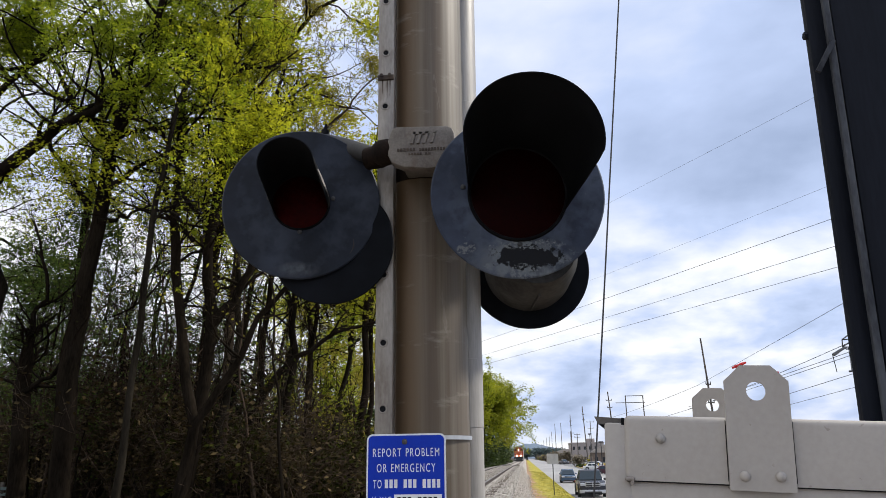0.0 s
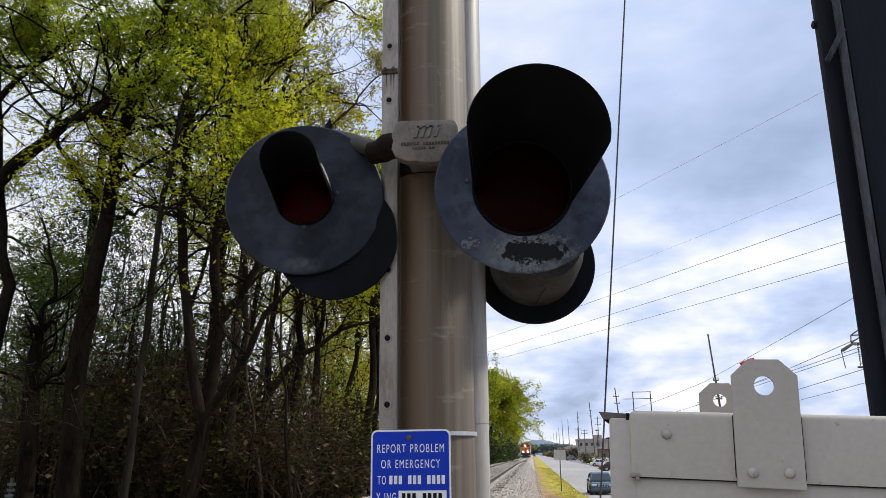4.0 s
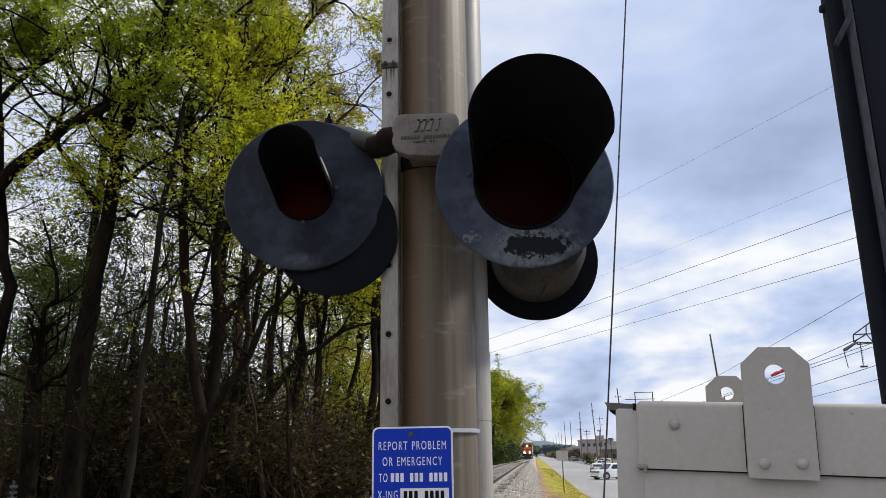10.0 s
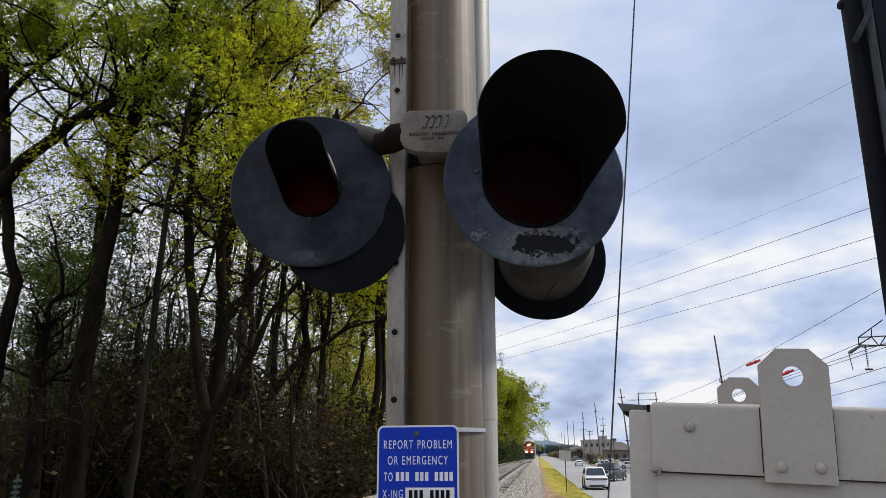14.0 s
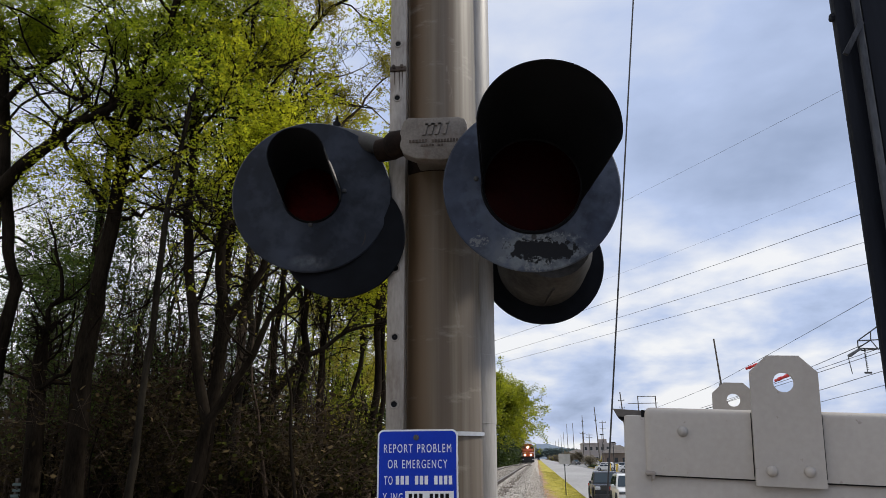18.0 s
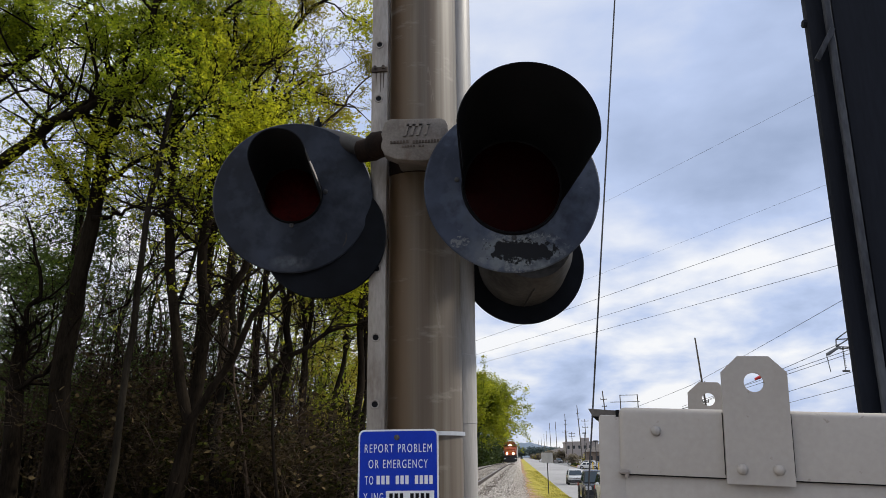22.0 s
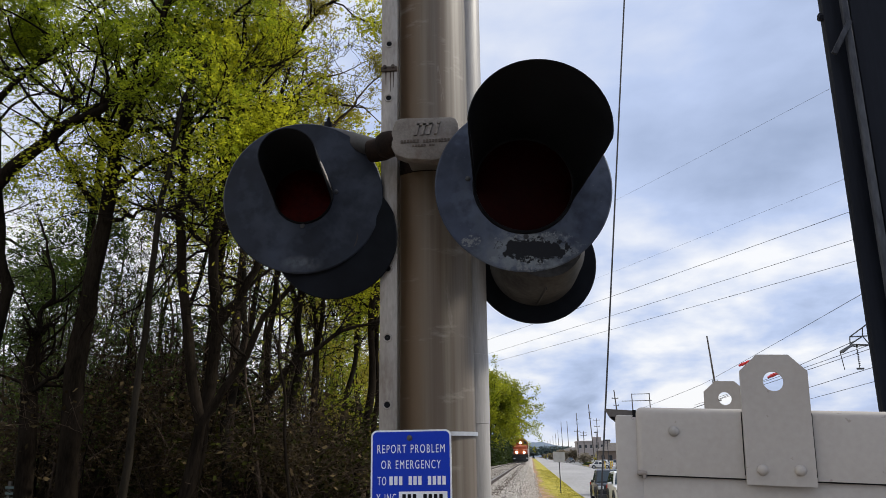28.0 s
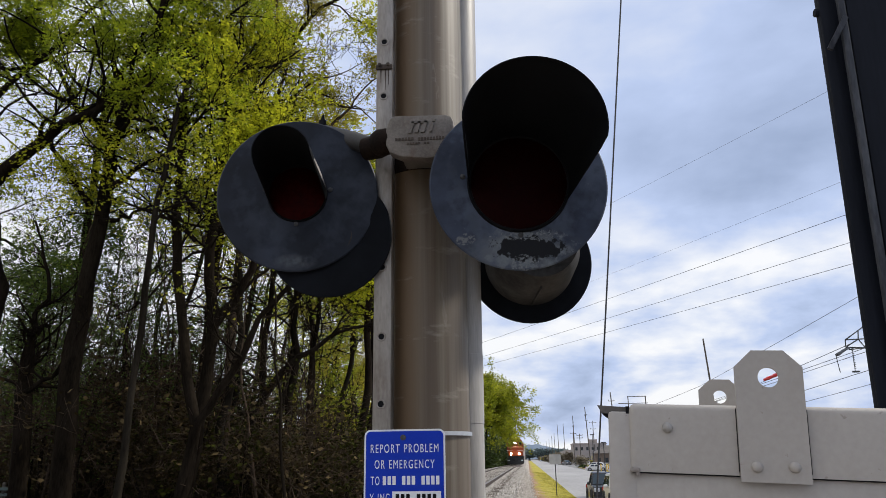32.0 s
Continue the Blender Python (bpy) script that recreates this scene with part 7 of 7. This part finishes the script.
for k, (x, y, rz, col, kd, lab) in enumerate([
        (17.5, 150, 80, (0.72, 0.72, 0.72), "sedan", "white sedan parked in the lot"),
        (22.5, 142, 85, (0.42, 0.44, 0.46), "sedan", "silver sedan parked in the lot"),
        (21.0, 128, 88, (0.50, 0.52, 0.53), "sedan", "pale silver sedan parked in the lot"),
        (16.0, 175, 70, (0.62, 0.62, 0.62), "suv", "pale suv parked in the lot"),
        (26.0, 150, 80, (0.05, 0.055, 0.06), "suv", "black suv parked in the lot"),
        (28.0, 132, 85, (0.35, 0.36, 0.38), "hatch", "grey hatchback parked in the lot"),
        (24.5, 118, 88, (0.30, 0.32, 0.35), "sedan", "grey sedan parked in the lot"),
        (14.6, 170, 82, (0.74, 0.74, 0.73), "sedan", "white sedan parked at the front of the lot"),
        (17.4, 176, 84, (0.46, 0.48, 0.50), "sedan", "silver sedan parked at the front of the lot"),
        (20.2, 178, 80, (0.34, 0.35, 0.37), "suv", "grey suv parked at the front of the lot"),
        (16.4, 186, 84, (0.66, 0.65, 0.62), "hatch", "pale hatchback parked in the lot"),
        (19.0, 290, 30, (0.30, 0.30, 0.30), "suv", "grey suv parked far down the road"),
        (22.0, 300, 30, (0.60, 0.58, 0.50), "sedan", "pale sedan parked far down the road"),
        (15.0, 310, 20, (0.10, 0.10, 0.11), "pickup", "dark pickup parked far down the road")]):
    c = vehicle("parked_car", lab, y, car_paint(f"lot_paint_{k}", col), kd, group="cars in the parking lot")
    c.matrix_basis = pose(x, y, land(x, y), 0, 0, rz)

# ---- the train ----
def loco():
    t = thing("locomotive", "orange and black diesel locomotive with lit headlights", "locomotive", (TRACK_X, 235, RAIL_Z))
    bm = bmesh.new()
    box(bm, (3.0, 17.5, 0.30), (0, 8.9, 1.35), bevel=0.03)
    part("frame", bm, LOCO_BLACK, t, "black underframe and walkway")
    bm = bmesh.new()
    extrude_outline(bm, [(-1.5, 0.15), (1.5, 0.15), (1.5, 1.2), (-1.5, 1.2)], 0.2, (0, 0.05, 0), bevel=0.03)
    extrude_outline(bm, [(-1.3, 0.12), (1.3, 0.12), (1.15, 0.7), (-1.15, 0.7)], 0.25, (0, -0.2, 0), bevel=0.03)
    part("pilot", bm, LOCO_BLACK, t, "black pilot and snowplough")
    bm = bmesh.new()
    extrude_outline(bm, [(0.75, 1.5), (0.72, 2.9), (0.95, 3.1), (2.6, 3.25), (2.6, 1.5)], 2.5, plane="YZ", bevel=0.10)
    part("short_hood", bm, ORANGE, t, "orange short hood")
    bm = bmesh.new()
    extrude_outline(bm, [(-1.52, 1.5), (1.52, 1.5), (1.52, 3.75), (1.05, 4.45), (0.6, 4.62), (-0.6, 4.62), (-1.05, 4.45), (-1.52, 3.75)], 2.4, (0, 3.6, 0), bevel=0.05)
    part("cab", bm, ORANGE, t, "orange cab")
    bm = bmesh.new()
    extrude_outline(bm, [(-0.95, 1.5), (0.95, 1.5), (0.95, 4.0), (0.7, 4.35), (-0.7, 4.35), (-0.95, 4.0)], 12.3, (0, 10.95, 0), bevel=0.05)
    part("long_hood", bm, ORANGE, t, "orange engine hood")
    for s in (-1, 1):
        bm = bmesh.new()
        box(bm, (0.52, 0.03, 0.55), (s * 1.0, 2.385, 3.75), bevel=0.01)
        part("cab_window", bm, WINDOW_GLASS, t, "dark cab window")
        bm = bmesh.new()
        box(bm, (0.02, 1.5, 0.65), (s * 1.53, 3.6, 3.7), bevel=0.005)
        part("side_window", bm, WINDOW_GLASS, t, "dark cab window")
        bm = bmesh.new()
        lathe(bm, [(-0.1, 0.24), (0.02, 0.25), (0.03, 0.20)], 20, m=Matrix.Translation((s * 0.72, -0.02, 1.85)))
        d = part("ditch_light", bm, LOCO_BLACK, t, "ditch light housing")
        bm = bmesh.new()
        lathe(bm, [(0.045, 0.0005), (0.026, 0.20)], 20, m=Matrix.Translation((s * 0.72, -0.02, 1.85)))
        part("lamp", bm, LOCO_LAMP, d, "lit lamp")
        bm = bmesh.new()
        for yy in (0.1, 2.0, 6.0, 9.0, 12.0, 15.0, 17.6):
            tube(bm, (s * 1.45, yy, 1.5), (s * 1.45, yy, 2.5), 0.02, seg=6)
        tube(bm, (s * 1.45, 0.1, 2.5), (s * 1.45, 17.6, 2.5), 0.02, seg=6)
        tube(bm, (s * 0.45, 0.08, 2.45), (s * 1.45, 0.08, 2.45), 0.02, seg=6)
        part("handrail", bm, SIGN_WHITE, t, "pale handrail")
        bm = bmesh.new()
        box(bm, (0.35, 0.04, 0.14), (s * 1.2, -0.06, 0.75))
        part("step", bm, SIGN_WHITE, t)
        for yy in (2.6, 4.6, 13.2, 15.2):
            bm = bmesh.new()
            lathe(bm, [(-0.07, 0.1), (-0.07, 0.5), (0.07, 0.5), (0.07, 0.1)], 20, m=pose(s * 0.75, yy, 0.5, 0, 0, 90))
            part("wheel", bm, LOCO_BLACK, t)
    for yy in (3.6, 14.2):
        bm = bmesh.new()
        box(bm, (2.5, 3.8, 0.6), (0, yy, 0.72), bevel=0.08)
        part("truck_frame", bm, LOCO_BLACK, t)
    bm = bmesh.new()
    box(bm, (2.4, 5.0, 0.8), (0, 8.9, 0.80), bevel=0.15)
    part("fuel_tank", bm, LOCO_BLACK, t)
    bm = bmesh.new()
    box(bm, (0.7, 0.16, 0.40), (0, 2.35, 3.72), bevel=0.06)
    h = part("headlight", bm, LOCO_BLACK, t, "twin headlight housing")
    for s in (-1, 1):
        bm = bmesh.new()
        lathe(bm, [(0.09, 0.0005), (0.10, 0.16)], 20, m=Matrix.Translation((s * 0.10, 2.35, 3.72)))
        part("lamp", bm, LOCO_LAMP, h, "lit lamp")
    bm = bmesh.new()
    box(bm, (0.25, 0.7, 0.3), (0, -0.35, 0.9), bevel=0.05)
    part("coupler", bm, RAIL, t)
    return t


def wagon(label, paint):
    t = thing("freight_car", label, "freight car", (TRACK_X, 260, RAIL_Z), group="freight cars of the train")
    bm = bmesh.new()
    extrude_outline(bm, [(-1.5, 1.05), (1.5, 1.05), (1.55, 3.9), (1.2, 4.4), (0, 4.6), (-1.2, 4.4), (-1.55, 3.9)], 15.6, (0, 8, 0), bevel=0.06)
    part("body", bm, paint, t)
    for k in range(10):
        for s in (-1, 1):
            bm = bmesh.new()
            box(bm, (0.07, 0.12, 2.8), (s * 1.56, 0.9 + k * 1.57, 2.5))
            part("rib", bm, paint, t)
    bm = bmesh.new()
    box(bm, (2.6, 16.4, 0.3), (0, 8, 0.95), bevel=0.03)
    part("underframe", bm, LOCO_BLACK, t)
    for yy in (2.2, 13.8):
        bm = bmesh.new()
        box(bm, (2.2, 2.6, 0.5), (0, yy, 0.6), bevel=0.06)
        truck = part("truck_frame", bm, LOCO_BLACK, t)
        for s in (-1, 1):
            for dy in (-0.85, 0.85):
                bm = bmesh.new()
                lathe(bm, [(-0.06, 0.1), (-0.06, 0.45), (0.06, 0.45), (0.06, 0.1)], 16, m=pose(s * 0.75, yy + dy, 0.45, 0, 0, 90))
                part("wheel", bm, RAIL, truck)
    return t


TRAIN = [(loco(), 0.0)]
TRAIN += [(wagon("pale grey covered freight car", WAGON_GREY), 18.6), (wagon("pale grey covered freight car", WAGON_GREY), 35.4), (wagon("dull brown freight car", BRICK_BROWN), 52.2)]

# ---- buildings ----
def building(label, x, y, w, d, h, wall, roof, rows, cols, hip=0.0, rz=0):
    z0 = min(land(x, y), land(x, y - d / 2)) - 0.1
    t = thing("building", label, "building", (x, y, z0), rz)
    bm = bmesh.new()
    box(bm, (w, d, h), (0, 0, h / 2))
    part("wall", bm, wall, t, "masonry walls", smooth=False)
    bm = bmesh.new()
    if hip:
        lo = [bm.verts.new(p) for p in ((-w / 2 - 0.6, -d / 2 - 0.6, h), (w / 2 + 0.6, -d / 2 - 0.6, h), (w / 2 + 0.6, d / 2 + 0.6, h), (-w / 2 - 0.6, d / 2 + 0.6, h))]
        k = min(w, d) * 0.42
        hi = [bm.verts.new(p) for p in ((-w / 2 + k, -0.3, h + hip), (w / 2 - k, -0.3, h + hip), (w / 2 - k, 0.3, h + hip), (-w / 2 + k, 0.3, h + hip))]
        bm.faces.new(lo); bm.faces.new(hi)
        for i in range(4):
            bm.faces.new((lo[i], lo[(i + 1) % 4], hi[(i + 1) % 4], hi[i]))
        bmesh.ops.recalc_face_normals(bm, faces=bm.faces)
    else:
        box(bm, (w + 0.5, d + 0.5, 0.5), (0, 0, h + 0.2))
        box(bm, (w * 0.25, d * 0.3, 1.8), (w * 0.15, 0, h + 1.2))
    part("roof", bm, roof, t, smooth=False)
    for r in range(rows):
        for c in range(cols):
            bm = bmesh.new()
            ww, hh = w / cols * 0.4, h / rows * 0.32
            box(bm, (ww, 0.12, hh), (-w / 2 + (c + 0.5) * w / cols, -d / 2 - 0.03, (r + 0.55) * h / rows))
            win = part("window", bm, WINDOW_GLASS, t, "dark window", smooth=False)
            bm = bmesh.new()
            box(bm, (ww + 0.2, 0.16, 0.12), (-w / 2 + (c + 0.5) * w / cols, -d / 2 - 0.06, (r + 0.55) * h / rows - hh / 2 - 0.06))
            part("sill", bm, CONCRETE, win, smooth=False)
    return t


building("long tan flat-roofed commercial building", 26.2, 340, 13.6, 20, 8.3, BRICK_TAN, BRICK_TAN, 2, 6)
building("brown masonry building with a hipped shingle roof", 21.6, 211, 8, 8, 3.9, BRICK_BROWN, ROOF, 1, 4, 2.1)
building("low brown roadside shop", 24, 420, 18, 12, 5, BRICK_BROWN, ROOF, 1, 5, 2)
building("pale sided house half hidden by the wood", -38, 56, 11, 8, 6.5, PALE_WALL, ROOF, 2, 4, 2.5, 20)
building("pale sided house half hidden by the wood", -15.5, 62, 8, 8, 3.6, PALE_WALL, ROOF, 1, 3, 1.6, 15)
# kerbed island and bollards at the lot's edge
bm = bmesh.new()
extrude_outline(bm, round_rect(0.5, 0.2, 0.06), 60, (0, 0, 0))
tagged(part("kerb_island", bm, KERB_YELLOW, None, "", pose(14.2, 200, land(14, 172) + 0.08, 0, 0, -1.0)), "faded yellow-painted concrete kerb at the edge of the lot", "kerb", kind="structure")
strip("planting_strip", 14.5, 18.0, 192, 240, 0.02, SOIL, "brown planted strip between road and lot", "planting strip", 2, 12)
ri = random.Random(8)
for k in range(7):
    x, y = 15.6 + ri.uniform(-0.4, 0.9), 200 + 5.5 * k
    t = thing("island_bush", "low brown-green bush on the kerbed island", "bush", (x, y, land(x, y)), group="bushes on the kerbed island")
    rng = np.random.default_rng(1700 + k)
    d = rng.normal(0, 1, (150, 3)); d[:, 2] = np.abs(d[:, 2]); d /= np.linalg.norm(d, axis=1, keepdims=True)
    p = d * (rng.random(150) ** 0.4)[:, None] * [1.1, 1.4, 0.75]
    v, f = leaves(p, 0.16, rng, 0.1, 4)
    raw_mesh("foliage", v, f, LEAF_HEDGE if k % 3 else LEAF_OLIVE, t)
    v, f = prisms([(0, 0, -0.1)] * 6, p[:6], np.full(6, 0.04), np.full(6, 0.015), 4)
    raw_mesh("stem_tangle", v, f, BARK, t)
for k, (x, y) in enumerate(((15.6, 158), (16.1, 160), (15.2, 166))):
    t = thing("bollard", "yellow steel bollard at the lot edge", "bollard", (x, y, land(x, y)), group="bollards at the lot")
    bm = bmesh.new()
    lathe(bm, [(0, 0.001), (0, 0.11), (1.5, 0.11), (1.55, 0.001)], 12, "Z")
    part("post", bm, YELLOW, t)
for x, y, h in ((14.5, 150, 5.5), (17.2, 150, 5.2), (15.4, 185, 8)):
    t = thing("lot_lamp", "dark lamp post at the parking lot", "lamp post", (x, y, land(x, y)), group="lamp posts at the lot")
    bm = bmesh.new()
    tube(bm, (0, 0, 0), (0, 0, h), 0.09, 0.07, 8)
    part("post", bm, WIRE, t)
    bm = bmesh.new()
    box(bm, (0.9, 0.4, 0.25), (0, 0, h), bevel=0.04)
    part("head", bm, WIRE, t)

# Paler brown than the near twigs, with distance haze in the colour.
FAR_TWIG = leaf_mat("far_bare_twig", (0.13, 0.11, 0.08), (0.21, 0.18, 0.13), (0.30, 0.26, 0.19), 0.4)
# ---- distance: roadside bushes, a tree line and the hill ----
# These bushes' dark green also holds the shadow zone under the leaning row.
for k in range(40):
    y = 40 + k * 4.6
    BX = -7.6 + 1.9 * smooth_step(70, 110, y)
    t = thing("hedge_bush", "dense dark green bush at the foot of the trees", "bush", (BX - 1.4 * (k % 3), y, land(BX, y)), group="bushes beside the track")
    rngb = np.random.default_rng(1300 + k)
    n = 420
    d = rngb.normal(0, 1, (n, 3)); d /= np.linalg.norm(d, axis=1, keepdims=True)
    p = d * (rngb.random(n) ** 0.4)[:, None] * [1.9 + 0.4 * (k % 2), 2.6, 2.2 + 0.7 * (k % 4)] + [0, 0, 2.0]
    v, f = leaves(p[p[:, 2] > 0], 0.13 + 0.0006 * y, rngb, 0.25, 3)
    raw_mesh("foliage", v, f, LEAF_HEDGE, t)
    ends = p[p[:, 2] > 0.5][:8]
    v, f = prisms([(0, 0, -0.1)] * len(ends), ends, np.full(len(ends), 0.05), np.full(len(ends), 0.015), 4)
    raw_mesh("stem_tangle", v, f, BARK, t)


def far_clump(label, x, y, r, h, leaf, seed, n=260, each=4, size=0.55):
    t = thing("far_tree", label, "tree", (x, y, land(x, y)), group="far roadside trees")
    rng = np.random.default_rng(seed)
    d = rng.normal(0, 1, (n, 3)); d /= np.linalg.norm(d, axis=1, keepdims=True)
    rad = rng.random(n) ** 0.45 * (1 + 0.35 * np.sin(5 * d[:, 0] + seed) * np.cos(4 * d[:, 1] + 2 * seed))
    p = d * rad[:, None] * [r, r, h * 0.42] + [0, 0, h * 0.56]
    v, f = leaves(p, size, rng, 0.35, each)
    raw_mesh("crown", v, f, leaf, t)
    k = 7
    ends = p[rng.integers(0, n, k)]
    P0 = [(0, 0, -0.2)] + [(0, 0, h * 0.3)] * k
    P1 = [(0, 0, h * 0.5)] + [tuple(e) for e in ends]
    v, f = prisms(P0, P1, np.array([0.25] + [0.09] * k), np.array([0.16] + [0.03] * k), 6)
    raw_mesh("trunk", v, f, BARK, t)


rk = random.Random(5)
for k in range(30):
    y = 340 + 24 * k
    far_clump("small far roadside tree in early leaf", rk.uniform(15, 34) if k % 2 else rk.uniform(15, 20), y, rk.uniform(2, 3.5), rk.uniform(3, 5.5), (FAR_TWIG, HAZED_GREEN, FAR_TWIG, LEAF_OLIVE)[k % 4], 800 + k)
for k in range(10):
    far_clump("far evergreen at the road's end, paled by haze in its colour", rk.uniform(-10, 60), 950 + 20 * k, rk.uniform(8, 14), rk.uniform(12, 18), HAZED_GREEN, 900 + k, 400, 4, 1.2)
for x, y, r, h, lf in ((30, 190, 3, 3.6, FAR_TWIG), (36, 178, 3.5, 4, FAR_TWIG), (41, 200, 4, 5, FAR_TWIG), (17.5, 262, 2.4, 3.4, FAR_TWIG), (23, 260, 2.6, 3.2, LEAF_OLIVE), (27, 275, 3, 3.4, FAR_TWIG), (33, 280, 3, 3.6, FAR_TWIG)):
    far_clump("small bare-twigged tree in early leaf by the lot", x, y, r, h, lf, int(x * 7), 350, 3, 0.3)
rngh = np.random.default_rng(4)
hx = np.linspace(-700, 1100, 180)
hv, hf = [], []
for row, (y, k) in enumerate(((2000, 0.0), (2150, 0.55), (2300, 1.0), (2500, 0.6))):
    for x in hx:
        z = 27 * math.exp(-((x - 12) / 90) ** 2) + 14 * math.exp(-((x - 420) / 300) ** 2) + 16 + 2 * math.sin(x / 47) + 1.2 * math.sin(x / 19 + 1)
        hv.append((x, y, -6 + k * z + rngh.normal(0, 0.8)))
nh = len(hx)
for j in range(3):
    for i in range(nh - 1):
        hf.append((j * nh + i, j * nh + i + 1, (j + 1) * nh + i + 1, (j + 1) * nh + i))
tagged(raw_mesh("backdrop_hill", hv, hf, HILL, smooth=True), "wooded hill on the horizon, haze painted in as blue-green", "hill", kind="structure")


# ---- what moves ----
def drive(ob, rows):
    """Rows of seconds, x, y and heading (0: towards -Y)."""
    walk(ob, [(t, pose(x, y, land(x, y) - 0.02, 0, 0, h)) for t, x, y, h in rows])


def motions():
    for ob, back in TRAIN:
        walk(ob, [(t, pose(TRACK_X, 259 - 3.80 * t + back, RAIL_Z - grade(259 - 3.80 * t + back))) for t in range(0, 33, 2)])
    drive(RAM, [(0, 4.75, 60, 0), (1, 4.75, 52.5, 0), (2, 4.75, 45, 0), (3, 4.75, 38, 0), (5, 4.75, 26, 0), (8, 4.75, 4, 0), (12, 4.75, -35, 0), (32, 4.75, -60, 0)])
    drive(BLUE, [(0, 4.75, 91, 0), (1, 4.75, 79, 0), (2, 4.75, 71, 0), (3, 4.75, 65, 0), (4.5, 4.75, 53, 0), (6, 4.75, 41, 0), (8, 4.75, 26, 0), (12, 4.75, -12, 0), (15, 4.75, -40, 0), (32, 4.75, -70, 0)])
    drive(JEEP, [(0, 24, 89.5, -80), (6, 22, 89.5, -80), (8, 16.0, 89, -78), (9, 12.2, 88.6, -70), (10, 8.6, 90, -60), (11, 6.1, 88, -42), (12, 4.85, 84, -10), (13, 4.75, 75.5, 0), (14, 4.7, 67, 0), (15.5, 4.75, 54, 0), (17, 4.85, 46.5, 0), (18, 4.98, 43.5, 0), (19, 5.0, 42.5, 0), (20, 5.0, 42.3, 0), (32, 5.0, 42.3, 0)])
    drive(TRUCK, [(0, 28, 98, -80), (9, 22, 97, -80), (11, 15.5, 95, -72), (12, 12.5, 94, -60), (13, 9.6, 91, -35), (14, 7.8, 86, -22), (15.5, 5.0, 72, -8), (17, 4.6, 60, 0), (18, 4.5, 54, 0), (19, 4.6, 51, 0), (20, 4.7, 50, 0), (32, 4.7, 50, 0)])
    drive(THIRD, [(0, 40, 104, -80), (14, 34, 103, -80), (17, 21, 112, -70), (18, 14.5, 106, -58), (19, 8.6, 97, -34), (20, 5.95, 88, -6), (21, 5.5, 85, 0), (22, 5.6, 82, 0), (23, 5.6, 78, 0), (24, 5.6, 69, 0), (25, 5.5, 61, 0), (32, 5.45, 58.5, 0)])
    drive(SEDAN, [(0, 8.8, 10, 180), (4, 8.8, 45, 180), (7, 8.8, 80, 180), (8, 8.9, 92.5, 180), (9, 9.1, 106, 180), (10, 9.4, 122, 180), (12, 9.6, 155, 180), (14, 9.8, 190, 180), (17, 10.0, 250, 180), (22, 10.2, 380, 180), (32, 10.5, 640, 180)])
    drive(FAR_CAR, [(0, 12.9, 128, 100), (8, 12.9, 128, 100), (9, 15.0, 128.3, 98), (11, 23, 129.5, 98), (14, 34, 131, 98), (32, 38, 131.5, 98)])

motions()
